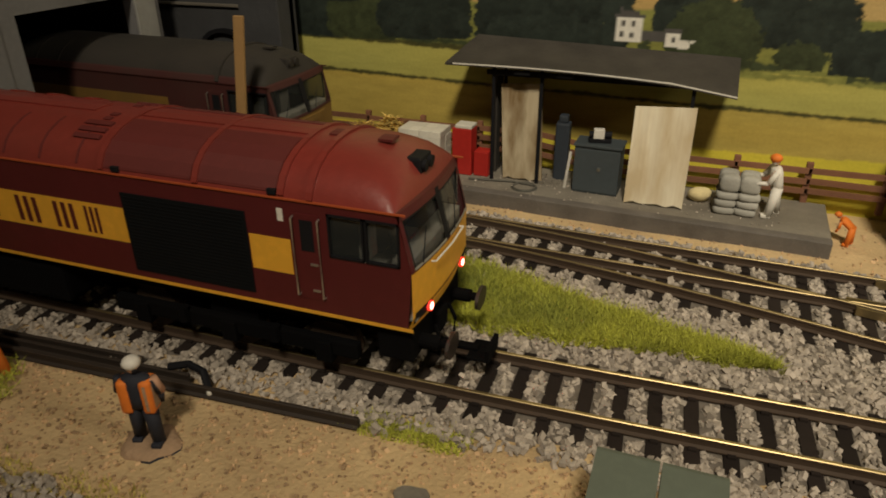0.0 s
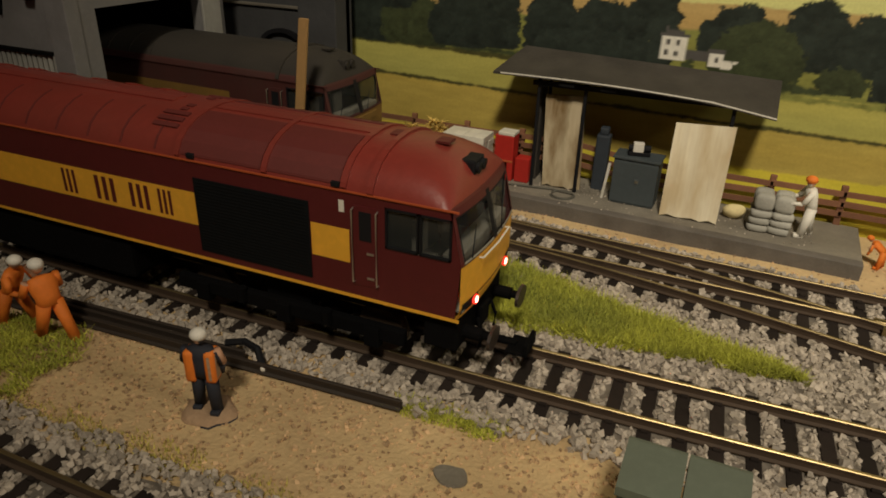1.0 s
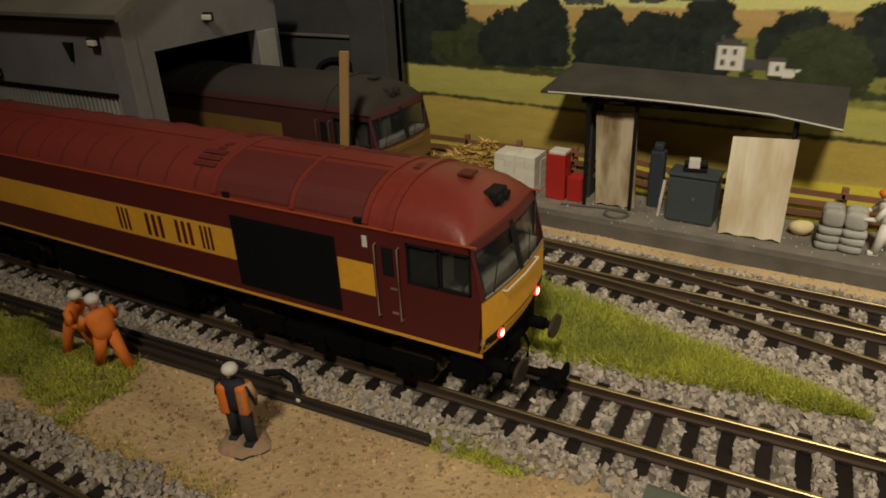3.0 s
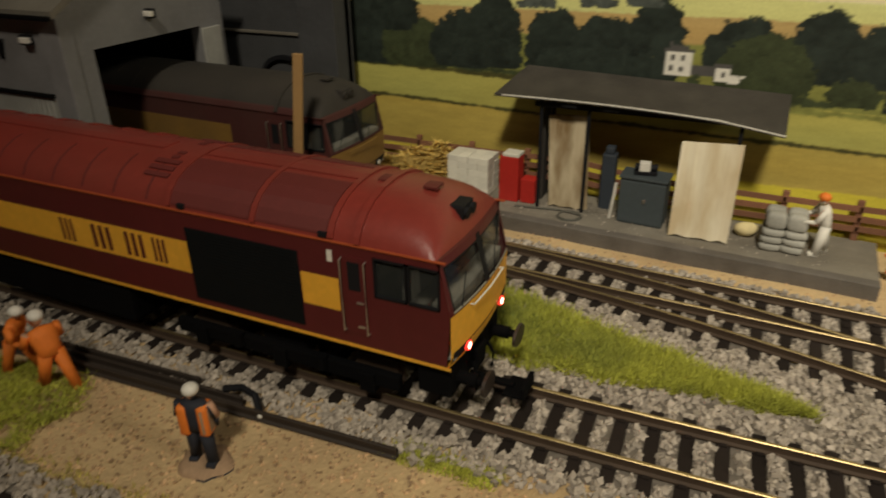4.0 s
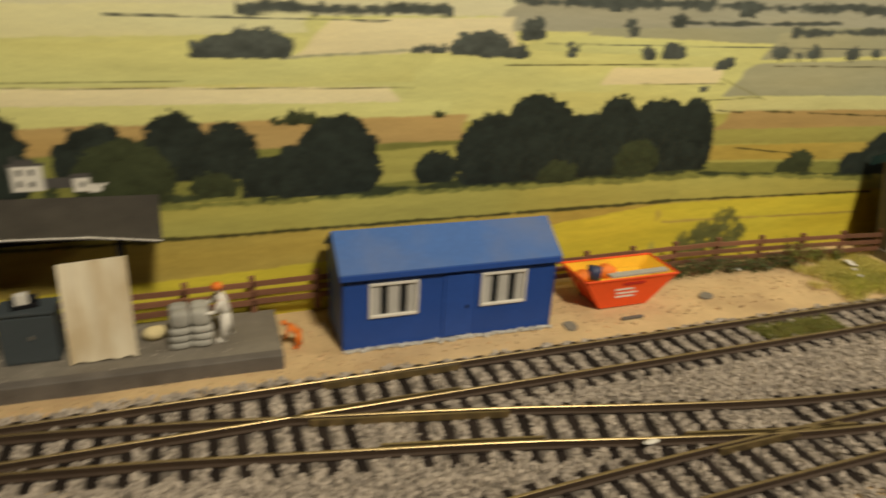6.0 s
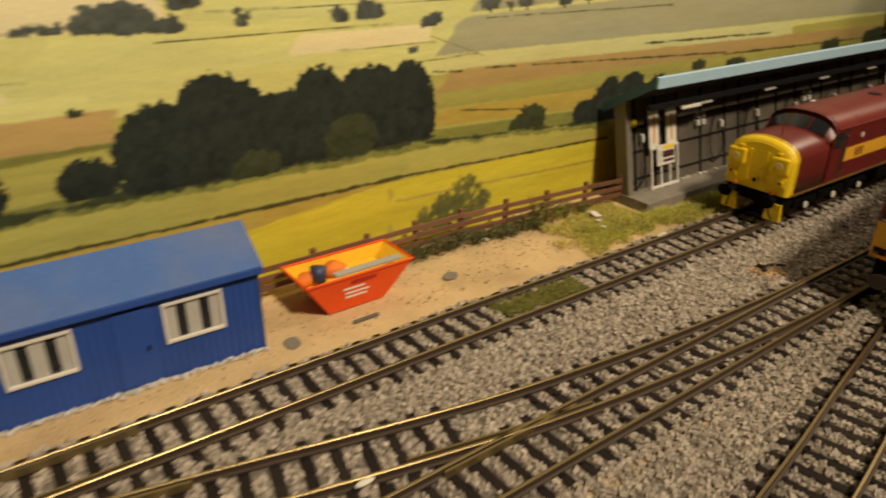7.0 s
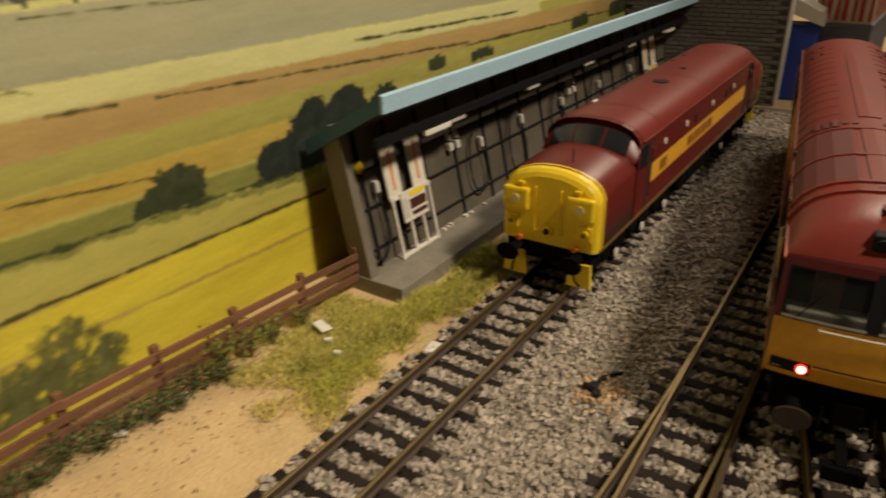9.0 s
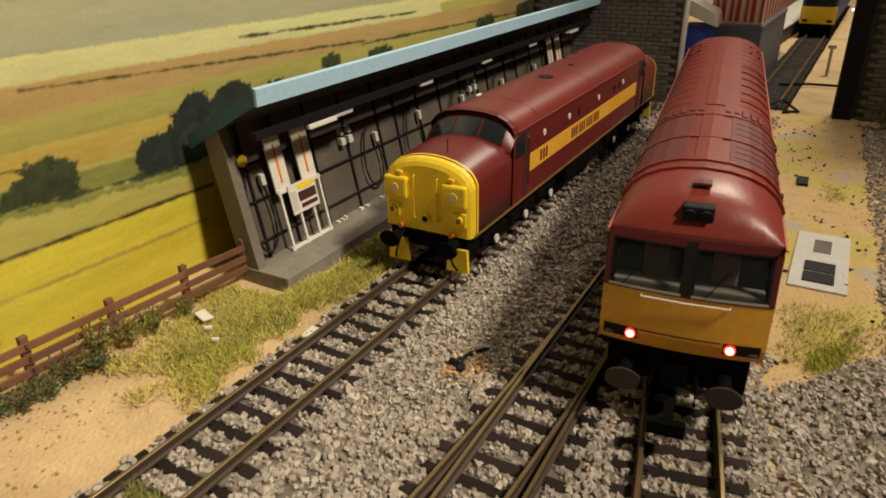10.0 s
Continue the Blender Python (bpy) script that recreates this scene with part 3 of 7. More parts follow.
def hedge(paint, x0, z0, x1, z1, w_, cover=1.0):
    """A hedge line of the print, here and there thinning out to nothing."""
    w = window(x0, x1, min(z0, z1) - w_ - 0.2, max(z0, z1) + w_ + 0.2)
    x, z = PX[w], PZ_[w]
    zc = z0 + (z1 - z0) * (x - x0) / (x1 - x0) + 0.3 * w_ * grain(x, 0 * x + z0, 0.9, 1)
    h = 0.5 * w_ * np.clip(1.0 + (1.5 - cover) * 1.3 * grain(x, 0 * x + z0 * 3, 0.8, 1, 1.0, 3) - 1.2 * (1 - cover), 0, 1.2)
    m = ease((h - np.abs(z - zc) + 0.35 * w_ * grain(x, z, 4, 5, z0, 3)) / (0.045 + 0.25 * w_) + 0.45)
    tone = 1 + 0.45 * grain(x, z, 3, 5, z1)
    lay(w, m, np.array(paint[0]) * tone[..., None])


def tree(paint, cx, z0, rx, z1, trunk=False, cover=1.0):
    """A tree of the print: overlapping leafy lobes, ragged at the edge, from z0 to z1."""
    h = z1 - z0
    n = max(4, int(3 + 4 * min(2.0, rx)))
    lobes = []
    for i in range(n):
        k = (i + 0.5) / n * 2 - 1
        r = min(rx, h) * rp.uniform(0.40, 0.54)
        top = z1 - h * 0.30 * abs(k) ** 3 - h * 0.07 * rp.random()
        lobes.append((cx + (rx - r) * k, top - r, r))
        lobes.append((cx + (rx - r) * k * 0.9 + rp.uniform(-0.1, 0.1) * rx, z0 + r * rp.uniform(0.5, 1.0), r * 1.1))
        if h > 1.6 * r:
            lobes.append((cx + (rx - r) * k * 0.95, (z0 + top) / 2, r * 1.15))
    lobes.sort(key=lambda q: -q[1] + rp.uniform(-0.3, 0.3) * h)
    if trunk:
        w = window(cx - 0.1, cx + 0.1, z0 - 0.2, z0 + 0.1)
        lay(w, ease((0.06 - np.abs(PX[w] - cx)) / 0.05 + 0.5) * ease((PZ_[w] - z0 + 0.18) / 0.06), np.array(paint[0]) * 0.7)
    for i, (lx, lz, r) in enumerate(lobes):
        w = window(lx - 1.5 * r, lx + 1.5 * r, lz - 1.5 * r, lz + 1.5 * r)
        x, z = PX[w], PZ_[w]
        q = np.hypot(x - lx, z - lz) / r
        leaf = grain(x, z, 4.5, 5.0, cx, 3)
        m = ease((1.0 - q) * r / 0.10 + 2.3 * leaf + 0.5) * ease((z - z0 + 0.06 * leaf) / 0.07 + 0.5)
        if cover < 1:
            m = m * np.clip(cover + 0.9 * grain(x, z, 3.0, 3.4, cx + 5, 3), 0, 1)
        tone = (0.85 + 0.18 * rp.random()) * (1 + 0.55 * grain(x, z, 3.2, 4.0, lx, 4) + 0.20 * np.clip(((z - lz) * 0.9 - (x - lx) * 0.3) / r, -0.6, 1))
        lay(w, m, np.array(paint[0]) * np.clip(tone, 0.25, 3)[..., None])


def block(colour, x0, x1, z0, z1):
    w = window(x0 - 0.1, x1 + 0.1, z0 - 0.1, z1 + 0.1)
    x, z = PX[w], PZ_[w]
    e = 0.05
    m = ease((x - x0) / e + 0.5) * ease((x1 - x) / e + 0.5) * ease((z - z0) / e + 0.5) * ease((z1 - z) / e + 0.5)
    lay(w, m, np.array(colour) * (1 + 0.12 * grain(x, z, 4, 4))[..., None])


field(P_LIME, -14.3, 7.8, 13, 82, 7.6, 13)
field(P_GREEN, -14.3, -0.5, 8.0, 82, -0.5, 7.0)
field(P_HAZE, -14.3, 11.4, 19, 24, 12.0, 19)
field(P_DIM, 17, 11.3, 19, 82, 12.2, 19)
field(P_GREY, 21, 10.8, 11.5, 82, 11.2, 12.4)
field(P_PALE, -14.3, 10.5, 11.6, 10, 11.2, 12.2)
field(P_LIME, -14.3, 9.3, 10.6, 14, 9.4, 10.9)
field(P_TAN, 9.2, 10.35, 11.6, 18.5, 10.6, 11.9)
field(P_TAN, -1.0, 8.75, 9.35, 13.6, 8.55, 9.2)
field(P_LIME, -14.3, 8.2, 8.85, 16, 7.95, 8.6)
field(P_LIME, 13.5, 9.0, 10.4, 24, 8.8, 10.1)
field(P_TAN, 22.5, 9.15, 9.9, 29.3, 9.12, 9.85)
field(P_LIME, 18.5, 10.6, 11.3, 33, 10.2, 10.9)
field(P_GREY, 29.2, 8.5, 10.0, 82, 7.7, 11.0)
field(P_LIME_FAR, 29.0, 7.75, 8.5, 60, 6.9, 7.9)
field(P_GREY, 31.0, 10.2, 11.4, 82, 11.2, 12.4)
field(P_BROWN, -13, 7.0, 8.0, 16.5, 6.9, 8.05)
field(P_BROWN_FAR, 29.2, 6.9, 7.85, 82, 5.6, 6.6)
field(P_GREEN_FAR, 29.0, 6.2, 6.95, 82, 4.6, 5.8)
field(P_OLIVE, -14.3, 5.0, 7.1, 29, 4.6, 6.9)
field(P_GREEN, 11.5, 5.3, 6.6, 16.5, 5.4, 6.8)
field(P_OLIVE, 29, 4.6, 5.3, 46, 3.75, 4.5)
field(P_GOLD, 29, 5.4, 6.15, 70, 3.6, 5.0)
field(P_GREEN, -14.3, 3.9, 5.35, 30, 3.2, 4.62)
field(P_GREEN, 28, 3.25, 4.7, 46, 2.9, 3.7)
field(P_GOLD, -14.3, -0.4, 3.95, 22, -0.4, 3.45)
field(P_GOLD, 21, 2.2, 3.45, 46, 2.2, 3.0)
field(P_YELLOW, -14.3, -0.4, 1.6, 21, -0.4, 2.3)
field(P_YELLOW, 12, 1.8, 1.9, 27, 1.8, 3.3)
field(P_YELLOW, 20, -0.4, 2.4, 27, -0.4, 3.3)
field(P_YELLOW, 26.9, -0.4, 3.3, 46, -0.4, 2.85)
field(P_GOLD, 27, 2.3, 2.42, 41, 1.7, 1.8)
# hedges
hedge(P_HEDGE, -14.3, 4.0, 5, 3.62, 0.16)
hedge(P_HEDGE, 5, 3.62, 27.6, 3.42, 0.16)
hedge(P_HEDGE, 26.5, 3.48, 41.6, 2.93, 0.13, cover=0.85)
hedge(P_HEDGE, -14.3, 5.45, 5, 4.95, 0.2)
hedge(P_OLIVE, 4, 4.95, 30, 4.6, 0.26)
hedge(P_OLIVE, 29, 4.75, 41.5, 3.75, 0.32)
hedge(P_HEDGE, 31, 5.95, 36, 5.35, 0.07)
hedge(P_HEDGE, 35.4, 7.55, 52, 6.63, 0.12, cover=0.8)
hedge(P_HEDGE, 44, 7.85, 57, 7.42, 0.12, cover=0.8)
hedge(P_HEDGE, 52, 6.5, 80, 5.75, 0.14, cover=0.75)
hedge(P_HEDGE, 29.4, 7.85, 31, 7.7, 0.10)
hedge(P_HEDGE, 32.4, 7.72, 34.2, 7.62, 0.11)
hedge(P_OLIVE, 28.4, 8.3, 31.4, 8.45, 0.04)
hedge(P_OLIVE, 29.3, 9.35, 32.2, 8.3, 0.04)
hedge(P_GREY, 9, 10.3, 14, 10.6, 0.1)
hedge(P_HEDGE, -1.2, 9.35, 14, 9.15, 0.03)
hedge(P_HEDGE, -7.9, 9.5, 5.5, 9.5, 0.03)
hedge(P_TREE3, 3.3, 11.68, 13.0, 11.64, 0.08, cover=0.8)
hedge(P_TREE3, 7.5, 12.0, 15.5, 12.05, 0.45, cover=0.95)
hedge(P_TREE3, 18.2, 12.5, 40, 12.6, 0.5, cover=0.8)
hedge(P_TREE3, 33.0, 11.45, 44, 11.6, 0.38, cover=0.85)
hedge(P_TREE3, 26, 11.75, 36, 11.9, 0.22, cover=0.75)
hedge(P_TREE3, 44, 11.5, 80, 12.2, 0.35, cover=0.8)
hedge(P_TREE3, 19.8, 10.87, 39.6, 10.69, 0.05, cover=0.9)
hedge(P_HEDGE, 18.0, 10.02, 27.3, 9.98, 0.06, cover=0.85)
hedge(P_HEDGE, 24.7, 9.16, 29.45, 9.10, 0.035)
hedge(P_HEDGE, 27.7, 8.36, 31.9, 8.39, 0.05, cover=0.9)
hedge(P_HEDGE, 32.4, 9.9, 46, 9.75, 0.06, cover=0.85)
hedge(P_TREE2, 8, 5.05, 29.5, 4.95, 0.38, cover=0.8)
hedge(P_TREE2, 29, 4.75, 46, 3.7, 0.22, cover=0.7)
hedge(P_TREE2, -14.3, 5.6, 6, 5.25, 0.35, cover=0.75)
# the wooded belt behind the fields
for cx, z0, rx, z1, m in ((-13, 5.4, 1.6, 8.6, P_TREE), (-10.8, 5.4, 1.7, 7.6, P_TREE2), (-8.6, 5.5, 1.6, 7.9, P_TREE), (-7.2, 5.6, 1.3, 8.7, P_TREE), (-11.8, 6.9, 1.2, 8.9, P_TREE),
                          (-4.6, 5.3, 1.3, 8.1, P_TREE), (-2.4, 5.2, 1.7, 7.9, P_TREE), (-0.6, 5.6, 1.1, 8.7, P_TREE), (-3.5, 5.2, 2.0, 6.6, P_TREE), (2.5, 6.1, 1.35, 8.15, P_TREE),
                          (5.1, 5.9, 1.3, 8.5, P_TREE), (6.9, 5.9, 1.1, 8.1, P_TREE), (3.3, 5.2, 1.75, 7.55, P_TREE2), (6.3, 5.2, 0.9, 6.2, P_TREE2), (8.3, 5.1, 1.1, 6.8, P_TREE)):
    tree(m, cx, z0, rx, z1)
for cx, z0, rx, z1, m in ((11.0, 5.0, 1.7, 8.3, P_TREE), (9.5, 5.0, 1.1, 7.2, P_TREE), (8.9, 7.85, 0.5, 8.15, P_TREE2), (15.1, 5.2, 1.0, 6.6, P_TREE), (17.6, 5.0, 1.7, 8.1, P_TREE), (19.8, 5.0, 2.1, 8.95, P_TREE),
                          (22.3, 5.0, 1.6, 8.0, P_TREE), (23.9, 5.0, 1.4, 8.75, P_TREE), (26.2, 5.0, 1.9, 8.6, P_TREE), (28.0, 5.0, 1.5, 8.5, P_TREE), (25.2, 5.0, 1.3, 6.6, P_TREE2), (21.0, 4.8, 1.0, 5.8, P_TREE2),
                          (35.6, 4.4, 0.95, 5.75, P_TREE2), (34.6, 4.5, 0.6, 5.2, P_TREE2), (39.6, 4.1, 1.1, 5.4, P_TREE), (41.2, 4.0, 1.3, 6.35, P_TREE), (43.2, 4.0, 1.5, 6.4, P_TREE), (45.6, 4.0, 1.4, 6.0, P_TREE)):
    tree(m, cx, z0, rx, z1)
# woods and hedgerow trees further off
for cx, z0, rx, z1, m in ((7.2, 10.3, 1.5, 11.0, P_TREE3), (8.2, 10.3, 1.2, 11.3, P_TREE3), (9.6, 7.85, 0.7, 8.35, P_TREE2), (23.8, 11.55, 0.3, 11.95, P_TREE3), (26.3, 11.6, 0.45, 12.2, P_TREE3), (29.5, 9.85, 0.5, 10.3, P_TREE3), (22.9, 12.2, 0.5, 12.8, P_TREE3), (30.0, 12.1, 0.6, 12.6, P_TREE3), (14.6, 10.5, 0.8, 10.8, P_TREE3), (16.3, 10.4, 0.9, 11.2, P_TREE3), (17.3, 10.3, 0.8, 11.4, P_TREE3), (18.4, 10.3, 0.7, 10.8, P_TREE3),
                          (19.1, 11.0, 0.6, 11.9, P_TREE3), (21.0, 10.3, 0.3, 11.0, P_TREE3), (24.9, 10.2, 0.5, 10.75, P_TREE3), (26.3, 10.25, 0.7, 10.9, P_TREE3), (29.2, 9.75, 0.55, 10.2, P_TREE3), (24.0, 11.2, 0.3, 11.6, P_TREE3)):
    tree(m, cx, z0, rx, z1)
for cx, z0, rx, z1, m in ((-5.4, 8.1, 0.9, 8.5, P_TREE3), (-3.0, 8.2, 0.8, 8.6, P_TREE3), (-1.2, 8.3, 0.7, 8.75, P_TREE3), (15.2, 7.95, 0.35, 8.2, P_TREE2), (28.4, 8.75, 0.25, 8.95, P_TREE3)):
    tree(m, cx, z0, rx, z1)
for cx, z0, rx, z1 in ((32.6, 10.25, 0.55, 10.9), (34.8, 10.25, 0.5, 10.9), (37.3, 10.2, 0.5, 10.85), (39.0, 10.3, 0.35, 10.7), (41.4, 10.4, 0.6, 11.0), (43.5, 10.4, 0.5, 10.9), (49, 10.6, 0.8, 11.2), (56, 10.8, 1.2, 11.6),
                       (33.8, 10.25, 0.25, 10.5), (63, 11, 1.4, 11.9), (49.4, 5.9, 0.8, 6.4), (53.5, 5.7, 1.2, 6.2), (66, 5.6, 1.5, 6.3), (73, 5.6, 2.0, 6.6)):
    tree(P_TREE3 if z0 > 8 else P_TREE2, cx, z0, rx, z1, trunk=z0 > 10)
# a hazy bush low in the yellow field
for cx, z0, rx, z1 in BUSHES:
    tree(P_BUSH, cx, z0, rx, z1, cover=0.5)
# the white farmhouse in the print
for x0, x1, z0, z1 in ((-0.28, 0.83, 6.72, 6.86), (-0.08, 0.62, 6.82, 6.98), (-0.12, 0.0, 6.95, 7.1), (0.7, 1.7, 5.9, 6.28), (1.58, 2.2, 6.22, 6.4)):
    block(P_ROOF[0], x0, x1, z0, z1)
for x0, x1, z0, z1 in ((-0.2, 0.76, 5.85, 6.74), (1.65, 2.15, 5.75, 6.24), (2.1, 2.72, 5.7, 6.0)):
    block((0.74, 0.71, 0.63), x0, x1, z0, z1)
for x, z in ((-0.05, 6.02), (0.32, 6.0), (-0.02, 6.42), (0.35, 6.42), (1.85, 5.9)):
    block((0.10, 0.095, 0.085), x, x + 0.15, z, z + 0.2)
tree(P_TREE2, 0.95, 5.4, 0.28, 6.0)
tree(P_TREE2, 2.95, 5.3, 0.5, 6.15)


def board_mesh():
    nz, nx = PX.shape
    me = bpy.data.meshes.new("print_sheet")
    pts = np.stack([PX, 0 * PX - 0.004, PZ_], -1).reshape(-1, 3) * CM
    i = np.arange((nz - 1) * (nx - 1))
    a = (i // (nx - 1)) * nx + i % (nx - 1)
    quads = np.stack([a, a + 1, a + nx + 1, a + nx], 1)
    me.vertices.add(len(pts))
    me.vertices.foreach_set("co", pts.ravel())
    me.loops.add(quads.size)
    me.loops.foreach_set("vertex_index", quads.ravel())
    me.polygons.add(len(quads))
    me.polygons.foreach_set("loop_start", np.arange(0, quads.size, 4))
    me.update(calc_edges=True)
    c = np.concatenate([np.clip(PRINT, 0.004, 0.9), np.ones(PX.shape + (1,))], -1)
    me.color_attributes.new("ink", "FLOAT_COLOR", "POINT").data.foreach_set("color", c.ravel())
    return me


def inkmat():
    m = bpy.data.materials.new("printed_paper")
    m.use_nodes = True
    nt = m.node_tree
    b = nt.nodes["Principled BSDF"]
    b.inputs["Roughness"].default_value = 0.55
    b.inputs["Specular IOR Level"].default_value = 0.3
    ink = nt.nodes.new("ShaderNodeAttribute")
    ink.attribute_name = "ink"
    tc = nt.nodes.new("ShaderNodeTexCoord")
    n = nt.nodes.new("ShaderNodeTexNoise")
    n.inputs["Scale"].default_value, n.inputs["Detail"].default_value = 900, 2
    nt.links.new(tc.outputs["Object"], n.inputs["Vector"])
    hsv = nt.nodes.new("ShaderNodeHueSaturation")
    r = nt.nodes.new("ShaderNodeMapRange")
    r.inputs[3].default_value, r.inputs[4].default_value = 0.88, 1.12
    nt.links.new(n.outputs[0], r.inputs[0])
    nt.links.new(r.outputs[0], hsv.inputs["Value"])
    nt.links.new(ink.outputs["Color"], hsv.inputs["Color"])
    nt.links.new(hsv.outputs[0], b.inputs["Base Color"])
    return m


sheet_ = board_mesh()
sheet_.materials.append(inkmat())
print_sheet = new("print_sheet", sheet_)
print_sheet.parent = backdrop
part("board", box(B(), -14.3, 82, 0.0, 0.5, -0.5, 19), WALLPAINT, backdrop)


def boardmat(name, col, stain, amount):
    """Old plywood: pale sheet with brown stains that run up and down."""
    m = printmat(name, col, 0.12, 200, 18)
    nt = m.node_tree
    b = nt.nodes["Principled BSDF"]
    b.inputs["Roughness"].default_value = 0.85
    old = b.inputs["Base Color"].links[0].from_socket
    tc = nt.nodes.new("ShaderNodeTexCoord")
    mp = nt.nodes.new("ShaderNodeMapping")
    mp.inputs["Scale"].default_value = (150, 1, 45)
    nt.links.new(tc.outputs["Object"], mp.inputs["Vector"])
    n = nt.nodes.new("ShaderNodeTexNoise")
    n.inputs["Scale"].default_value, n.inputs["Detail"].default_value = 1.0, 6
    nt.links.new(mp.outputs[0], n.inputs["Vector"])
    x = nt.nodes.new("ShaderNodeMix")
    x.data_type = "RGBA"
    nt.links.new(ramp(nt, n.outputs[0], 0.42, 0.68, amount), x.inputs[0])
    nt.links.new(old, x.inputs[6])
    x.inputs[7].default_value = (*stain, 1)
    nt.links.new(x.outputs[2], b.inputs["Base Color"])
    return m


PLY = boardmat("stained_plywood", (0.80, 0.73, 0.55), (0.50, 0.36, 0.17), 0.6)
PLYBROWN = boardmat("brown_stained_plywood", (0.55, 0.47, 0.32), (0.20, 0.125, 0.05), 0.95)

# ---- locomotives ----
def patch(bm, f, us, vs, mat_i=0):
    g = [[bm.verts.new(f(u, v)) for v in vs] for u in us]
    for i in range(len(us) - 1):
        for j in range(len(vs) - 1):
            q = bm.faces.new((g[i][j], g[i + 1][j], g[i + 1][j + 1], g[i][j + 1]))
            q.material_index = mat_i
    return bm


def span(a, b, n):
    return [a + (b - a) * i / n for i in range(n + 1)]


def wall_grid(bm, xs, zs, holes, f):
    """A wall in cells, without those that lie in a hole."""
    for x0, x1 in zip(xs, xs[1:]):
        for z0, z1 in zip(zs, zs[1:]):
            cx, cz = (x0 + x1) / 2, (z0 + z1) / 2
            if not any(a < cx < b and c < cz < d for a, b, c, d in holes):
                bm.faces.new([bm.verts.new(f(*p)) for p in ((x0, z0), (x1, z0), (x1, z1), (x0, z1))])
    bmesh.ops.remove_doubles(bm, verts=bm.verts, dist=1e-4)
    return bm


def bogie(parent, x, axles, wheelbase):
    b = part("bogie", B(), UNDER, parent)
    bm = bmesh.new()
    for s in (-1, 1):
        box(bm, x - wheelbase / 2 - 0.9, x + wheelbase / 2 + 0.9, s * 1.35 - 0.12, s * 1.35 + 0.12, 0.62, 1.05, 0.05)
        for i in range(axles):
            ax = x - wheelbase / 2 + wheelbase * i / (axles - 1)
            box(bm, ax - 0.22, ax + 0.22, s * 1.42 - 0.14, s * 1.42 + 0.14, 0.42, 1.0, 0.04)
            if i:
                cyl(bm, (ax - wheelbase / (axles - 1) / 2, s * 1.5, 0.75), (ax - wheelbase / (axles - 1) / 2, s * 1.5, 1.15), 0.16, 8)
    box(bm, x - 0.7, x + 0.7, -1.2, 1.2, 0.8, 1.6)
    old = b.data
    b.data = up(bm)
    b.data.materials.append(UNDER)
    bpy.data.meshes.remove(old)
    for i in range(axles):
        ax = x - wheelbase / 2 + wheelbase * i / (axles - 1)
        for s in (-1, 1):
            w = bmesh.new()
            cyl(w, (ax, s * 0.82, 0.66), (ax, s * 1.0, 0.66), 0.66, 20)
            cyl(w, (ax, s * 0.76, 0.66), (ax, s * 0.82, 0.66), 0.73, 20)
            part("wheel", w, RAILSIDE, b)
    return b


def buffers(parent, x, d, z=1.35, head=None):
    for s in (-1, 1):
        bm = B()
        cyl(bm, (x, s * 1.12, z), (x + d * 0.5, s * 1.12, z), 0.17, 12)
        cyl(bm, (x + d * 0.5, s * 1.12, z), (x + d * 0.72, s * 1.12, z), 0.11, 12)
        w = part("buffer", bm, UNDER, parent)
        bm = B()
        cyl(bm, (x + d * 0.72, s * 1.12, z), (x + d * 0.80, s * 1.12, z), 0.29, 20)
        for v in bm.verts:
            v.co.y = s * 1.12 + (v.co.y - s * 1.12) * 1.4
        part("buffer_head", bm, head or GREASE, w, "greasy steel buffer head")


LOCO_L, HW, BOT, GUT, TOP = 27.0, 1.84, 2.0, 4.8, 5.74
DOME = {0.36: 0.36, 0.55: 0.62, 0.8: 0.80, 1.1: 0.90, 1.4: 0.96}  # rise of the roof behind the cab front
ARC = [(1.84, 4.8), (1.78, 4.95), (1.62, 5.2), (1.36, 5.42), (1.0, 5.59), (0.55, 5.7), (0.0, 5.74)]
ARC = ARC + [(-y, z) for y, z in reversed(ARC[:-1])]


def arc_at(t):
    """A point of the roof curve, t from 0 (right gutter) to 1 (left)."""
    k = t * (len(ARC) - 1)
    i = min(int(k), len(ARC) - 2)
    f = k - i
    return ARC[i][0] * (1 - f) + ARC[i + 1][0] * f, ARC[i][1] * (1 - f) + ARC[i + 1][1] * f


def front_x(y, z):
    bow = 0.16 * (1 - (y / HW) ** 2)
    if z < 2.35:
        return bow - (2.35 - z) * 0.35
    if z < 3.5:
        return bow
    if z < 4.75:
        return bow - (z - 3.5) * 0.24
    return bow - 0.30 - (z - 4.75) * 0.62


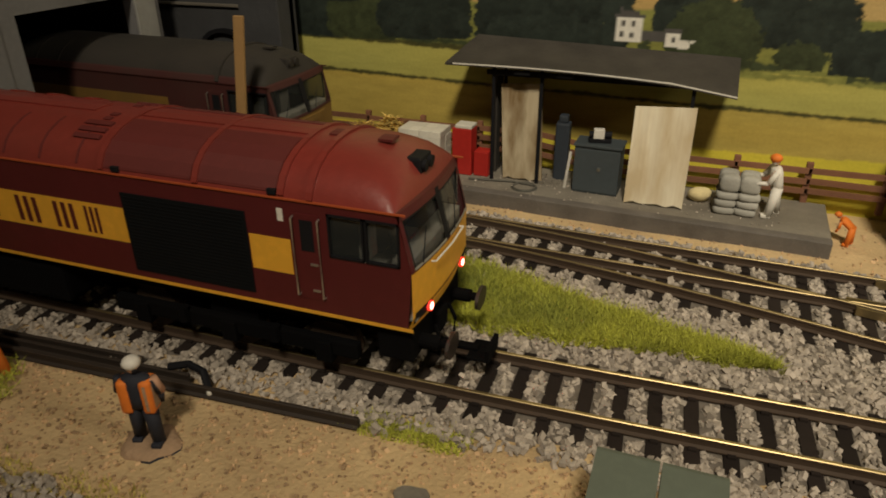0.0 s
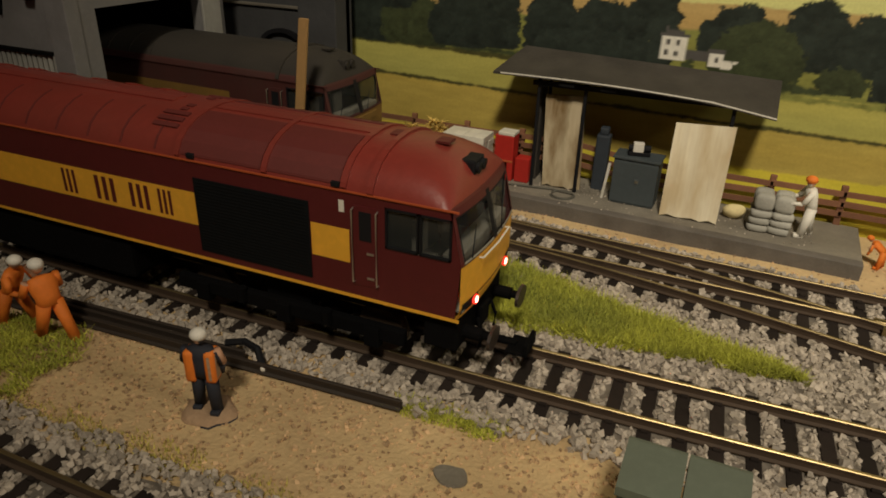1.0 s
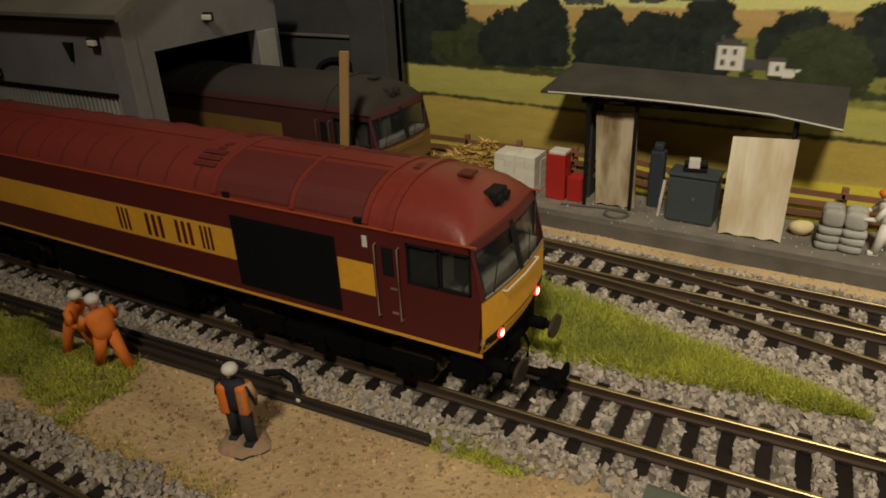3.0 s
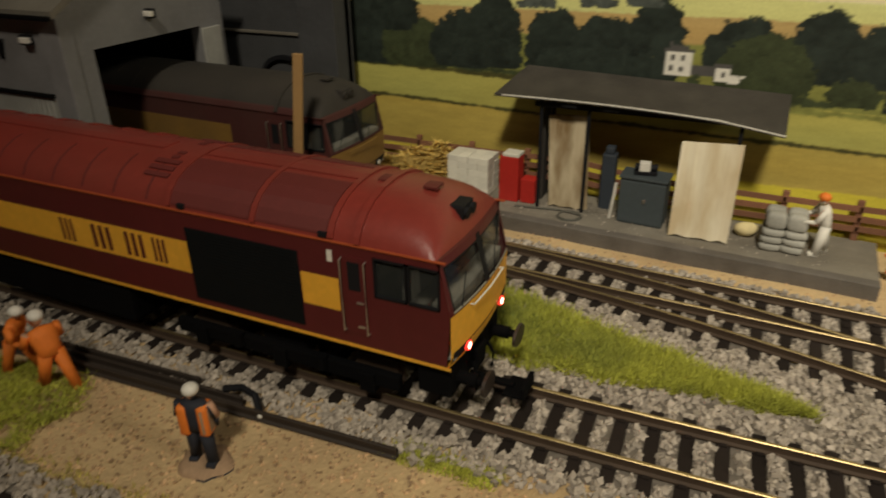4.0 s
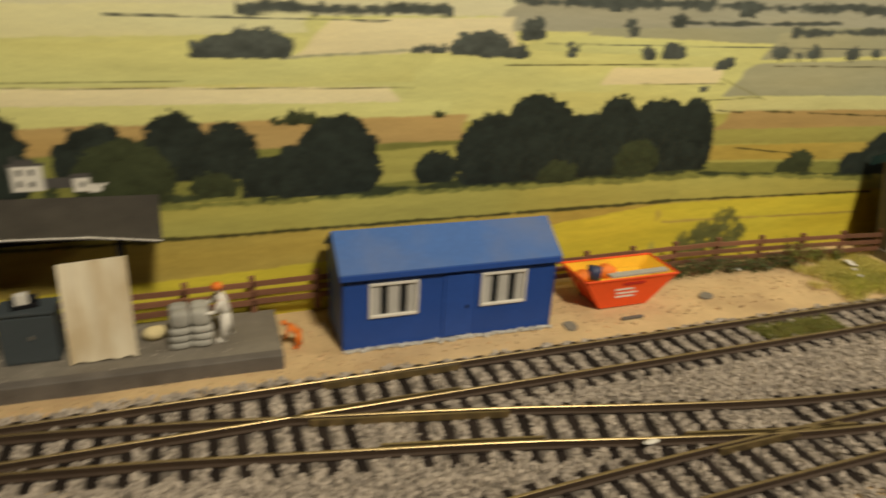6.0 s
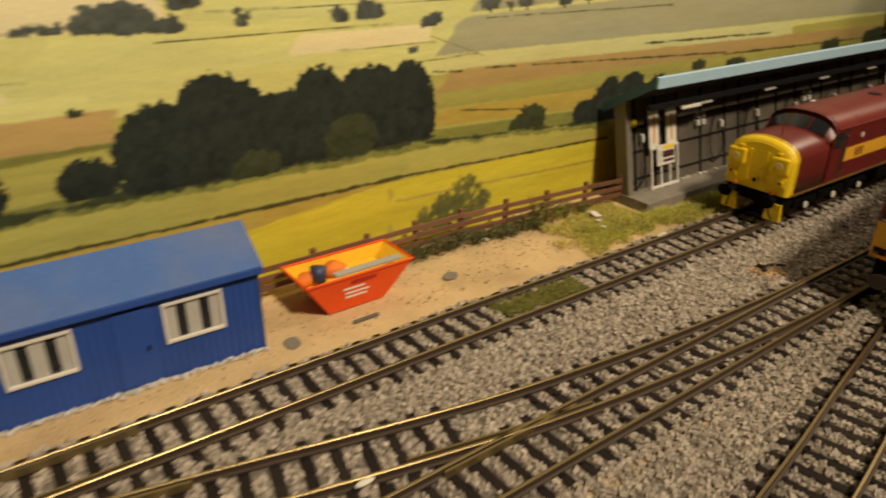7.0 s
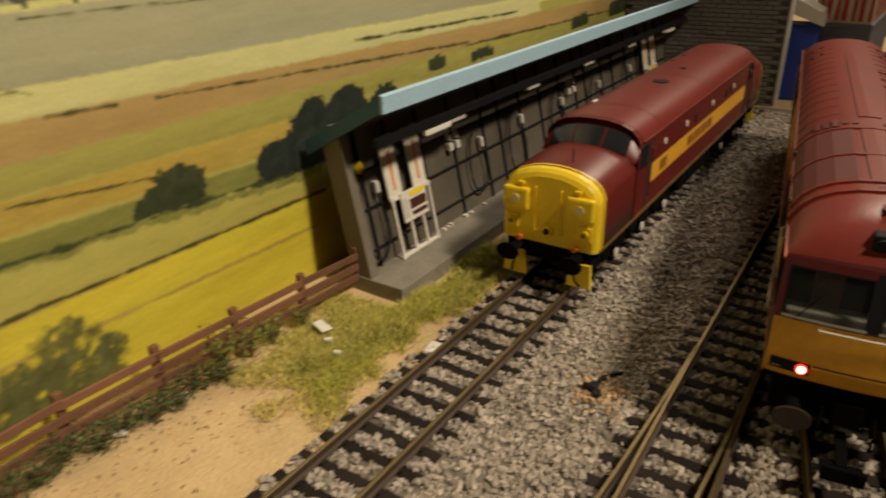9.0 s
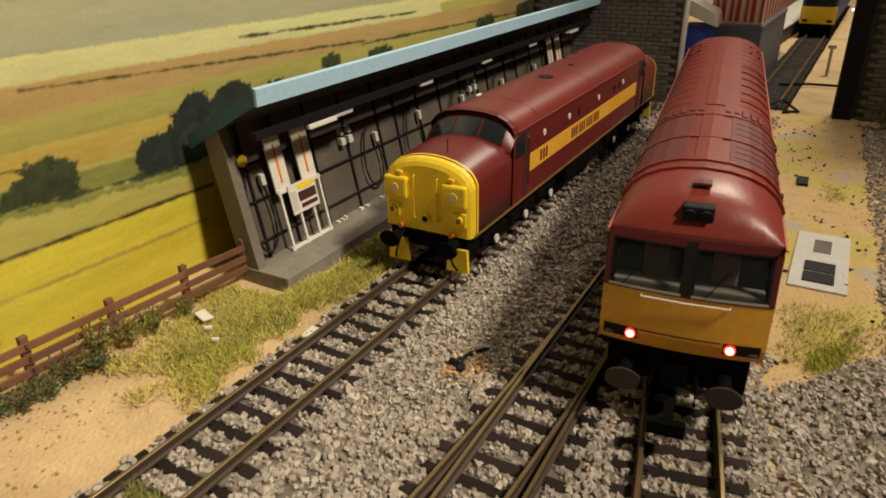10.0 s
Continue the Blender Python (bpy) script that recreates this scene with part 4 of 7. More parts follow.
def big_loco(x, y, rz, label, side, roof, line_m, gold, dirty=False, group="maroon locomotives"):
    """A long twin-cab diesel. Its right front rail end is the origin; it looks along +x."""
    L = thing("model_locomotive", x, y, 0.31, rz, label, "locomotive", group)
    for s in (-1, 1):
        win = [(-1.92, -0.24, 3.56, 4.58), (-LOCO_L + 0.24, -LOCO_L + 1.92, 3.56, 4.58)]
        bm = B()
        xs = [-LOCO_L, -LOCO_L + 0.24, -LOCO_L + 1.92, -20, -12, -4, -1.92, -0.24, 0.0]
        wall_grid(bm, xs, [BOT, 3.5, 3.56, 4.58, GUT], win, lambda u, z: (u + (min(0.0, front_x(HW, z)) if u == 0.0 else (-min(0.0, front_x(HW, z)) if u == -LOCO_L else 0)), s * HW, z))
        bs = part("body_side", bm, side, L)
        # yellow band, square, sill line, gutter line
        for x0, x1, z0, z1, m, nm in ((-LOCO_L + 7.5, -4.6 if dirty else -7.42, 3.0, 4.08 if dirty else 3.92, gold, "yellow_stripe"), (-3.92, -2.86, 2.95, 3.82, side if dirty else gold, "yellow_square"), (-LOCO_L + 2.86, -LOCO_L + 3.92, 2.95, 3.82, gold, "yellow_square"),
                                      (-LOCO_L, 0, BOT, BOT + 0.085, gold, "sill_stripe")):
            part(nm, box(B(), x0, x1, s * HW + (0 if s > 0 else -0.012), s * HW + (0.012 if s > 0 else 0), z0, z1), m, bs)
        # The thin highlight along the gutter is painted on as a line.
        part("gutter_line", box(B(), -LOCO_L, -0.1, s * (HW + 0.015) - 0.025, s * (HW + 0.015) + 0.025, GUT - 0.03, GUT + 0.015, 0.008), line_m, bs, "gutter line coloured for its highlight")
        for x0, x1 in ((-LOCO_L + 3.95, -LOCO_L + 7.4),) if dirty else ((-7.4, -3.95), (-LOCO_L + 3.95, -LOCO_L + 7.4)):
            bm = B()
            box(bm, x0, x1, s * HW + (0 if s > 0 else -0.03), s * HW + (0.03 if s > 0 else 0), 2.28, 4.35, 0.01)
            for i in range(22):
                z = 2.36 + i * 0.089
                box(bm, x0 + 0.08, x1 - 0.08, s * (HW + 0.03) - 0.012, s * (HW + 0.03) + 0.012, z, z + 0.035)
            part("side_grille", bm, MESHBLK, bs, "black louvred side grille")
        # dark blocks where the operator's lettering stands
        for a, b in () if dirty else ((-12.13, -11.64), (-10.9, -10.2), (-9.65, -9.0), (-8.66, -8.22)):
            bm = B()
            yy0, yy1 = s * HW + (0.012 if s > 0 else -0.022), s * HW + (0.022 if s > 0 else -0.012)
            for q in range(3):
                w = (b - a) * 0.2
                xa = a + (b - a - w) * q / 2
                box(bm, xa, xa + w, yy0, yy1, 3.12, 3.82)
            part("marking", bm, side, bs)
        for e in (0, 1):
            fx = (lambda v: v) if e == 0 else (lambda v: -LOCO_L - v)
            # cab side window with two panes, door with grab rails
            for a, b in ((-1.90, -1.07), (-1.03, -0.26)):
                x0, x1 = sorted((fx(a), fx(b)))
                w = part("side_window", box(B(), x0, x1, s * (HW - 0.06) - 0.01, s * (HW - 0.06) + 0.01, 3.58, 4.56), GLASS, bs)
                w.visible_shadow = False
                bm = B()
                for r in ((x0, x1, 3.56, 3.61), (x0, x1, 4.53, 4.58), (x0, x0 + 0.04, 3.56, 4.58), (x1 - 0.04, x1, 3.56, 4.58)):
                    box(bm, r[0], r[1], s * (HW - 0.02) - 0.05, s * (HW - 0.02) + 0.035, r[2], r[3])
                part("window_frame", bm, BLACK, w)
            x0, x1 = sorted((fx(-2.72), fx(-2.12)))
            d = part("cab_door", box(B(), x0, x1, s * HW + (0 if s > 0 else -0.02), s * HW + (0.02 if s > 0 else 0), 2.4, 4.5, 0.01), side, bs)
            part("door_window", box(B(), x0 + 0.14, x1 - 0.14, s * (HW + 0.02) - 0.012, s * (HW + 0.02) + 0.012, 3.62, 4.36), BLACK, d)
            for xx in (x0 - 0.02, x1 + 0.02):
                bm = B()
                tube(bm, [(xx, s * HW, 4.42), (xx, s * (HW + 0.10), 4.40), (xx, s * (HW + 0.10), 2.5), (xx, s * HW, 2.48)], 0.022)
                part("grab_rail", bm, STEEL, d)
            for z in (2.62, 3.28):
                part("door_handle", box(B(), x0 + 0.34, x0 + 0.52, s * (HW + 0.02) - 0.03, s * (HW + 0.02) + 0.04, z, z + 0.05), STEEL, d)
            if dirty:
                continue
            part("data_plate", box(B(), *sorted((fx(-3.12), fx(-2.98))), s * HW + (0 if s > 0 else -0.01), s * HW + (0.01 if s > 0 else 0), 4.25, 4.55), WHITE, bs)
    # roof
    bm = B()
    ends = sorted(DOME)
    xs = [-LOCO_L] + [-LOCO_L + d for d in ends] + span(-LOCO_L + 1.8, -1.8, 24) + [-d for d in reversed(ends)] + [0]
    rings = []
    for u in xs:
        ring = []
        for py, pz in ARC:
            q = u
            if u == 0:
                pz = GUT + 0.05 * (pz - GUT)
                q = front_x(py, pz)
            elif u == -LOCO_L:
                pz = GUT + 0.05 * (pz - GUT)
                q = -LOCO_L - front_x(py, pz)
            else:
                pz = GUT + DOME.get(round(min(-u, LOCO_L + u), 2), 1.0) * (pz - GUT)
            ring.append((q, py, pz))
        rings.append(ring)
    loft(bm, rings, caps=False, closed=False)
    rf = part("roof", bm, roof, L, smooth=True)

    def strip(a, b, t0, t1, h, m, nm, lab=""):
        bm = B()
        us = span(a, b, 2)
        ts = sorted({t0, t1} | {k / 12 for k in range(13) if t0 < k / 12 < t1})
        n = len(ts) - 1
        rows_ = lambda k: [[(u, arc_at(t)[0] * (1 + k / 1.84), arc_at(t)[1] + k) for t in ts] for u in us]
        g = [[bm.verts.new(q) for q in row] for row in rows_(h)]
        l = [[bm.verts.new(q) for q in row] for row in rows_(-0.02)]
        for i in range(2):
            for j in range(n):
                bm.faces.new((g[i][j], g[i + 1][j], g[i + 1][j + 1], g[i][j + 1]))
            for j in (0, n):
                bm.faces.new((g[i][j], g[i + 1][j], l[i + 1][j], l[i][j]))
        for j in range(n):
            for i in (0, 2):
                bm.faces.new((g[i][j], g[i][j + 1], l[i][j + 1], l[i][j]))
        bmesh.ops.recalc_face_normals(bm, faces=bm.faces)
        return part(nm, bm, m, rf, lab)

    pan = roof if dirty else ROOFPANEL
    for u in span(-LOCO_L + 3.4, -8.6, 13):
        for t0, t1 in ((0.06, 0.38), (0.62, 0.94)):
            strip(u, u + 0.06, t0, t1, 0.012, pan, "roof_rib")
    if not dirty:
        for u0, u1 in ((-7.7, -5.28), (-5.1, -3.0), (-20.8, -9.2)):
            strip(u0, u1, 0.455, 0.545, 0.035, roof, "roof_spine")
        for i in range(6):
            strip(-10.6 - i * 1.35, -10.35 - i * 1.35, 0.14, 0.38, 0.04, roof, "roof_louvre")
        for u in (-8.35, -21.4, -23.2):
            for t in (0.40, 0.44, 0.56, 0.60) if u > -9 else (0.2, 0.3, 0.7, 0.8):
                strip(u - 0.22, u, t - 0.012, t + 0.012, 0.035, BLACK if u < -9 else pan, "roof_catch")
        for u in (-7.1, -6.5, -5.9, -4.6, -4.1, -3.6):
            strip(u, u + 0.035, 0.07, 0.40, 0.032, pan, "roof_seam")
    for u0, u1 in () if dirty else ((-7.75, -5.3), (-5.1, -3.1)):
        for t0, t1 in ((0.05, 0.42), (0.58, 0.95)):
            strip(u0, u1, t0, t1, 0.02, pan, "roof_panel", "dark red roof panel")
    for u in () if dirty else (-7.85, -5.2, -3.0):
        strip(u - 0.05, u + 0.1, 0.02, 0.98, 0.05, roof, "roof_rib")
    for i in range(0 if dirty else 3):
        for t0, t1 in ((0.24 + i * 0.05, 0.27 + i * 0.05), (0.73 - i * 0.05, 0.76 - i * 0.05)):
            strip(-8.9, -8.1, t0, t1, 0.05, pan, "roof_louvre")
    strip(-2.35, -2.2, 0.0, 1.0, 0.06, roof, "roof_rib")
    if dirty:
        for t0, t1 in ((0.0, 0.10), (0.90, 1.0)):
            strip(-LOCO_L + 2, -1.5, t0, t1, 0.02, side, "cant_rail", "dull red band under the roof")
    for u in (-1.4, -2.6):
        strip(u, u + 0.35, 0.47, 0.53, 0.04, pan, "roof_hatch")
    for u in () if dirty else (-3.3, -7.5):
        for s in (-1, 1):
            part("roof_catch", box(B(), u, u + 0.22, s * 1.83 - 0.05, s * 1.83 + 0.05, 4.86, 4.98, 0.01), BLACK, rf)
    # cab ends
    for e in (0, 1):
        M = Matrix.Identity(4) if e == 0 else Matrix.Translation((-LOCO_L, 0, 0)) @ Matrix.Rotation(math.pi, 4, "Z")
        def P(u, v, d=0.0):
            return tuple(M @ Vector((front_x(u, v) + d, u, v)))
        bm = B()
        patch(bm, P, span(-HW, HW, 10), [BOT - 0.02, 2.35, 2.9, 3.46])
        patch(bm, lambda u, v: tuple(M @ Vector((front_x(u, BOT) - v, u, BOT))), span(-HW, HW, 6), [0, 0.5])
        fr = part("cab_front", bm, gold, L)
        for a, b, pm_ in ((-HW, -HW + 0.13, side), (-0.11, 0.11, BLACK), (HW - 0.13, HW, side)):
            bm = B()
            patch(bm, lambda u, v: P(u, v, 0.012), span(a, b, 2), span(3.46, 4.72, 3))
            part("windscreen_pillar", bm, pm_, fr)
        bm = B()
        patch(bm, lambda u, v: P(u, v, 0.012), span(-HW, HW, 10), [3.46, 3.5])
        part("windscreen_sill", bm, side, fr)
        bm = B()
        patch(bm, lambda u, v: P(u, v, 0.012), span(-HW, HW, 14), [4.6, 4.78])
        us = span(-HW, HW, 14)
        def rz_(yv):
            for (ya, za), (yb, zb) in zip(ARC, ARC[1:]):
                if yb <= yv <= ya:
                    return GUT + 0.05 * (za + (zb - za) * (ya - yv) / (ya - yb) - GUT)
            return GUT
        for a, b in zip(us, us[1:]):
            bm.faces.new([bm.verts.new(p) for p in (P(a, 4.75), P(b, 4.75), tuple(M @ Vector((front_x(b, rz_(b)), b, rz_(b)))), tuple(M @ Vector((front_x(a, rz_(a)), a, rz_(a)))))])
        part("windscreen_header", bm, side, fr)
        for a, b in ((-HW + 0.13, -0.11), (0.11, HW - 0.13)):
            bm = B()
            patch(bm, lambda u, v: P(u, v, -0.03), span(a, b, 3), span(3.5, 4.65, 2))
            g = part("windscreen", bm, GLASS, fr)
            g.visible_shadow = False
            bm = B()
            for q in ((a, b, 4.56, 4.60), (a, a + 0.045, 3.5, 4.60), (b - 0.045, b, 3.5, 4.60)):
                patch(bm, lambda u, v: P(u, v, 0.02), span(q[0], q[1], 3), [q[2], q[3]])
            part("window_frame", bm, BLACK, g)
            bm = B()
            patch(bm, lambda u, v: P(u, v, 0.022), span(a, b, 3), [3.5, 3.56])
            part("window_ledge", bm, side if dirty else CABGREY, g, "" if dirty else "pale grey lower window ledge")
            bm = B()
            tube(bm, [P(a + 0.3, 3.56, 0.05), P(a + 0.75, 4.2, 0.05)], 0.015, 5)
            part("wiper", bm, BLACK, g)
        bm = B()
        box(bm, -2.0, 0.02, -HW + 0.15, HW - 0.15, 2.2, 2.25)
        box(bm, -0.55, -0.10, -HW + 0.2, HW - 0.2, 3.2, 3.62, 0.05)
        for sy in (-0.8, 0.8):
            box(bm, -1.5, -1.0, sy - 0.3, sy + 0.3, 2.6, 3.1, 0.06)
            box(bm, -1.6, -1.4, sy - 0.3, sy + 0.3, 3.0, 4.0, 0.06)
        bmesh.ops.transform(bm, matrix=M, verts=bm.verts)
        part("cab_interior", bm, CABGREY, L, "pale grey cab desk and seats")
        bm = B()
        box(bm, -2.2, -2.05, -HW + 0.05, HW - 0.05, 2.2, 4.9)
        bmesh.ops.transform(bm, matrix=M, verts=bm.verts)
        part("cab_bulkhead", bm, UNDER, L)
        # lamps, lamp clusters, hand rail, horn
        for s in (-1, 1):
            bm = B()
            patch(bm, lambda u, v: P(u, v, 0.015), span(s * 1.74, s * 0.94, 3), span(2.14, 2.46, 2))
            cl = part("lamp_cluster", bm, BLACK, fr)
            bm = B()
            c = Vector(P(s * 1.10, 2.31, 0.03))
            dd = (M.to_3x3() @ Vector((1, 0, 0)))
            cyl(bm, c - dd * 0.03, c + dd * 0.05, 0.088, 16)
            part("tail_lamp", bm, TAIL if e == 0 and not dirty else WHITE, cl, "red tail lamp")
            rim_ = B()
            cyl(rim_, c - dd * 0.03, c + dd * 0.035, 0.125, 16)
            part("lamp_rim", rim_, TAILHALO if e == 0 and not dirty else BLACK, cl)
        bm = B()
        tube(bm, [P(-0.95, 3.36, 0.0), P(-0.95, 3.38, 0.1), P(0, 3.38, 0.1), P(0.95, 3.38, 0.1), P(0.95, 3.36, 0.0)], 0.024)
        part("front_hand_rail", bm, gold if dirty else WHITE, fr)
        bm = B()
        patch(bm, lambda u, v: P(u, v, 0.012), span(-0.9, 0.9, 4), [2.42, 2.46])
        part("panel_seam", bm, side, fr)
        bm = B()
        box(bm, -0.80, -0.34, -0.34, 0.34, 5.08, 5.46, 0.06)
        for sy in (-0.17, 0.17):
            cyl(bm, (-0.42, sy, 5.28), (-0.26, sy, 5.26), 0.12, 12, 0.14)
        bmesh.ops.transform(bm, matrix=M, verts=bm.verts)
        part("horn_box", bm, roof if dirty else BLACK, L)
        # below the cab: buffer beam, coupling
        bm = B()
        box(bm, -1.0, -0.12, -1.6, 1.6, 1.0, 1.98, 0.05)
        box(bm, -0.2, 0.05, -0.3, 0.3, 1.0, 1.6, 0.05)
        for s in (-1, 1):
            tube(bm, [(0.0, s * 0.5, 1.4), (0.15, s * 0.55, 1.0), (0.12, s * 0.55, 0.6)], 0.05)
        bmesh.ops.transform(bm, matrix=M, verts=bm.verts)
        part("buffer_beam", bm, UNDER, L)
        holder = part("coupling_hook", B(), UNDER, L)
        bm = bmesh.new()
        box(bm, -0.3, 0.95, -0.12, 0.12, 0.55, 0.66, 0.02)
        box(bm, 0.75, 1.3, -0.42, 0.42, 0.50, 0.58, 0.02)
        box(bm, 1.22, 1.34, -0.42, 0.42, 0.50, 0.85, 0.02)
        bmesh.ops.transform(bm, matrix=M, verts=bm.verts)
        old = holder.data
        holder.data = up(bm)
        holder.data.materials.append(UNDER)
        bpy.data.meshes.remove(old)
        n0 = set(L.children)
        buffers(L, -0.12, 1)
        if e:
            for c in set(L.children) - n0:
                c.matrix_basis = pose(-LOCO_L * CM, 0, 0, 0, 0, 180)
    # underframe
    bm = B()
    box(bm, -LOCO_L + 0.3, -0.3, -1.5, 1.5, 1.6, 2.0)
    box(bm, -LOCO_L / 2 - 3.2, -LOCO_L / 2 + 3.2, -1.62, 1.62, 0.55, 1.75, 0.15)
    part("fuel_tank", bm, UNDER, L)
    bogie(L, -5.2, 3, 5.4)
    bogie(L, -LOCO_L + 5.2, 3, 5.4)
    return L


ROOFPANEL = mat("dark_roof_panel", (0.115, 0.018, 0.015), 0.6, var=0.15, scale=60)
CABGREY = mat("cab_interior_grey", (0.26, 0.25, 0.21), 0.7, var=0.2)

big_loco(-2.1, 14.33, 0, "maroon twin-cab model diesel with gold stripe and lit red tail lamps", MAROON, ROOFRED, GUTTERGLINT, GOLD)
big_loco(38.75, 11.38, 180 + 5.7, "maroon model diesel with orange-yellow front and glowing red tail lamps", MAROON, ROOFRED, GUTTERGLINT, GOLD)
big_loco(-10.35, 22.5, -2, "dull maroon model diesel with dark grey roof inside the engine shed", DULLRED, GREYROOF, DULLRED, DULLGOLD, dirty=True)


NOSERED = mat("red_maroon_paint", (0.135, 0.018, 0.015), 0.38, var=0.12, scale=40, bump=0.04, bscale=900, spec=0.45)
# Same red as the body, lightened for the light falling on the roof.
NOSEROOFLIT = mat("lit_red_maroon_roof", (0.17, 0.024, 0.018), 0.38, var=0.14, scale=45, bump=0.05, bscale=900, dirt=0.2)


def nose_loco(x, y, rz, label):
    """A long-nosed diesel with a full yellow nose end. It looks along +x."""
    L = thing("model_locomotive", x, y, 0.31, rz, label, "locomotive", "maroon locomotives")
    N, hw, G, T, LEN = 2.7, 1.75, 4.35, 5.05, 24.6
    arc = [(1.75, 4.35), (1.66, 4.55), (1.42, 4.78), (1.05, 4.94), (0.55, 5.03), (0, 5.05)]
    arc = arc + [(-a, b) for a, b in reversed(arc[:-1])]
    bot = 1.55
    # body between the cabs
    bm = B()
    sec = [(-hw, bot)] + [(-a, b) for a, b in arc] + [(hw, bot)]
    loft(bm, [[(u, a, b) for a, b in sec] for u in span(-LEN + N + 0.9, -N - 0.9, 12)], caps=True)
    body = part("body", bm, NOSERED, L, smooth=False)
    bm = B()
    loft(bm, [[(u, a * 1.004, b + 0.012) for a, b in arc] for u in span(-LEN + N + 0.9, -N - 0.9, 6)], caps=False, closed=False)
    roof = part("roof", bm, NOSEROOFLIT, L, smooth=True)
    for s in (-1, 1):
        for x0, x1, z0, z1, m, nm in ((-LEN + 4.8, -4.8, 2.55, 3.25, GOLD, "yellow_stripe"), (-LEN + 0.5, -0.2, bot, bot + 0.10, DULLGOLD, "sill_stripe")):
            part(nm, box(B(), x0, x1, s * hw + (0 if s > 0 else -0.012), s * hw + (0.012 if s > 0 else 0), z0, z1), m, body)
        for a, b in ((-6.6, -5.7), (-13.2, -12.4), (-12.2, -11.4), (-11.2, -10.4), (-10.2, -9.4)):
            bm = B()
            for q in range(3):
                box(bm, a + q * 0.3, a + q * 0.3 + 0.18, s * hw + (0.012 if s > 0 else -0.02), s * hw + (0.02 if s > 0 else -0.012), 2.68, 3.12)
            part("marking", bm, NOSERED, body)
        for u in (-6.2, -9.0, -13.0, -17):
            bm = B()
            cyl(bm, (u, s * (hw - 0.02), 3.75), (u, s * (hw + 0.03), 3.75), 0.13, 14)
            part("body_badge", bm, WHITE, body)
        for u in (-4.72, -LEN + 4.1):
            # Flat dark panel on the body stands in for a shaded door recess.
            part("door_recess", box(B(), u, u + 0.45, s * hw + (0 if s > 0 else -0.012), s * hw + (0.012 if s > 0 else 0), bot + 0.15, 4.3), DULLRED, body, "dark panel painted for the shade of the cab door recess")
        for u in (-5.6, -10.3, -15.5, -16.4):
            part("body_grille", box(B(), u - 0.12, u + 0.12, s * hw + (0 if s > 0 else -0.02), s * hw + (0.02 if s > 0 else 0), 3.5, 3.85, 0.01), BLACK if u < -6 else NOSERED, body)
        part("gutter", box(B(), -LEN + 3.6, -3.6, s * (hw + 0.01) - 0.03, s * (hw + 0.01) + 0.03, G - 0.03, G + 0.03, 0.01), NOSEROOFLIT, body)
    for u, rr in ((-10.2, 0.34), (-13.4, 0.14)):
        bm = B()
        cyl(bm, (u, 0.15, 5.0), (u, 0.15, 5.09), rr, 18)
        part("roof_fan_grille", bm, BLACK, roof)
    for u, yy in ((-6.0, -1.05), (-15.5, -0.9), (-17.2, -0.9), (-20, 0.5)):
        part("roof_catch", box(B(), u - 0.2, u + 0.2, yy - 0.05, yy + 0.05, arc[0][1] + 0.48, arc[0][1] + 0.66, 0.02), CREAM if u > -7 else BLACK, roof)
    for u in (-5.6, -12.0, -18.6):
        bm = B()
        loft(bm, [[(u + d, a * 1.006, b + 0.03) for a, b in arc] for d in (0, 0.05)], caps=False, closed=False)
        part("roof_rib", bm, NOSEROOFLIT, roof)
    for e in (0, 1):
        M = Matrix.Identity(4) if e == 0 else Matrix.Translation((-LEN, 0, 0)) @ Matrix.Rotation(math.pi, 4, "Z")
        def put(nm, bm, m, par=L, lab="", sm=False):
            bmesh.ops.transform(bm, matrix=M, verts=bm.verts)
            return part(nm, bm, m, par, lab, sm)
        # nose: rounded box section, tapering slightly to the front
        def ring(u, w, top, r=0.45):
            pts = [(-w, bot), (-w, 2.6)]
            for k in (1.0, 0.985, 0.95, 0.88, 0.75, 0.5, 0.25, 0.0):
                pts.append((-w * k, top - 0.50 * k ** 2.2 - 0.34 * k ** 12))
            return [(u, a, b) for a, b in pts] + [(u, -a, b) for a, b in reversed(pts[:-1])]
        bm = B()
        loft(bm, [ring(-N - 0.4, hw, 4.30), ring(-1.2, hw * 0.995, 4.24), ring(-0.35, hw * 0.985, 4.16)], caps=False)
        put("nose", bm, NOSERED, L, sm=True)
        bm = B()
        loft(bm, [ring(-0.5, hw * 0.99, 4.18), ring(-0.18, hw * 0.975, 4.12), ring(-0.06, hw * 0.945, 4.02), ring(0.0, hw * 0.89, 3.88)])
        bmesh.ops.recalc_face_normals(bm, faces=bm.faces)
        nose = put("nose_end", bm, WARN, L, "bright yellow nose end")
        # nose details: headcode boxes, lamps, seams, hand rails
        for s in (-1, 1):
            bm = B()
            box(bm, -0.05, 0.2, s * 1.14 - 0.45, s * 1.14 + 0.45, 2.66, 3.42, 0.09)
            hb_ = put("headcode_box", bm, WARN, nose)
            bm = B()
            cyl(bm, (0.19, s * 1.14, 3.04), (0.23, s * 1.14, 3.04), 0.15, 14)
            put("head_lamp", bm, SACK, hb_, "pale round head lamp")
            bm = B()
            box(bm, -0.02, 0.07, s * 1.3 - 0.24, s * 1.3 + 0.24, 1.95, 2.45, 0.04)
            cyl(bm, (0.06, s * 1.3, 2.2), (0.15, s * 1.3, 2.2), 0.15, 12)
            ml = put("marker_lamp", bm, WARN, nose)
            put("marker_lens", cyl(B(), (0.15, s * 1.3, 2.2), (0.165, s * 1.3, 2.2), 0.09, 10), DULLGOLD, ml, "dull amber lens")
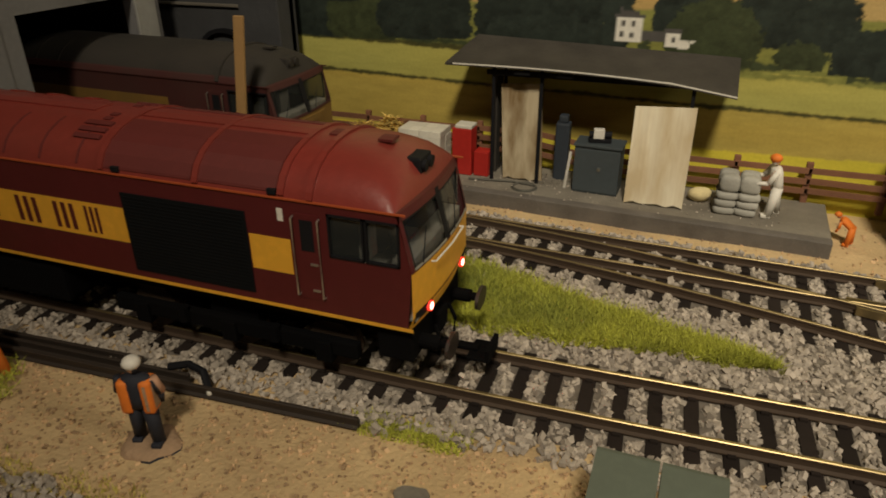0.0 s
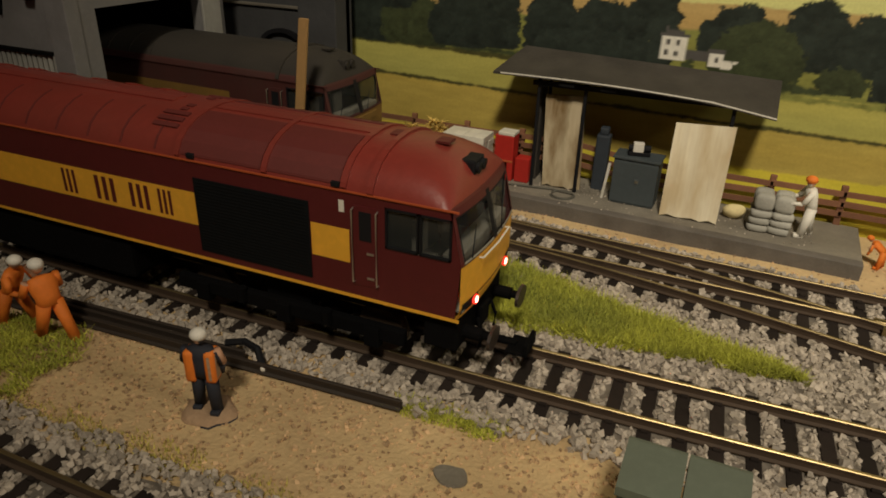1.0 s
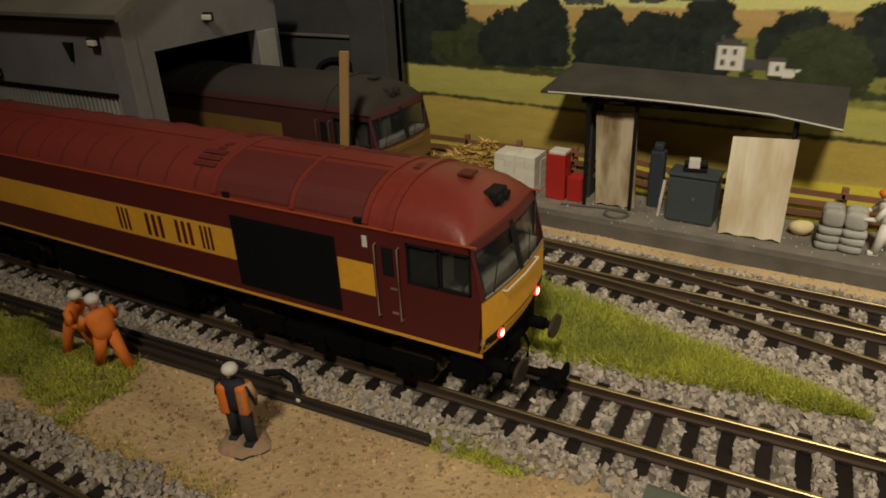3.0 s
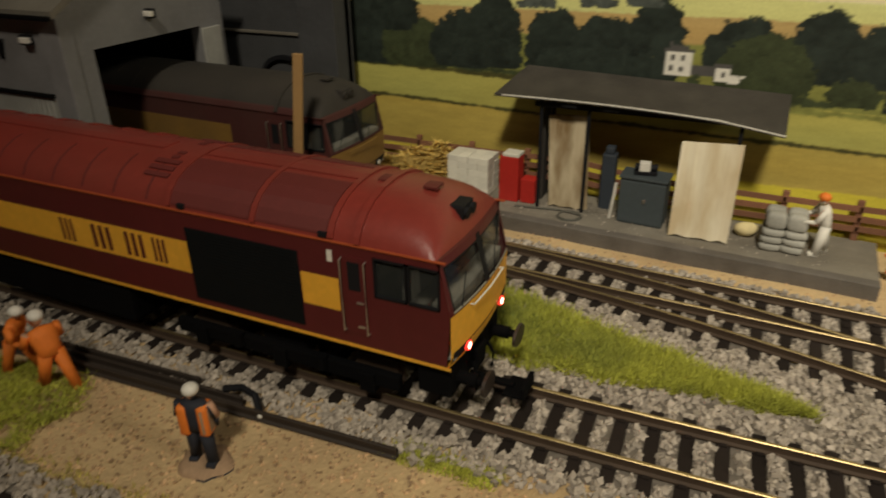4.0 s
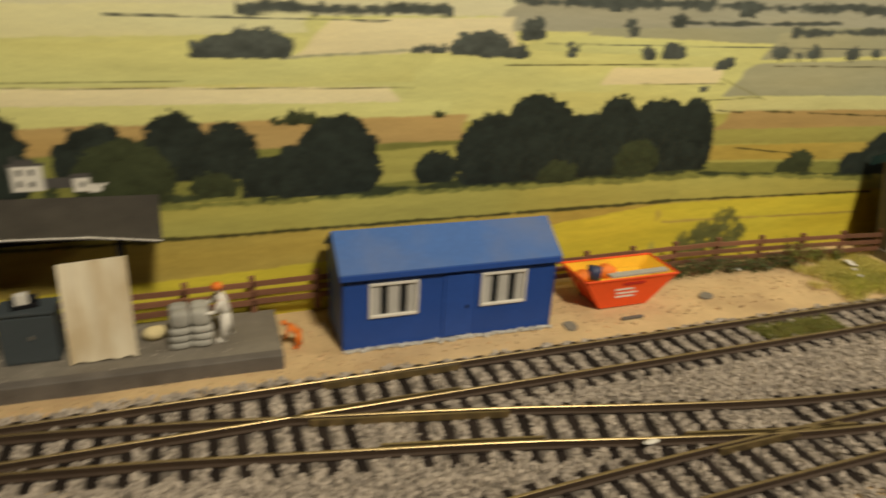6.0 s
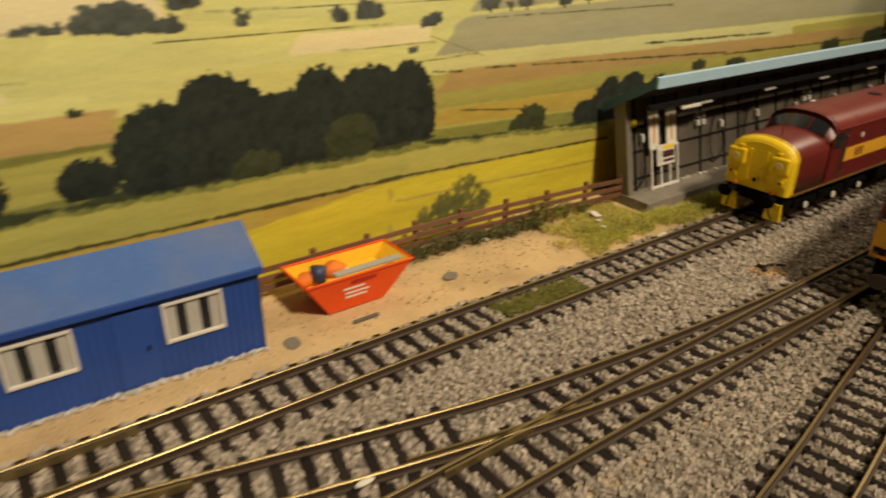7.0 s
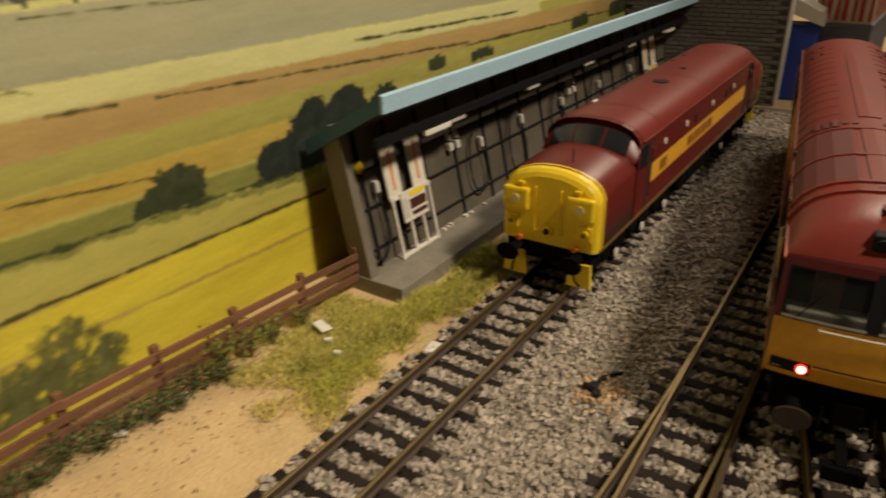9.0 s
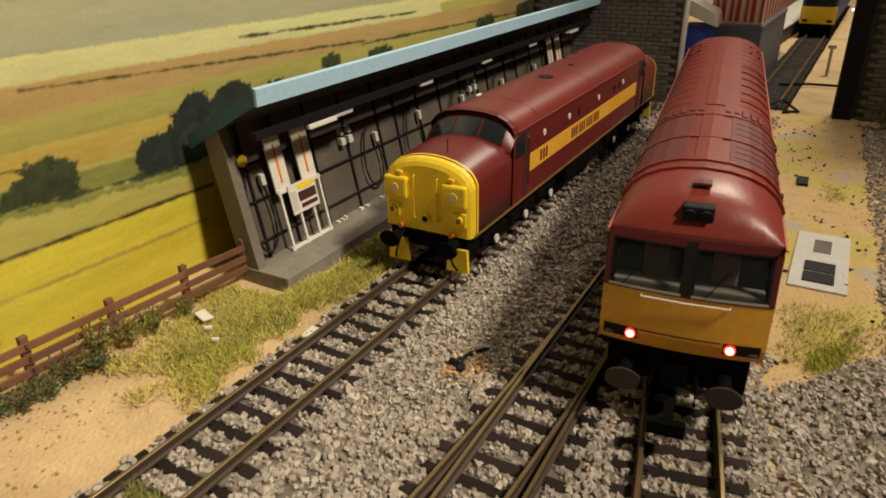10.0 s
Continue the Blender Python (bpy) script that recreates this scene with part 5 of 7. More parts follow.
            put("lamp_iron", box(B(), -0.02, 0.12, s * 1.0 - 0.1, s * 1.0 + 0.1, 3.52, 3.62, 0.02), WARN, nose)
            bm = B()
            tube(bm, [(0.0, s * 0.45, 3.5), (0.08, s * 0.45, 3.5), (0.08, s * 0.45, 2.0), (0.0, s * 0.45, 2.0)], 0.03)
            put("nose_seam", bm, WARN, nose)
            bm = B()
            cyl(bm, (0.0, s * 1.0, 1.62), (0.14, s * 1.0, 1.62), 0.10, 8)
            put("pipe_tap", bm, ORANGE, nose)
            bm = B()
            prism(bm, [(s * 0.75, 0.25), (s * 1.6, 0.25), (s * 1.55, 1.1), (s * 0.85, 1.1)], "x", -0.12, 0.02)
            put("obstacle_plate", bm, WARN, L, "yellow obstacle deflector plate")
            bm = B()
            tube(bm, [(0.0, s * 0.9, 1.5), (0.25, s * 1.0, 1.1), (0.25, s * 1.15, 0.6), (0.1, s * 1.25, 0.35)], 0.045)
            put("brake_hose", bm, BLACK, L)
        bm = B()
        cyl(bm, (0.0, 0, 2.05), (0.12, 0, 2.05), 0.17, 12)
        put("lamp_bracket", bm, WARN, nose)
        put("lamp_socket", cyl(B(), (0.11, 0, 2.05), (0.15, 0, 2.05), 0.11, 12), BLACK, nose)
        bm = B()
        tube(bm, [(-0.9, 0.35, 4.02), (-0.9, 0.35, 4.65)], 0.02, 5)
        put("lamp_iron", bm, BLACK, L)
        # cab with wrap-round windscreen
        bm = B()
        loft(bm, [[(-N - 0.95, a, b) for a, b in sec], [(-N - 0.62, a * 0.985, b) for a, b in sec]], caps=False)
        cab = put("cab", bm, NOSERED, L)
        bm = B()
        def roof_z(yv):
            for (ya, za), (yb, zb) in zip(arc, arc[1:]):
                if yb <= yv <= ya:
                    return za + (zb - za) * (ya - yv) / (ya - yb)
            return arc[0][1]
        def screen(u, v):
            lo_z = 4.16 - 0.42 * (u / 1.75) ** 2
            z = lo_z + (roof_z(u) + 0.01 - lo_z) * v
            return (-N - 0.30 - 0.70 * v ** 1.5 + 0.34 * (1 - (u / 1.75) ** 2) * (1 - v), u, z)
        patch(bm, lambda u, v: screen(u, v), span(-1.75, 1.75, 16), span(0, 1, 8))
        put("cab_front", bm, NOSERED, cab, sm=True)
        for a, b in ((-1.42, -0.58), (-0.50, 0.50), (0.58, 1.42)):
            bm = B()
            patch(bm, lambda u, v: tuple(Vector(screen(u, v)) + Vector((0.025, 0, 0.012))), span(a, b, 6), span(0.13, 0.72, 6))
            put("windscreen", bm, BLACKGLASS, cab)
        for s in (-1, 1):
            put("side_window", box(B(), -N - 1.55, -N - 0.8, s * hw - 0.02, s * hw + 0.02, 3.4, 4.2), BLACKGLASS, cab)
            bm = B()
            tube(bm, [(-N - 1.8, s * hw, 4.0), (-N - 1.8, s * (hw + 0.09), 3.95), (-N - 1.8, s * (hw + 0.09), 2.2), (-N - 1.8, s * hw, 2.15)], 0.03)
            put("grab_rail", bm, NOSERED, cab)
        bm = B()
        box(bm, -1.0, -0.1, -1.55, 1.55, 0.9, 1.6, 0.05)
        put("buffer_beam", bm, UNDER, L)
        n0 = set(L.children)
        buffers(L, -0.1, 1, 1.3, UNDER)
        if e:
            for c in set(L.children) - n0:
                c.matrix_basis = pose(-LEN * CM, 0, 0, 0, 0, 180)
    bm = B()
    box(bm, -LEN + 0.6, -0.6, -1.4, 1.4, 1.3, 1.6)
    box(bm, -LEN / 2 - 2.5, -LEN / 2 + 2.5, -1.55, 1.55, 0.5, 1.4, 0.15)
    part("fuel_tank", bm, UNDER, L)
    bogie(L, -5.0, 3, 5.4)
    bogie(L, -LEN + 5.0, 3, 5.4)
    for i in range(3):
        for u in (-5.0, -LEN + 5.0):
            for s in (-1, 1):
                bm = B()
                ax = u - 2.7 + 2.7 * i
                cyl(bm, (ax, s * 1.52, 0.7), (ax, s * 1.62, 0.7), 0.17, 12)
                part("axle_box_cover", bm, CREAM, L, "cream axle box cover")
    return L


BLACKGLASS = mat("dark_glossy_glass", (0.02, 0.022, 0.025), 0.12, var=0.2, spec=0.6)
nose_loco(43.3, 20.55, 180 - 2, "maroon long-nosed model diesel with yellow nose end beside the fuelling point")

# ---- engine shed and the dark building behind it ----
shed = thing("engine_shed", -18.5, 17.2, -0.1, 0, "dark grey model engine shed with open doorway and corrugated lower wall", "engine shed")
fw = B()
prism(fw, [(0, 0), (1.2, 0), (1.2, 7.5), (6.6, 7.5), (6.6, 0), (8.0, 0), (8.0, 8.7), (4.0, 11.0), (0, 8.9)], "x", -0.5, 0)
part("gable_wall", fw, SHEDGREY, shed)
part("door_jamb", box(B(), 0.0, 0.12, 6.6, 7.7, 0, 7.4, 0.03), CORRUG, shed, "paler grey door jamb")
sw = B()
box(sw, -34, -0.5, 0, 0.4, 6.05, 8.85)
part("side_wall", sw, SHEDGREY, shed)
cw = B()
x = -34.0
while x < -0.5:
    cyl(cw, (x, 0.06, 0), (x, 0.06, 5.95), 0.12, 6)
    x += 0.26
box(cw, -34, -0.5, 0.05, 0.4, 0, 5.95)
part("corrugated_skirt", cw, CORRUG, shed, "weathered corrugated sheet")
part("ledge", box(B(), -34, -0.95, -0.14, 0.2, 5.97, 6.1, 0.03), UNDER, shed)
part("corner_post", box(B(), -0.9, 0.06, -0.08, 0.5, 0, 8.85, 0.04), SHEDGREY, shed)
rf_ = B()
prism(rf_, [(-0.35, 8.75), (4.0, 11.05), (8.35, 8.55), (8.35, 8.8), (4.0, 11.3), (-0.35, 9.0)], "x", -34.2, 0.3)
part("roof", rf_, SHEDROOF, shed)
part("gutter", box(B(), -34.2, 0.3, -0.5, -0.35, 8.7, 8.86, 0.05), UNDER, shed)
# Rear and far walls take a much darker tone than the gable.
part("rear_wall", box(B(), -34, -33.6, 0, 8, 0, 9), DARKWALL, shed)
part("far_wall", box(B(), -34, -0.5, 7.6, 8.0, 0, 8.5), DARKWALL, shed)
for x, y, z in ((0.05, 4.0, 8.4), (-1.6, -0.05, 8.0), (-8.5, -0.05, 6.5)):
    bm = B()
    box(bm, x - 0.15, x + 0.3, y - 0.2, y + 0.05, z - 0.2, z + 0.15, 0.04)
    wl = part("wall_lamp", bm, BLACK, shed)
    part("lamp_glass", box(B(), x - 0.05, x + 0.34, y - 0.28, y - 0.1, z - 0.12, z + 0.08, 0.04), WHITE, wl)
vp = B()
prism(vp, [(-3.4, 7.9), (-2.9, 7.9), (-3.1, 7.2)], "y", -0.15, 0.05)
part("wall_bracket", vp, BLACK, shed)

BLUEBRICK = mat("blue_black_brick", (0.046, 0.047, 0.05), 0.85, var=0.3, scale=90, bump=0.3, dirt=0.4, dirtcol=(0.025, 0.024, 0.024))
dk = thing("low_relief_building", -13.5, 26.8, -0.1, 0, "nearly black low-relief brick building with blind arches", "building")
bm = B()
wall_grid(bm, [-26, -11.2, -9.0, -8.4, -6.2, -4.2, -2.0, -1.5], [0, 1.5, 5.0, 6.6, 10.5], [(-11.2, -9.0, 1.5, 5.0), (-8.4, -6.2, 1.5, 5.0), (-4.2, -2.0, 1.5, 5.0)], lambda u, v: (u, 0.0, v))
part("wall", bm, BLUEBRICK, dk)
for x in (-10.1, -7.3, -3.1):
    bm = B()
    prism(bm, [(x - 1.25, 1.4)] + [(x + 1.25 * math.cos(a), 5.0 + 0.9 * math.sin(a)) for a in span(math.pi, 0, 10)] + [(x + 1.25, 1.4), (x + 1.05, 1.4)] + [(x + 1.05 * math.cos(a), 5.0 + 0.72 * math.sin(a)) for a in span(0, math.pi, 10)] + [(x - 1.05, 1.4)], "y", -0.2, 0.1)
    part("arch", bm, BLACK, dk)
part("back_wall", box(B(), -26, 0, 0.4, 0.7, 0, 10.5), BLACK, dk)
part("string_course", box(B(), -26, -1.5, -0.12, 0.1, 6.78, 6.9, 0.03), SHEDROOF, dk)
part("pilaster", box(B(), -1.9, 0.0, -0.5, 0.9, 0, 12, 0.05), BLUEBRICK, dk)
part("parapet", box(B(), -26, -1.5, -0.15, 0.7, 9.9, 10.6, 0.05), BLUEBRICK, dk)

bm = box(B(), -10.84, -10.5, 19.6, 19.72, -0.2, 7.57, 0.02)
for v in bm.verts:
    v.co.x -= (7.57 - v.co.z) * 0.12  # it leans
tagged(part("wooden_strip", bm, WOODPOST), "upright bare wooden strip standing between the tracks", "wooden post")

# ---- platform and shelter ----
RP = -2.8
plat = thing("platform", 8.0, 24.4, 0, RP, "low grey concrete platform with a dark chipped edge", "platform", kind="structure")
part("platform_slab", box(B(), -19.0, 0, 0.12, 3.6, -0.3, 0.48, 0.03), CONCRETE, plat)
kb = B()
loft(kb, [[(u, 0.03 * fbm(u, 1, 0.8), -0.3), (u, 0.4, -0.3), (u, 0.4, 0.5), (u, 0.04 + 0.03 * fbm(u, 1, 0.8), 0.5 + 0.012 * fbm(u, 4, 1.1)), (u, 0.03 * fbm(u, 1, 0.8), 0.46)] for u in span(-19, 0, 60)])
part("platform_edge", kb, KERB, plat)
PZ = 0.49


sh = thing("platform_shelter", 0, 0, 0, 0, "open-fronted shelter with sagging black felt roof", "shelter")
bm = B()
def roof_pt(u, v, d):
    x = -6.2 + 10.55 * u + (0.65 * (1 - u) * v)
    y = 26.1 - 0.1 * u + 2.2 * v
    sag = 0.14 * math.sin(u * math.pi) - 0.16 * max(0, u - 0.8) / 0.2
    return (x, y, 5.16 - 0.30 * u + 0.72 * v + sag * (1 - v) + d)
rows = 12
for dz, flip in ((0.0, 0), (-0.10, 1)):
    patch(bm, lambda u, v: roof_pt(u, v, dz), span(0, 1, rows), span(0, 1, 3))
for edge in ((lambda t, d: roof_pt(t, 0, d)), (lambda t, d: roof_pt(t, 1, d)), (lambda t, d: roof_pt(0, t, d)), (lambda t, d: roof_pt(1, t, d))):
    patch(bm, edge, span(0, 1, rows), [-0.10, 0.0])
bmesh.ops.remove_doubles(bm, verts=bm.verts, dist=1e-3)
bmesh.ops.recalc_face_normals(bm, faces=bm.faces)
part("roof", bm, FELT, sh, "sagging black felt roof")
bm = B()
loft(bm, [[tuple(Vector(roof_pt(u, 0, -0.02)) + Vector((0, a, b))) for a, b in ((-0.02, -0.03), (0.03, -0.03), (0.03, 0.02), (-0.02, 0.02))] for u in span(0.03, 1, 14)])
part("roof_edge_trim", bm, WHITE, sh, "thin pale line along the roof edge")
for x, y, h in ((-4.35, 26.5, 5.15), (-2.5, 26.6, 5.2), (2.95, 26.3, 4.85), (-4.3, 28.1, 5.5), (2.95, 28.0, 5.5)):
    part("post", box(B(), x - 0.065, x + 0.065, y - 0.065, y + 0.065, PZ - 0.05, h, 0.02), BLACK, sh)
part("cross_beam", box(B(), -4.6, 3.2, 26.35, 26.5, 4.75, 4.95, 0.02), BLACK, sh)
for x in (-3.2, -1.6, 0.2, 1.8):
    part("rafter", box(B(), x - 0.3, x + 0.3, 26.2, 26.32, 4.86, 5.0), BLACK, sh)
part("side_wall", box(B(), -4.5, -4.4, 27.3, 28.1, PZ, 4.6), DARKWALL, sh)


def leaning_board(x0, x1, y, z1, lean, label, material, slip=0.0):
    bm = B()
    n = 7
    xs = span(x0, x1, n)
    low = [PZ + 0.02 + 0.10 * math.sin(i * 1.3) ** 2 for i in range(n + 1)]
    outline = [(x, z) for x, z in zip(xs, low)] + [(x1, z1 + 0.05), (x0, z1 - 0.05)]
    prism(bm, outline, "y", -0.06, 0.06)
    for v in bm.verts:
        v.co.y += y + (v.co.z - PZ) * lean
        v.co.x += (z1 - v.co.z) * slip
    return tagged(part("leaning_board", bm, material), label, "board", "boards leaning on the shelter")


leaning_board(1.05, 3.15, 25.75, 4.1, 0.12, "pale stained plywood sheet leaning on the shelter", PLY)
leaning_board(-4.15, -2.55, 26.75, 4.35, 0.05, "brown-stained plywood sheet standing inside the shelter", PLYBROWN, 0.06)

cab_ = thing("equipment_cabinet", -0.12, 26.7, PZ, RP, "slate grey metal cabinet on the platform", "cabinet")
part("body", box(B(), -0.87, 0.87, -0.5, 0.5, 0, 1.85, 0.03), GREYCAB, cab_)
part("top_plate", box(B(), -0.92, 0.92, -0.56, 0.56, 1.85, 1.95, 0.02), GREYCAB, cab_)
d_ = part("door", box(B(), -0.85, 0.85, -0.53, -0.49, 0.08, 1.75, 0.01), GREYCAB, cab_)
part("handle", box(B(), 0.05, 0.17, -0.57, -0.53, 0.95, 1.08, 0.01), STEEL, d_)
dv = thing("bench_grinder", -0.15, 26.65, PZ + 1.96, 10, "small black and white machine on the cabinet", "machine")
part("base", box(B(), -0.42, 0.42, -0.18, 0.18, 0, 0.16, 0.03), BLACK, dv)
part("motor", cyl(B(), (-0.42, 0, 0.28), (0.42, 0, 0.28), 0.14, 12), BLACK, dv)
part("box", box(B(), -0.26, 0.14, -0.2, 0.1, 0.16, 0.52, 0.03), WHITE, dv)
tl = thing("locker", -1.68, 27.35, PZ, 0, "tall blue-grey locker behind the cabinet, darkened for the shelter's shade", "locker")
part("body", box(B(), -0.28, 0.28, -0.25, 0.25, 0, 2.4, 0.08), LOCKERBLUE, tl)
part("cap", box(B(), -0.18, 0.18, -0.2, 0.2, 2.4, 2.7, 0.08), LOCKERBLUE, tl)
pp = B()
tube(pp, [(-1.35, 26.5, PZ), (-1.28, 26.45, PZ + 0.6), (-1.2, 26.5, PZ + 1.5)], 0.06)
tagged(part("white_pipe", pp, WHITE), "bent white pipe leaning by the cabinet", "pipe")
hc = B()
for r in (0.50, 0.44):
    tube(hc, [(-2.85 + r * math.cos(a), 26.0 + r * math.sin(a), PZ + 0.05 + (0.42 - r)) for a in span(0, 2 * math.pi, 20)], 0.045)
tube(hc, [(-2.5, 26.2, PZ + 0.05), (-3.4, 26.35, PZ + 0.05), (-4.4, 26.2, PZ + 0.05), (-5.2, 26.1, PZ + 0.05)], 0.045)
tagged(part("coiled_hose", hc, HOSEGREY), "grey hose coiled on the platform", "hose")

pal = thing("block_stack", -7.55, 27.3, PZ, RP, "stack of white blocks on the platform", "blocks")
bk = B()
box(bk, -0.235, 0.235, -0.3, 0.3, 0, 0.27, 0.015)
bk = part("block", bk, CREAM, pal)
bk.matrix_basis = pose(-0.72 * CM, -0.33 * CM, 0.02 * CM)
for i in range(4):
    for j in range(2):
        for k in range(6):
            if i + j + k:
                share("block", bk, pal, pose((-0.72 + 0.48 * i + random.uniform(-0.01, 0.01)) * CM, (-0.33 + 0.62 * j) * CM, (0.02 + 0.274 * k) * CM))

fp = thing("fuel_pump", -5.65, 26.9, PZ, RP, "bright red pump cabinet with pale top on the platform", "pump")
part("body", box(B(), -0.42, 0.42, -0.35, 0.35, 0, 1.95, 0.04), REDBOX, fp)
part("top", box(B(), -0.3, 0.42, -0.33, 0.33, 1.95, 2.1, 0.04), CREAM, fp)
part("side_unit", box(B(), 0.5, 1.12, -0.25, 0.35, 0, 1.05, 0.04), REDBOX, fp)

# sandbags
def bag_mesh(w, d, h):
    bm = bmesh.new()
    ball(bm, (0, 0, 0), 1.0, 1, 1, 1, 16, 10)
    for v in bm.verts:
        v.co = Vector((math.copysign(abs(v.co.x) ** 0.45, v.co.x) * w / 2, math.copysign(abs(v.co.y) ** 0.5, v.co.y) * d / 2, h / 2 + math.copysign(abs(v.co.z) ** 0.6, v.co.z) * h / 2))
        v.co += Vector((0, 0, 1)) * 0.03 * noise.noise(v.co * 4)
    me = up(bm)
    me.materials.append(SANDBAG)
    for q in me.polygons:
        q.use_smooth = True
    return me


FLAT, TALL = bag_mesh(0.76, 0.6, 0.29), bag_mesh(0.70, 0.55, 0.62)
for k, (me, z) in enumerate(((FLAT, 0.0), (FLAT, 0.28), (FLAT, 0.56), (TALL, 0.84))):
    for i in range(2):
        for j in range(2):
            o = tagged(new("sandbag", me), "plump grey sandbag stacked on the platform" if me is FLAT else "tall upright grey sandbag on top of the stack", "sandbag", "stacked sandbags")
            o.matrix_world = pose((4.56 + 0.74 * i + random.uniform(-0.04, 0.04) + 0.05 * (k % 2)) * CM, (26.0 + 0.56 * j) * CM, (PZ + z) * CM, 0, 0, random.uniform(-6, 6))
yb = B()
ball(yb, (3.72, 26.75, PZ + 0.3), 0.36, 1.15, 0.8, 0.85, 16, 10)
for v in yb.verts:
    v.co += Vector((noise.noise(v.co * 2.5), 0, noise.noise(v.co * 2.5 + Vector((4, 0, 0))))) * 0.12
tagged(part("cream_sack", yb, SACK, smooth=True), "small slumped cream sack beside the sandbags", "sack")
rb = B()
for i in range(40):
    a, r = random.uniform(0, 6.3), random.uniform(0, 0.9)
    box(rb, *(lambda x, y, s: (x - s, x + s, y - s, y + s, PZ - 0.02, PZ + s))(-2.3 + r * math.cos(a) * 1.3, 27.0 + 0.6 * r * math.sin(a), random.uniform(0.03, 0.09)))
tagged(part("rubble", rb, CONCRETE), "crumbs of rubble on the platform", "rubble", kind="stuff")
pebbles("platform_crumbs", [(-8.5 + 15 * random.random(), 25.0 + 2.6 * random.random() ** 0.7, PZ + 0.01) for _ in range(300)], 0.055, STONE, "grey crumbs and dust on the platform", "rubble", 0.5)


# ---- little painted figures: plain shapes ----
def figure(x, y, z, rz, label, top, legs, hat, vest=None, bend=0.0, stride=0.25, h=2.35, arms=0.5, disc=True):
    bm = B()
    k = h / 2.35
    def tag(n0, i):
        for f in list(bm.faces)[n0:]:
            f.material_index = i
    n = 0
    for s in (-1, 1):
        cyl(bm, (s * stride * 0.7, s * 0.24, 0.06), (0, s * 0.15, 1.08), 0.135, 8, 0.175)
        box(bm, s * stride * 0.7 - 0.1, s * stride * 0.7 + 0.22, s * 0.24 - 0.11, s * 0.24 + 0.11, 0, 0.13, 0.03)
    tag(n, 1)
    n = len(bm.faces)
    b = Vector((math.sin(bend), 0, math.cos(bend)))
    p0, p1 = Vector((0, 0, 1.0)), Vector((0, 0, 1.0)) + b * 0.78
    rings = []
    for t, w, d in ((0, 0.30, 0.2), (0.3, 0.30, 0.2), (0.7, 0.36, 0.21), (0.95, 0.30, 0.17), (1.0, 0.12, 0.1)):
        c = p0 + (p1 - p0) * t
        ax = Vector((b.z, 0, -b.x))
        rings.append([c + ax * (d * math.cos(a)) + Vector((0, w * math.sin(a), 0)) for a in span(0, 2 * math.pi * 11 / 12, 11)])
    loft(bm, rings)
    tag(n, 0)
    n = len(bm.faces)
    for s in (-1, 1):
        sh_ = p1 + Vector((0, s * 0.35, -0.08))
        el = sh_ + Vector((arms * 0.2, s * 0.10, -0.38))
        ha = el + Vector((arms * 0.45, -s * 0.10, -0.30 + arms * 0.2))
        cyl(bm, sh_, el, 0.105, 8)
        cyl(bm, el, ha, 0.08, 8, 0.06)
    tag(n, 3 if vest else 0)
    n = len(bm.faces)
    hd = p1 + b * 0.22
    ball(bm, hd, 0.15, 1, 0.9, 1.15)
    tag(n, 4)
    n = len(bm.faces)
    ball(bm, hd + b * 0.08, 0.195, 1.05, 1, 0.78)
    tag(n, 2)
    if vest:
        n = len(bm.faces)
        for s in (-1, 1):
            box(bm, -0.205, 0.215, s * 0.235 - 0.125, s * 0.235 + 0.125, 0.88, 1.70, 0.09)
        tag(n, 5)
    if disc:
        n = len(bm.faces)
        loft(bm, [[(0.05 + r * q * math.cos(a), r * q * math.sin(a), z) for a, q in ((a, 1 + 0.35 * fbm(math.cos(a) + x, math.sin(a), 1.2)) for a in span(0, 2 * math.pi * 17 / 18, 17))] for r, z in ((0.66, -0.25), (0.6, -0.06), (0.48, 0.03), (0.2, 0.05))])
        tag(n, 6)
    bmesh.ops.scale(bm, vec=(k, k, k), verts=bm.verts)
    o = part("model_figure", bm, [top, legs, hat, NAVY, SKIN, vest or top, CLUMP], None, smooth=True)
    o.matrix_world = pose(x * CM, y * CM, z * CM, 0, 0, rz)
    return tagged(o, label, "model figure", "trackside model figures")


figure(-7.42, 9.78, -0.02, -72, "model figure in orange vest and white helmet on sandy base", NAVY, NAVY, WHITE, vest=ORANGE, arms=-0.3, h=2.42, stride=0.12)
figure(-13.1, 10.4, -0.02, 165, "model worker figure in orange overalls leaning over the rails", ORANGE, ORANGE, WHITE, bend=0.3, stride=0.55, arms=0.7, h=2.55)
figure(-14.75, 10.5, -0.02, 12, "model worker figure in orange overalls stooping on the grass", ORANGE, ORANGE, WHITE, bend=0.35, stride=0.5, arms=0.8, h=2.4, disc=False)
figure(6.2, 26.25, PZ, 185, "model figure in white overalls and orange helmet by the sandbags", WHITE, WHITE, ORANGE, bend=0.2, arms=1.1, h=2.45, disc=False)
figure(8.75, 25.75, -0.05, 165, "stooping model figure in orange jacket beside the platform end", ORANGE, ORANGE, ORANGE, bend=0.9, stride=0.1, arms=0.2, h=1.45, disc=False)

# ---- fence ----
def fence_y(x):
    return 28.0 if x < 12 else 28.0 - 0.3 * ((x - 12) / 18) if x < 30 else 27.7 - (x - 30) * 0.115


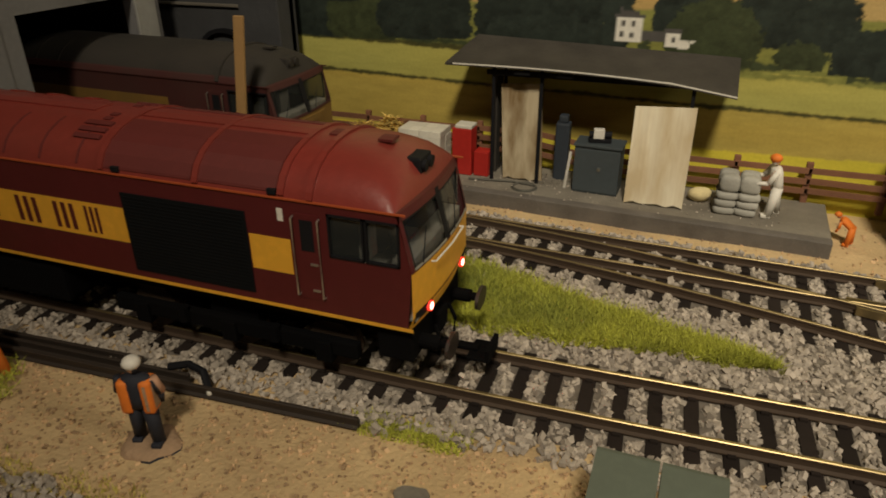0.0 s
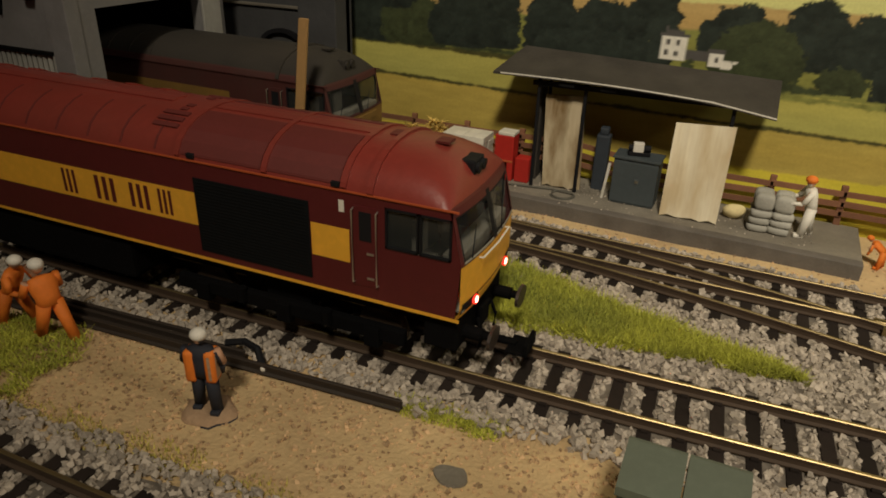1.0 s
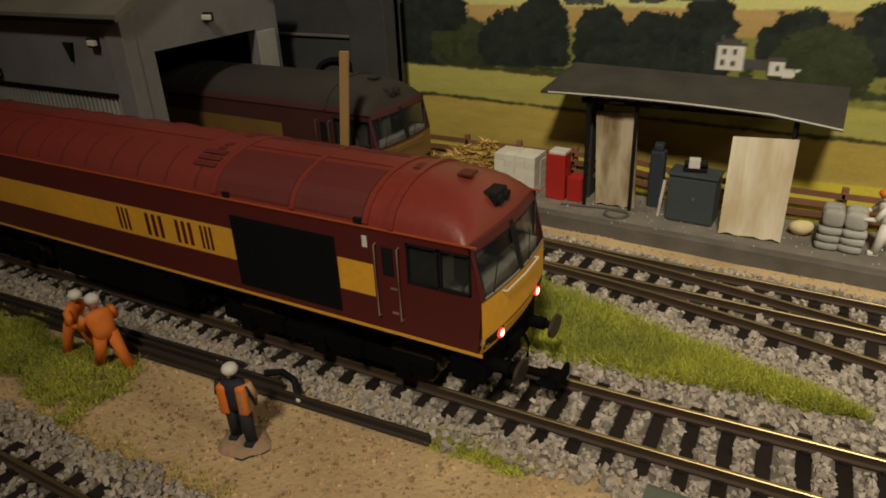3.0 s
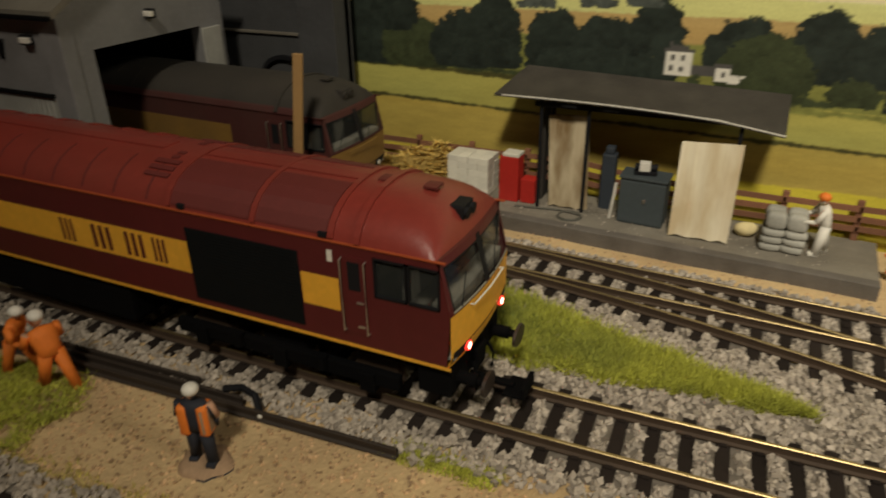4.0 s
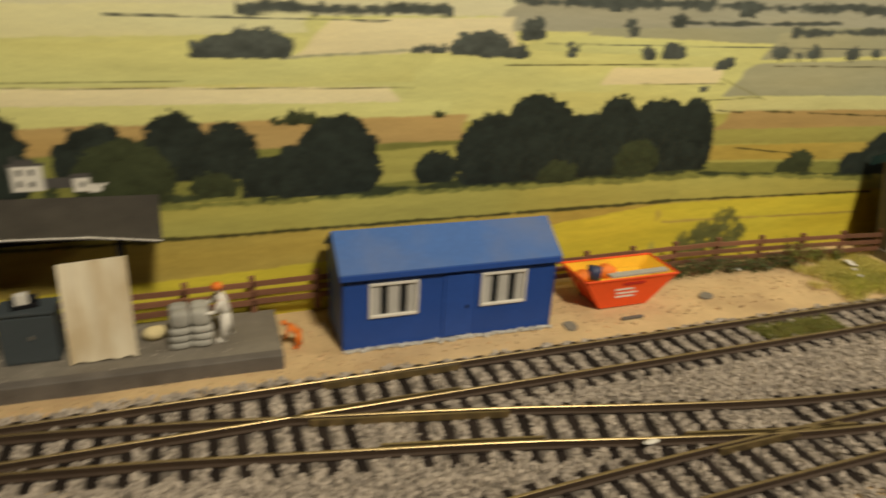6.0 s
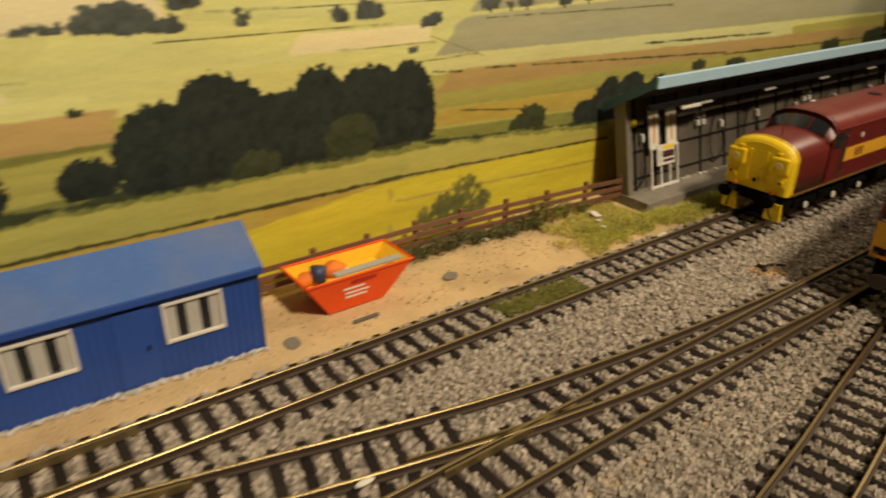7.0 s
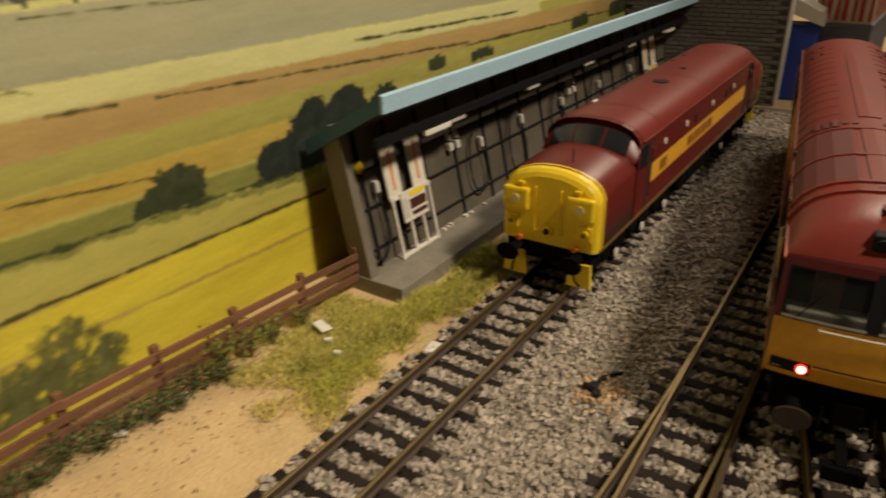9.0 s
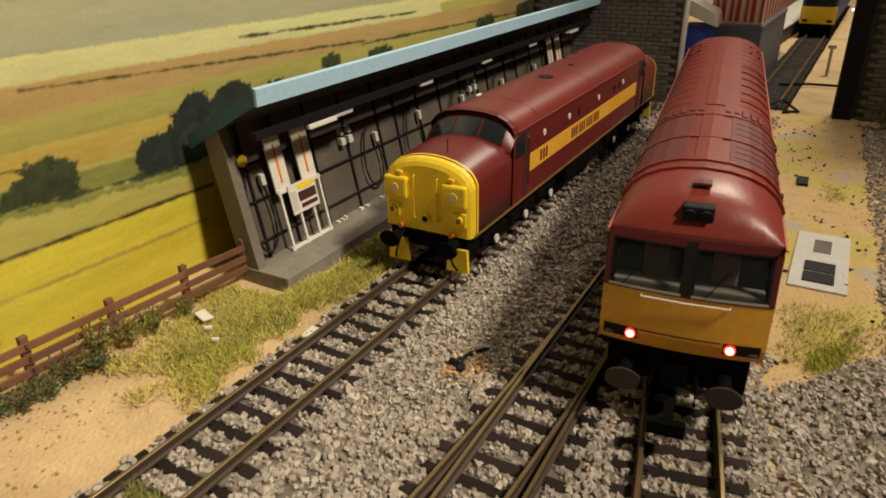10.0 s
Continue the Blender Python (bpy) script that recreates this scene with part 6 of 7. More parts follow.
fen = thing("rail_fence", 0, 0, 0, 0, "brown post and rail fence in front of the printed fields", "fence")
pm = B()
box(pm, -0.12, 0.12, -0.09, 0.09, -0.2, 1.55, 0.03)
p0 = part("post", pm, FENCEWOOD, fen)
xs_ = [-13 + 2.55 * i for i in range(22)]
p0.matrix_basis = pose(xs_[0] * CM, fence_y(xs_[0]) * CM, 0.3 * CM)
base_z = lambda x: 0.95 if x < -1 else 0.55 if x < 13 else 0.0
for x in xs_[1:]:
    share("post", p0, fen, pose(x * CM, fence_y(x) * CM, base_z(x) * CM * 0.9, random.uniform(-1.5, 1.5), random.uniform(-2, 2), 0))
for a, b in zip(xs_, xs_[1:]):
    for z in (0.45, 0.85, 1.25):
        bm = B()
        j = [random.uniform(-0.03, 0.03) for _ in range(2)]
        loft(bm, [[(x, fence_y(x) - 0.11 + p, z + base_z(x) * 0.9 + q + jj) for p, q in ((-0.05, -0.105), (0.05, -0.105), (0.05, 0.105), (-0.05, 0.105))] for x, jj in ((a - 0.05, j[0]), (b + 0.05, j[1]))])
        part("fence_rail", bm, FENCEWOOD, fen)

# ---- blue cabin ----
hut = thing("site_cabin", 10.25, 24.92, -0.05, -2.4, "royal blue corrugated site cabin with two white windows", "cabin")
W, D, HE, HR = 8.75, 2.95, 3.2, 4.2
bm = B()
holes = [(1.05, 2.9, 1.35, 2.7), (5.55, 7.4, 1.35, 2.7)]
wall_grid(bm, [0, 1.05, 2.9, 5.55, 7.4, W], [0, 1.35, 2.7, HE], holes, lambda u, z: (u, 0.0, z))
fwall = part("front_wall", bm, HUTBLUE, hut)
for i in range(35):
    x = 0.125 + 0.25 * i
    for z0, z1 in ((0.05, HE),):
        hit = [h for h in holes if h[0] - 0.1 < x < h[1] + 0.1]
        for za, zb in (((z0, 1.3), (2.75, z1)) if hit else ((z0, z1),)):
            part("wall_rib", box(B(), x - 0.05, x + 0.05, -0.035, 0.01, za, zb, 0.01), HUTBLUE, fwall)
for nm, x0, x1 in (("end_wall", 0.0, 0.06), ("end_wall", W - 0.06, W)):
    bm = B()
    prism(bm, [(0, 0), (D, 0), (D, HE), (D / 2, HR), (0, HE)], "x", x0, x1)
    part(nm, bm, HUTBLUE, hut)
part("rear_wall", box(B(), 0.06, W - 0.06, D - 0.06, D, 0, HE), HUTBLUE, hut)
for s in (0, 1):
    bm = B()
    y0, y1 = (-0.2, D / 2) if s == 0 else (D + 0.2, D / 2)
    zl = HE - 0.06
    loft(bm, [[(x, y0, zl), (x, y1, HR + 0.05), (x, y1, HR + 0.15), (x, y0, zl + 0.12)] for x in (-0.12, W + 0.12)])
    bmesh.ops.recalc_face_normals(bm, faces=bm.faces)
    part("roof_panel", bm, HUTROOF, hut, "lighter blue roof sheet")
part("eaves_board", box(B(), -0.1, W + 0.1, -0.24, -0.18, HE - 0.2, HE + 0.02, 0.01), HUTBLUE, hut)
for x0, x1, z0, z1 in holes:
    w = part("window", box(B(), x0, x1, 0.05, 0.07, z0, z1), BLACKGLASS, hut)
    bm = B()
    for r in ((x0 - 0.05, x1 + 0.05, z0 - 0.05, z0 + 0.05), (x0 - 0.05, x1 + 0.05, z1 - 0.05, z1 + 0.05), (x0 - 0.05, x0 + 0.05, z0, z1), (x1 - 0.05, x1 + 0.05, z0, z1)):
        box(bm, r[0], r[1], -0.09, 0.04, r[2], r[3], 0.015)
    part("window_frame", bm, WHITE, w, "thick white window frame")
    for a, b in ((x0 + 0.07, x0 + 0.40), ((x0 + x1) / 2 - 0.22, (x0 + x1) / 2 + 0.22), (x1 - 0.40, x1 - 0.07)):
        part("curtain", box(B(), a, b, 0.0, 0.045, z0 + 0.06, z1 - 0.06, 0.01), CURTAIN, w, "grey curtain")
dr = part("door", box(B(), 4.0, 5.1, -0.06, 0.02, 0.1, 2.8, 0.02), HUTBLUE, hut)
part("handle", box(B(), 4.9, 5.0, -0.1, -0.06, 1.3, 1.45), BLACK, dr)
pebbles("cabin_dust", [(10.3 + 8.7 * k / 160, 24.9 - 0.0419 * 8.7 * k / 160 - 0.1 + random.gauss(0, 0.06), -0.03) for k in range(160)], 0.13, CARD, "pale crumbs along the foot of the cabin", "gravel", 0.6)
part("skid", box(B(), 0.1, W - 0.1, 0.02, 0.2, -0.2, 0.02), BLACK, hut)

# ---- skip ----
sk = thing("waste_skip", 20.9, 24.95, -0.03, -1.5, "orange-red skip with yellow inside, half full of rubbish", "skip")
def skip_shell(inset):
    lo = [(0.95 + inset, 0.25 + inset), (3.4 - inset, 0.25 + inset), (3.4 - inset, 2.0 - inset), (0.95 + inset, 2.0 - inset)]
    hi = [(0.0 + inset, 0.05 + inset), (4.7 - inset, 0.05 + inset), (4.7 - inset, 2.25 - inset), (0.0 + inset, 2.25 - inset)]
    return lo, hi
lo, hi = skip_shell(0)
li, hi2 = skip_shell(0.07)
bm = B()
loft(bm, [[(x, y, 0.0) for x, y in lo], [(x, y, 1.45) for x, y in hi], [(x, y, 1.45) for x, y in hi2]], caps=False)
bm.faces.new([bm.verts.new((x, y, 0)) for x, y in reversed(lo)])
part("shell", bm, SKIPRED, sk)
bm = B()
loft(bm, [[(x, y, 1.44) for x, y in hi2], [(x, y, 0.75) for x, y in [((a[0] + b[0]) / 2, (a[1] + b[1]) / 2) for a, b in zip(li, hi2)]]], caps=False)
bm.faces.new([bm.verts.new(((a[0] + b[0]) / 2, (a[1] + b[1]) / 2, 0.95)) for a, b in zip(li, hi2)])
part("lining", bm, SKIPYEL, sk, "orange-yellow inside")
bm = B()
for a, b in zip(hi, hi[1:] + hi[:1]):
    cyl(bm, (*a, 1.45), (*b, 1.45), 0.06, 6)
part("rim", bm, SKIPRED, sk)
bm = B()
for z, a, b in ((0.88, 1.55, 2.5), (0.68, 1.65, 2.7), (0.5, 1.65, 2.6)):
    yy = 0.05 + 0.2 * (1 - z / 1.45)
    box(bm, a, b, yy - 0.02, yy + 0.05, z, z + 0.08)
part("lettering_bar", bm, WHITE, sk)
part("dark_lettering_bar", box(B(), 1.9, 3.0, 0.05, 0.1, 1.13, 1.25), REDBOX, sk)
for x, y, s, m, nm, lab in ((1.1, 1.0, 0.42, TINBLUE, "paint_tin", "dark blue tin in the skip"), (1.95, 1.45, 0.46, ORANGE, "orange_sack", "crumpled orange sack in the skip"), (2.3, 1.1, 0.14, WHITE, "white_scrap", "white scrap in the skip"), (0.7, 1.3, 0.42, ORANGE, "orange_sack", "crumpled orange sack in the skip")):
    bm = B()
    if nm == "paint_tin":
        cyl(bm, (21.9, 26.0, 1.05), (22.0, 26.1, 1.62), 0.32, 14)
    else:
        ball(bm, (20.9 + x, 24.95 + y, 1.12), s, 1.2, 0.9, 0.8)
        for v in bm.verts:
            v.co += Vector((noise.noise(v.co * 4), noise.noise(v.co * 4 + Vector((5, 0, 0))), 0)) * s * 0.35
    tagged(part(nm, bm, m, smooth=True), lab, "rubbish")
bm = B()
box(bm, 22.2, 25.2, 25.05, 25.4, 1.46, 1.56, 0.02)
tagged(part("grey_plank", bm, SANDBAG), "pale grey plank lying along the skip", "plank")
bm = B()
box(bm, 22.3, 23.4, 24.0, 24.15, -0.08, 0.04, 0.03)
tagged(part("dark_stick", bm, KERB), "dark stick lying on the sand by the skip", "stick")

# ---- fuelling shed ----
FSPILLAR = mat("grey_brown_pillar", (0.17, 0.148, 0.115), 0.85, var=0.25, scale=70, dirt=0.4)
fs = thing("fuelling_shed", 40.45, 24.45, 0, -2, "long dark fuelling shed with light blue roof edge on slab", "shed")
FL = 36.5
part("slab", box(B(), -0.1, FL, 0, 2.15, -0.3, 0.48, 0.04), CONCRETE, fs)
bw = part("back_wall", box(B(), 0.3, FL, 1.75, 2.1, 0.48, 5.6), FSWALL, fs)
bm = B()
prism(bm, [(1.35, 0.48), (2.15, 0.48), (2.15, 5.3), (1.35, 5.6)], "x", -0.05, 0.35)
part("end_pillar", bm, FSPILLAR, fs)
bm = B()
prism(bm, [(0.45, 6.45), (0.45, 6.95), (3.75, 5.1), (3.75, 4.6)], "x", -0.12, 0.0)
part("end_fascia", bm, FASCIASHADED, fs, "blue end board of the roof, its shade put in as teal")
bm = B()
prism(bm, [(0.5, 6.5), (0.5, 6.9), (3.75, 5.05), (3.75, 4.7)], "x", 0.0, FL)
part("roof", bm, DARKWALL, fs)
bm = B()
prism(bm, [(0.36, 6.40), (0.36, 6.93), (0.48, 6.98), (0.48, 6.40)], "x", -0.12, FL)
part("front_fascia", bm, FASCIALIT, fs, "blue front roof edge, its light put in as a paler tone")
for i in range(19):
    x = 0.9 + 1.95 * i + random.uniform(-0.35, 0.35)
    part("batten", box(B(), x, x + 0.1, 1.66, 1.76, 0.48, 5.4), BLACK, bw)
for z in (1.15, 2.6, 3.9):
    part("wall_pipe", cyl(B(), (0.3, 1.68, z), (FL, 1.68, z), 0.05, 6), BLACK, bw)
part("roof_beam", box(B(), 0.2, FL, 0.9, 1.15, 5.15, 5.4), BLACK, fs)
for i in range(6):
    x = 5.0 + 6.2 * i
    bm = B()
    box(bm, x - 0.55, x + 0.55, 0.95, 1.12, 4.95, 5.12, 0.04)
    part("strip_light", bm, CARD, fs, "unlit pale strip light")
for x0, w, top, low in ((0.95, 0.55, 4.0, 0.75), (8.0, 0.6, 3.6, 1.1), (11.6, 0.75, 3.9, 0.8), (16.0, 0.8, 3.7, 0.9), (21.0, 0.8, 3.6, 1.0), (26.0, 0.8, 3.7, 0.9)):
    bm = B()
    mid, half = (top + low) / 2, (top - low) / 2
    tube(bm, [(x0 + w * math.cos(t) * (1 - 0.25 * math.sin(t)), 1.52, mid + half * math.sin(t)) for t in span(0.55 * math.pi, 2.15 * math.pi, 22)], 0.045)
    hz = part("fuel_hose", bm, BLACK, fs)
    part("nozzle", box(B(), x0 + 0.8 * w - 0.1, x0 + 0.8 * w + 0.1, 1.42, 1.62, mid + 0.45 * half, mid + 0.45 * half + 0.4, 0.03), CARD, hz, "grey hose nozzle")
bm = B()
cyl(bm, (0.75, 1.62, 4.15), (0.75, 1.5, 4.15), 0.22, 14)
part("yellow_gauge", bm, WARN, fs, "round yellow gauge")
for x0 in (6.1, 6.6, 17.5, 18.1):
    bm = B()
    box(bm, x0, x0 + 0.28, 1.45, 1.7, 3.3, 3.6, 0.03)
    box(bm, x0 + 0.04, x0 + 0.24, 1.45, 1.66, 3.7, 4.0, 0.03)
    part("switch_box", bm, CARD, fs)
for i in range(26):
    a = random.uniform(1, 12)
    part("rubble", box(B(), a, a + random.uniform(0.06, 0.2), 1.45, 1.62, 0.47, 0.47 + random.uniform(0.05, 0.13)), CREAM, fs) if i < 12 else None

ws = thing("white_stand", 40.45, 24.45, 0.48, -2, "white double notice stand leaning against the fuelling shed wall", "stand")
for x0, x1 in ((1.75, 2.55), (3.2, 4.05)):
    bd = part("board", box(B(), x0, x1, 1.42, 1.50, 2.2, 4.45, 0.02), CREAM, ws)
    part("orange_bar", box(B(), (x0 + x1) / 2 - 0.05, (x0 + x1) / 2 + 0.05, 1.40, 1.42, 2.5, 3.9), ORANGE, bd)
    part("grey_bar", box(B(), x0 + 0.15, x1 - 0.15, 1.405, 1.42, 4.15, 4.28), CARD, bd)
for x in (1.85, 2.65, 3.4, 4.05):
    part("leg", box(B(), x - 0.05, x + 0.05, 1.36, 1.44, 0.0, 2.3 if x in (1.85, 4.05) else 1.6), WHITE, ws)
for z in (0.03, 2.15):
    part("cross_bar", box(B(), 1.75, 4.15, 1.36, 1.46, z, z + 0.1), WHITE, ws)
part("strip_lamp", box(B(), 2.9, 4.5, 0.1, 0.3, 4.4, 4.6, 0.05), WHITE, ws, "white tube lamp over the stand")
sg = part("sign", box(B(), 2.2, 3.7, 1.28, 1.34, 1.25, 2.35, 0.01), CREAM, ws, "small sign with yellow and red bars")
for a, b, z0, z1, m in ((2.7, 3.6, 2.1, 2.28, WARN), (2.65, 3.62, 1.65, 2.0, DULLRED), (2.7, 3.6, 1.4, 1.55, DULLRED), (2.28, 2.55, 1.4, 2.1, CARD)):
    part("sign_bar", box(B(), a, b, 1.265, 1.28, z0, z1), m, sg)

LEAN = 0.2  # the wall and all that hangs on it leans back
for o in ws.children_recursive:
    for v in o.data.vertices:
        v.co.y += v.co.z * LEAN - 0.0008
for o in fs.children_recursive:
    if o.name.split(".")[0] in ("back_wall", "end_pillar", "batten", "wall_pipe", "fuel_hose", "nozzle", "yellow_gauge", "switch_box"):
        for v in o.data.vertices:
            v.co.y += (v.co.z - 0.0048) * LEAN

tagged(copy_thing(ws, pose((40.45 + 27) * CM, (24.45 - 0.94) * CM, 0.48 * CM, 0, 0, -2)), "white double notice stand at the far end of the fuelling shed")

# ---- brick end wall with the opening ----
ew = thing("wall_end", 74.6, 0, -0.2, 0, "grey brick wall with a wide opening for the tracks", "wall", kind="structure")
part("core", box(B(), 0.12, 1.3, 17.9, 28.6, 0, 16), MORTAR, ew)
part("core", box(B(), 0.12, 1.3, -4, 6.9, 0, 16), MORTAR, ew)
part("opening_edge", box(B(), -0.05, 1.35, 17.76, 17.9, 0, 16), CARD, ew, "pale edge strip of the opening")
part("pillar", box(B(), -0.5, 1.6, 6.9, 7.95, 0, 16, 0.05), BLACK, ew, "dark pillar beside the opening")
part("girder", box(B(), -0.6, 1.6, 17.9, 28.6, 8.6, 9.2, 0.05), DULLRED, ew)
part("girder", box(B(), -0.4, 1.6, 17.9, 28.6, 9.2, 16), BLACK, ew)
bk2 = B()
box(bk2, 0, 0.2, -0.41, 0.41, 0, 0.24, 0.02)
b0 = part("brick", bk2, BRICK, ew)
b0.matrix_basis = pose(0, 18.4 * CM, 0)
n = 0
rest = B()
for k in range(29):
    for y0, y1 in ((18.0, 28.4), (0.5, 6.85)):
        y = y0 + 0.41 + (0.44 if k % 2 else 0)
        while y < y1 - 0.3:
            dx = random.uniform(-0.02, 0.02)
            if n < 300:
                share("brick", b0, ew, pose(dx * CM, y * CM, k * 0.285 * CM))
            else:
                box(rest, dx, dx + 0.2, y - 0.41, y + 0.41, k * 0.285, k * 0.285 + 0.24)
            n += 1
            y += 0.88
tagged(part("upper_brickwork", rest, BRICK, ew), kind="stuff")

# beyond the opening
DARKBED = mat("dark_bed", (0.035, 0.029, 0.025), 0.9, var=0.4, scale=200, bump=0.5, bscale=600)
bm = B()
band(bm, lambda x: BEYOND(x) - 1.7, lambda x: BEYOND(x) + 1.9, 75.5, 150, z=-0.03, rag=0.1)
tagged(part("dark_track_bed", bm, DARKBED, smooth=True), "dark bed under the track beyond the opening", "ballast", kind="structure")
bb = thing("blue_storage_box", 77, 17.05, -0.1, 0, "bright blue plastic container with cream lid beyond the opening", "container")
part("body", box(B(), 0, 2.6, -0.85, 1.2, 0, 5.0, 0.15), BLUEPL, bb)
bm = B()
prism(bm, [(-1.1, 5.0), (1.3, 5.9), (1.2, 6.9), (-0.9, 5.9)], "x", -0.2, 2.8)
part("lid", bm, CREAM, bb, "tilted cream lid")
co = thing("striped_carton", 80, 15.0, 4.75, -4, "red and white striped carton on a grey-blue box", "carton")
part("body", box(B(), 0.1, 22, -1.7, 1.9, 0, 8, 0.1), CREAM, co)
for i in range(7):
    part("red_stripe", box(B(), 0.04, 0.11, -1.6 + i * 0.5, -1.6 + i * 0.5 + 0.2 + 0.1 * (i % 2), 0.2, 7.6), REDBOX, co)
for i in range(14):
    part("red_stripe", box(B(), 0.5 + i * 1.5, 1.2 + i * 1.5, -1.74, -1.69, 0.2, 7.4), REDBOX, co)
gb = thing("grey_blue_box", 80, 15.0, -0.1, -4, "grey-blue box standing beyond the opening", "box")
part("body", box(B(), 0, 13, -1.75, 1.9, 0, 4.84, 0.08), SLATEBLUE, gb)
part("top_edge", box(B(), -0.04, 13, -1.8, 1.95, 4.6, 4.85, 0.03), SLATEBLUE, gb)
st = thing("far_platform", 93, 14.2, -0.1, -6.4, "long pale-topped platform beyond the opening", "platform")
# Dark kerb colour puts the shadow on this side into the paint.
part("platform_wall", box(B(), 0, 60, 0.1, 3.4, 0, 1.45, 0.02), KERB, st)
part("platform_slab", box(B(), -0.1, 60, 0, 3.5, 1.45, 1.65, 0.03), CARD, st, "pale grey platform surface")
ft = thing("far_train", 112, 9.95, 0.1, -4, "distant dark blue model railcar with orange-yellow front", "train")
part("body", box(B(), 0.3, 26, -1.75, 1.75, 1.3, 5.0, 0.3), HUTBLUE, ft)
part("front", box(B(), 0.0, 0.4, -1.75, 1.75, 1.3, 3.1, 0.12), WARN, ft, "orange-yellow front end")
part("windscreen", box(B(), 0.0, 0.3, -1.5, 1.5, 3.2, 4.3, 0.05), BLACKGLASS, ft)
part("underframe", box(B(), 0.2, 26, -1.5, 1.5, 0, 1.3), UNDER, ft)
for s_ in (-1, 1):
    part("lamp_recess", box(B(), -0.03, 0.05, s_ * 1.2 - 0.25, s_ * 1.2 + 0.25, 1.5, 1.75), BLACK, ft)
bl = B()
ball(bl, (116, 6.6, 2.6), 0.13)
tagged(part("blue_indicator_light", bl, BLUELED), "small blue-white indicator light beyond the opening", "light")
lp = thing("yard_tap", 90.2, 8.4, -0.1, 0, "small grey standpipe beyond the opening", "standpipe")
part("pole", cyl(B(), (0, 0, 0), (0, 0, 2.2), 0.12, 8), CARD, lp)
part("head", box(B(), -0.2, 0.2, -0.3, 0.3, 2.1, 2.4, 0.05), CARD, lp)
wr = B()
tube(wr, [(74, 12.0, 0.4), (75.2, 10.9, 0.7), (76, 10.5, 0.2), (75, 9.9, 0.05), (74.2, 10.8, 0.1)], 0.09)
tagged(part("black_cable", wr, BLACK), "looped black cable lying by the opening", "cable")
wr = B()
tube(wr, [(83.6, 11.6, 0.1), (84.3, 9.5, 0.15), (84.6, 7.2, 0.1)], 0.1)
tagged(part("black_cable", wr, BLACK), "black cable crossing the sandy floor", "cable")

# ---- near the tracks ----
GLUE = ((27.64, 24.97), (19.84, 24.22))
lc = thing("lineside_cabinet", 3.28, 9.75, -0.15, -1, "grey-green double lineside cabinet with sloping lids", "cabinet")
for s in (-1, 1):
    x0, x1 = (-1.08, -0.02) if s < 0 else (0.02, 1.08)
    part("body", box(B(), x0 + 0.04, x1 - 0.04, -0.55, 0.5, 0, 2.1, 0.03), DUCTGREEN, lc)
    bm = B()
    prism(bm, [(-0.66, 2.1), (0.6, 2.1), (0.6, 2.42), (0.5, 2.45), (-0.66, 2.3)], "x", x0, x1)
    part("lid", bm, DUCTGREEN, lc)
    d_ = part("door", box(B(), x0 + 0.1, x1 - 0.1, -0.6, -0.55, 0.2, 1.95, 0.02), DUCTGREEN, lc)
    part("latch", cyl(B(), ((x0 + x1) / 2, -0.65, 1.6), ((x0 + x1) / 2, -0.6, 1.6), 0.1, 10), DUCTGREEN, d_)

for a, b, ya, yb in ((-24, -3.2, 10.65, 11.7), (-26, -7.9, 10.95, 11.78), (-24.5, -9.5, 11.15, 11.98)):
    bm = B()
    loft(bm, [[(x, y + p, z - 0.05) for p, z in rail_profile] for x, y in ((a, ya), (b, yb))])
    tagged(part("spare_rail", bm, SPARE), "long dark spare rail lying beside the track", "rail", "spare rails")
bm = B()
tube(bm, [(-8.5, 11.8, 0.32), (-8.0, 11.95, 0.42), (-7.5, 11.85, 0.38), (-7.15, 11.55, 0.12)], 0.10, 8)
tagged(part("black_tool", bm, BLACK), "black tool with pale tip lying over the spare rails", "tool")
bm = B()
ball(bm, (-7.1, 11.5, 0.10), 0.08)
tagged(part("pale_tip", bm, WHITE), "small pale knob at the end of the tool", "knob")

pl = thing("grey_plate", 50.9, 8.15, -0.05, -2, "pale grey card plate with two black squares lying on the ground", "plate")
part("plate", box(B(), -2.6, 2.6, -0.92, 0.92, 0, 0.10, 0.01), CARD, pl)
for x in (-1.7, -0.75):
    part("black_square", box(B(), x - 0.42, x + 0.42, -0.5, 0.5, 0.10, 0.14, 0.01), BLACK, pl)
part("smudge", box(B(), 0.6, 1.9, -0.3, 0.3, 0.10, 0.106), KERB, pl)
bm = B()
box(bm, 59.5, 60.7, 8.85, 9.35, -0.1, 0.12, 0.03)
tagged(part("black_offcut", bm, BLACK), "black plastic offcut lying on the ground", "offcut")
db = thing("point_motor", 38.9, 17.1, 0.03, 25, "small black point motor half buried in ballast", "point motor")
part("body", box(B(), -0.34, 0.3, -0.13, 0.13, 0, 0.13, 0.05), BLACK, db)
bm = B()
loft(bm, [[(x, y + p, z + q) for p, q in ((-0.09, -0.04), (0.09, -0.04), (0.07, 0.05), (-0.07, 0.05))] for x, y, z in ((0.22, -0.02, 0.08), (0.6, -0.3, 0.06), (0.85, -0.75, 0.04))])
part("lever", bm, BLACK, db)
part("coil", cyl(B(), (-0.1, 0.1, 0.12), (0.12, 0.28, 0.1), 0.11, 10), BLACK, db)
part("tip", box(B(), 0.28, 0.36, -0.05, 0.05, 0.1, 0.18, 0.02), WHITE, db)
pebbles("ground_crumbs", [(38.9 + random.gauss(0, 0.42), 17.05 + random.gauss(0, 0.32), 0.02 + 0.07 * random.random()) for _ in range(150)], 0.11, GRAIN, "tan crumbs spilled round the point motor", "gravel")
bm = B()
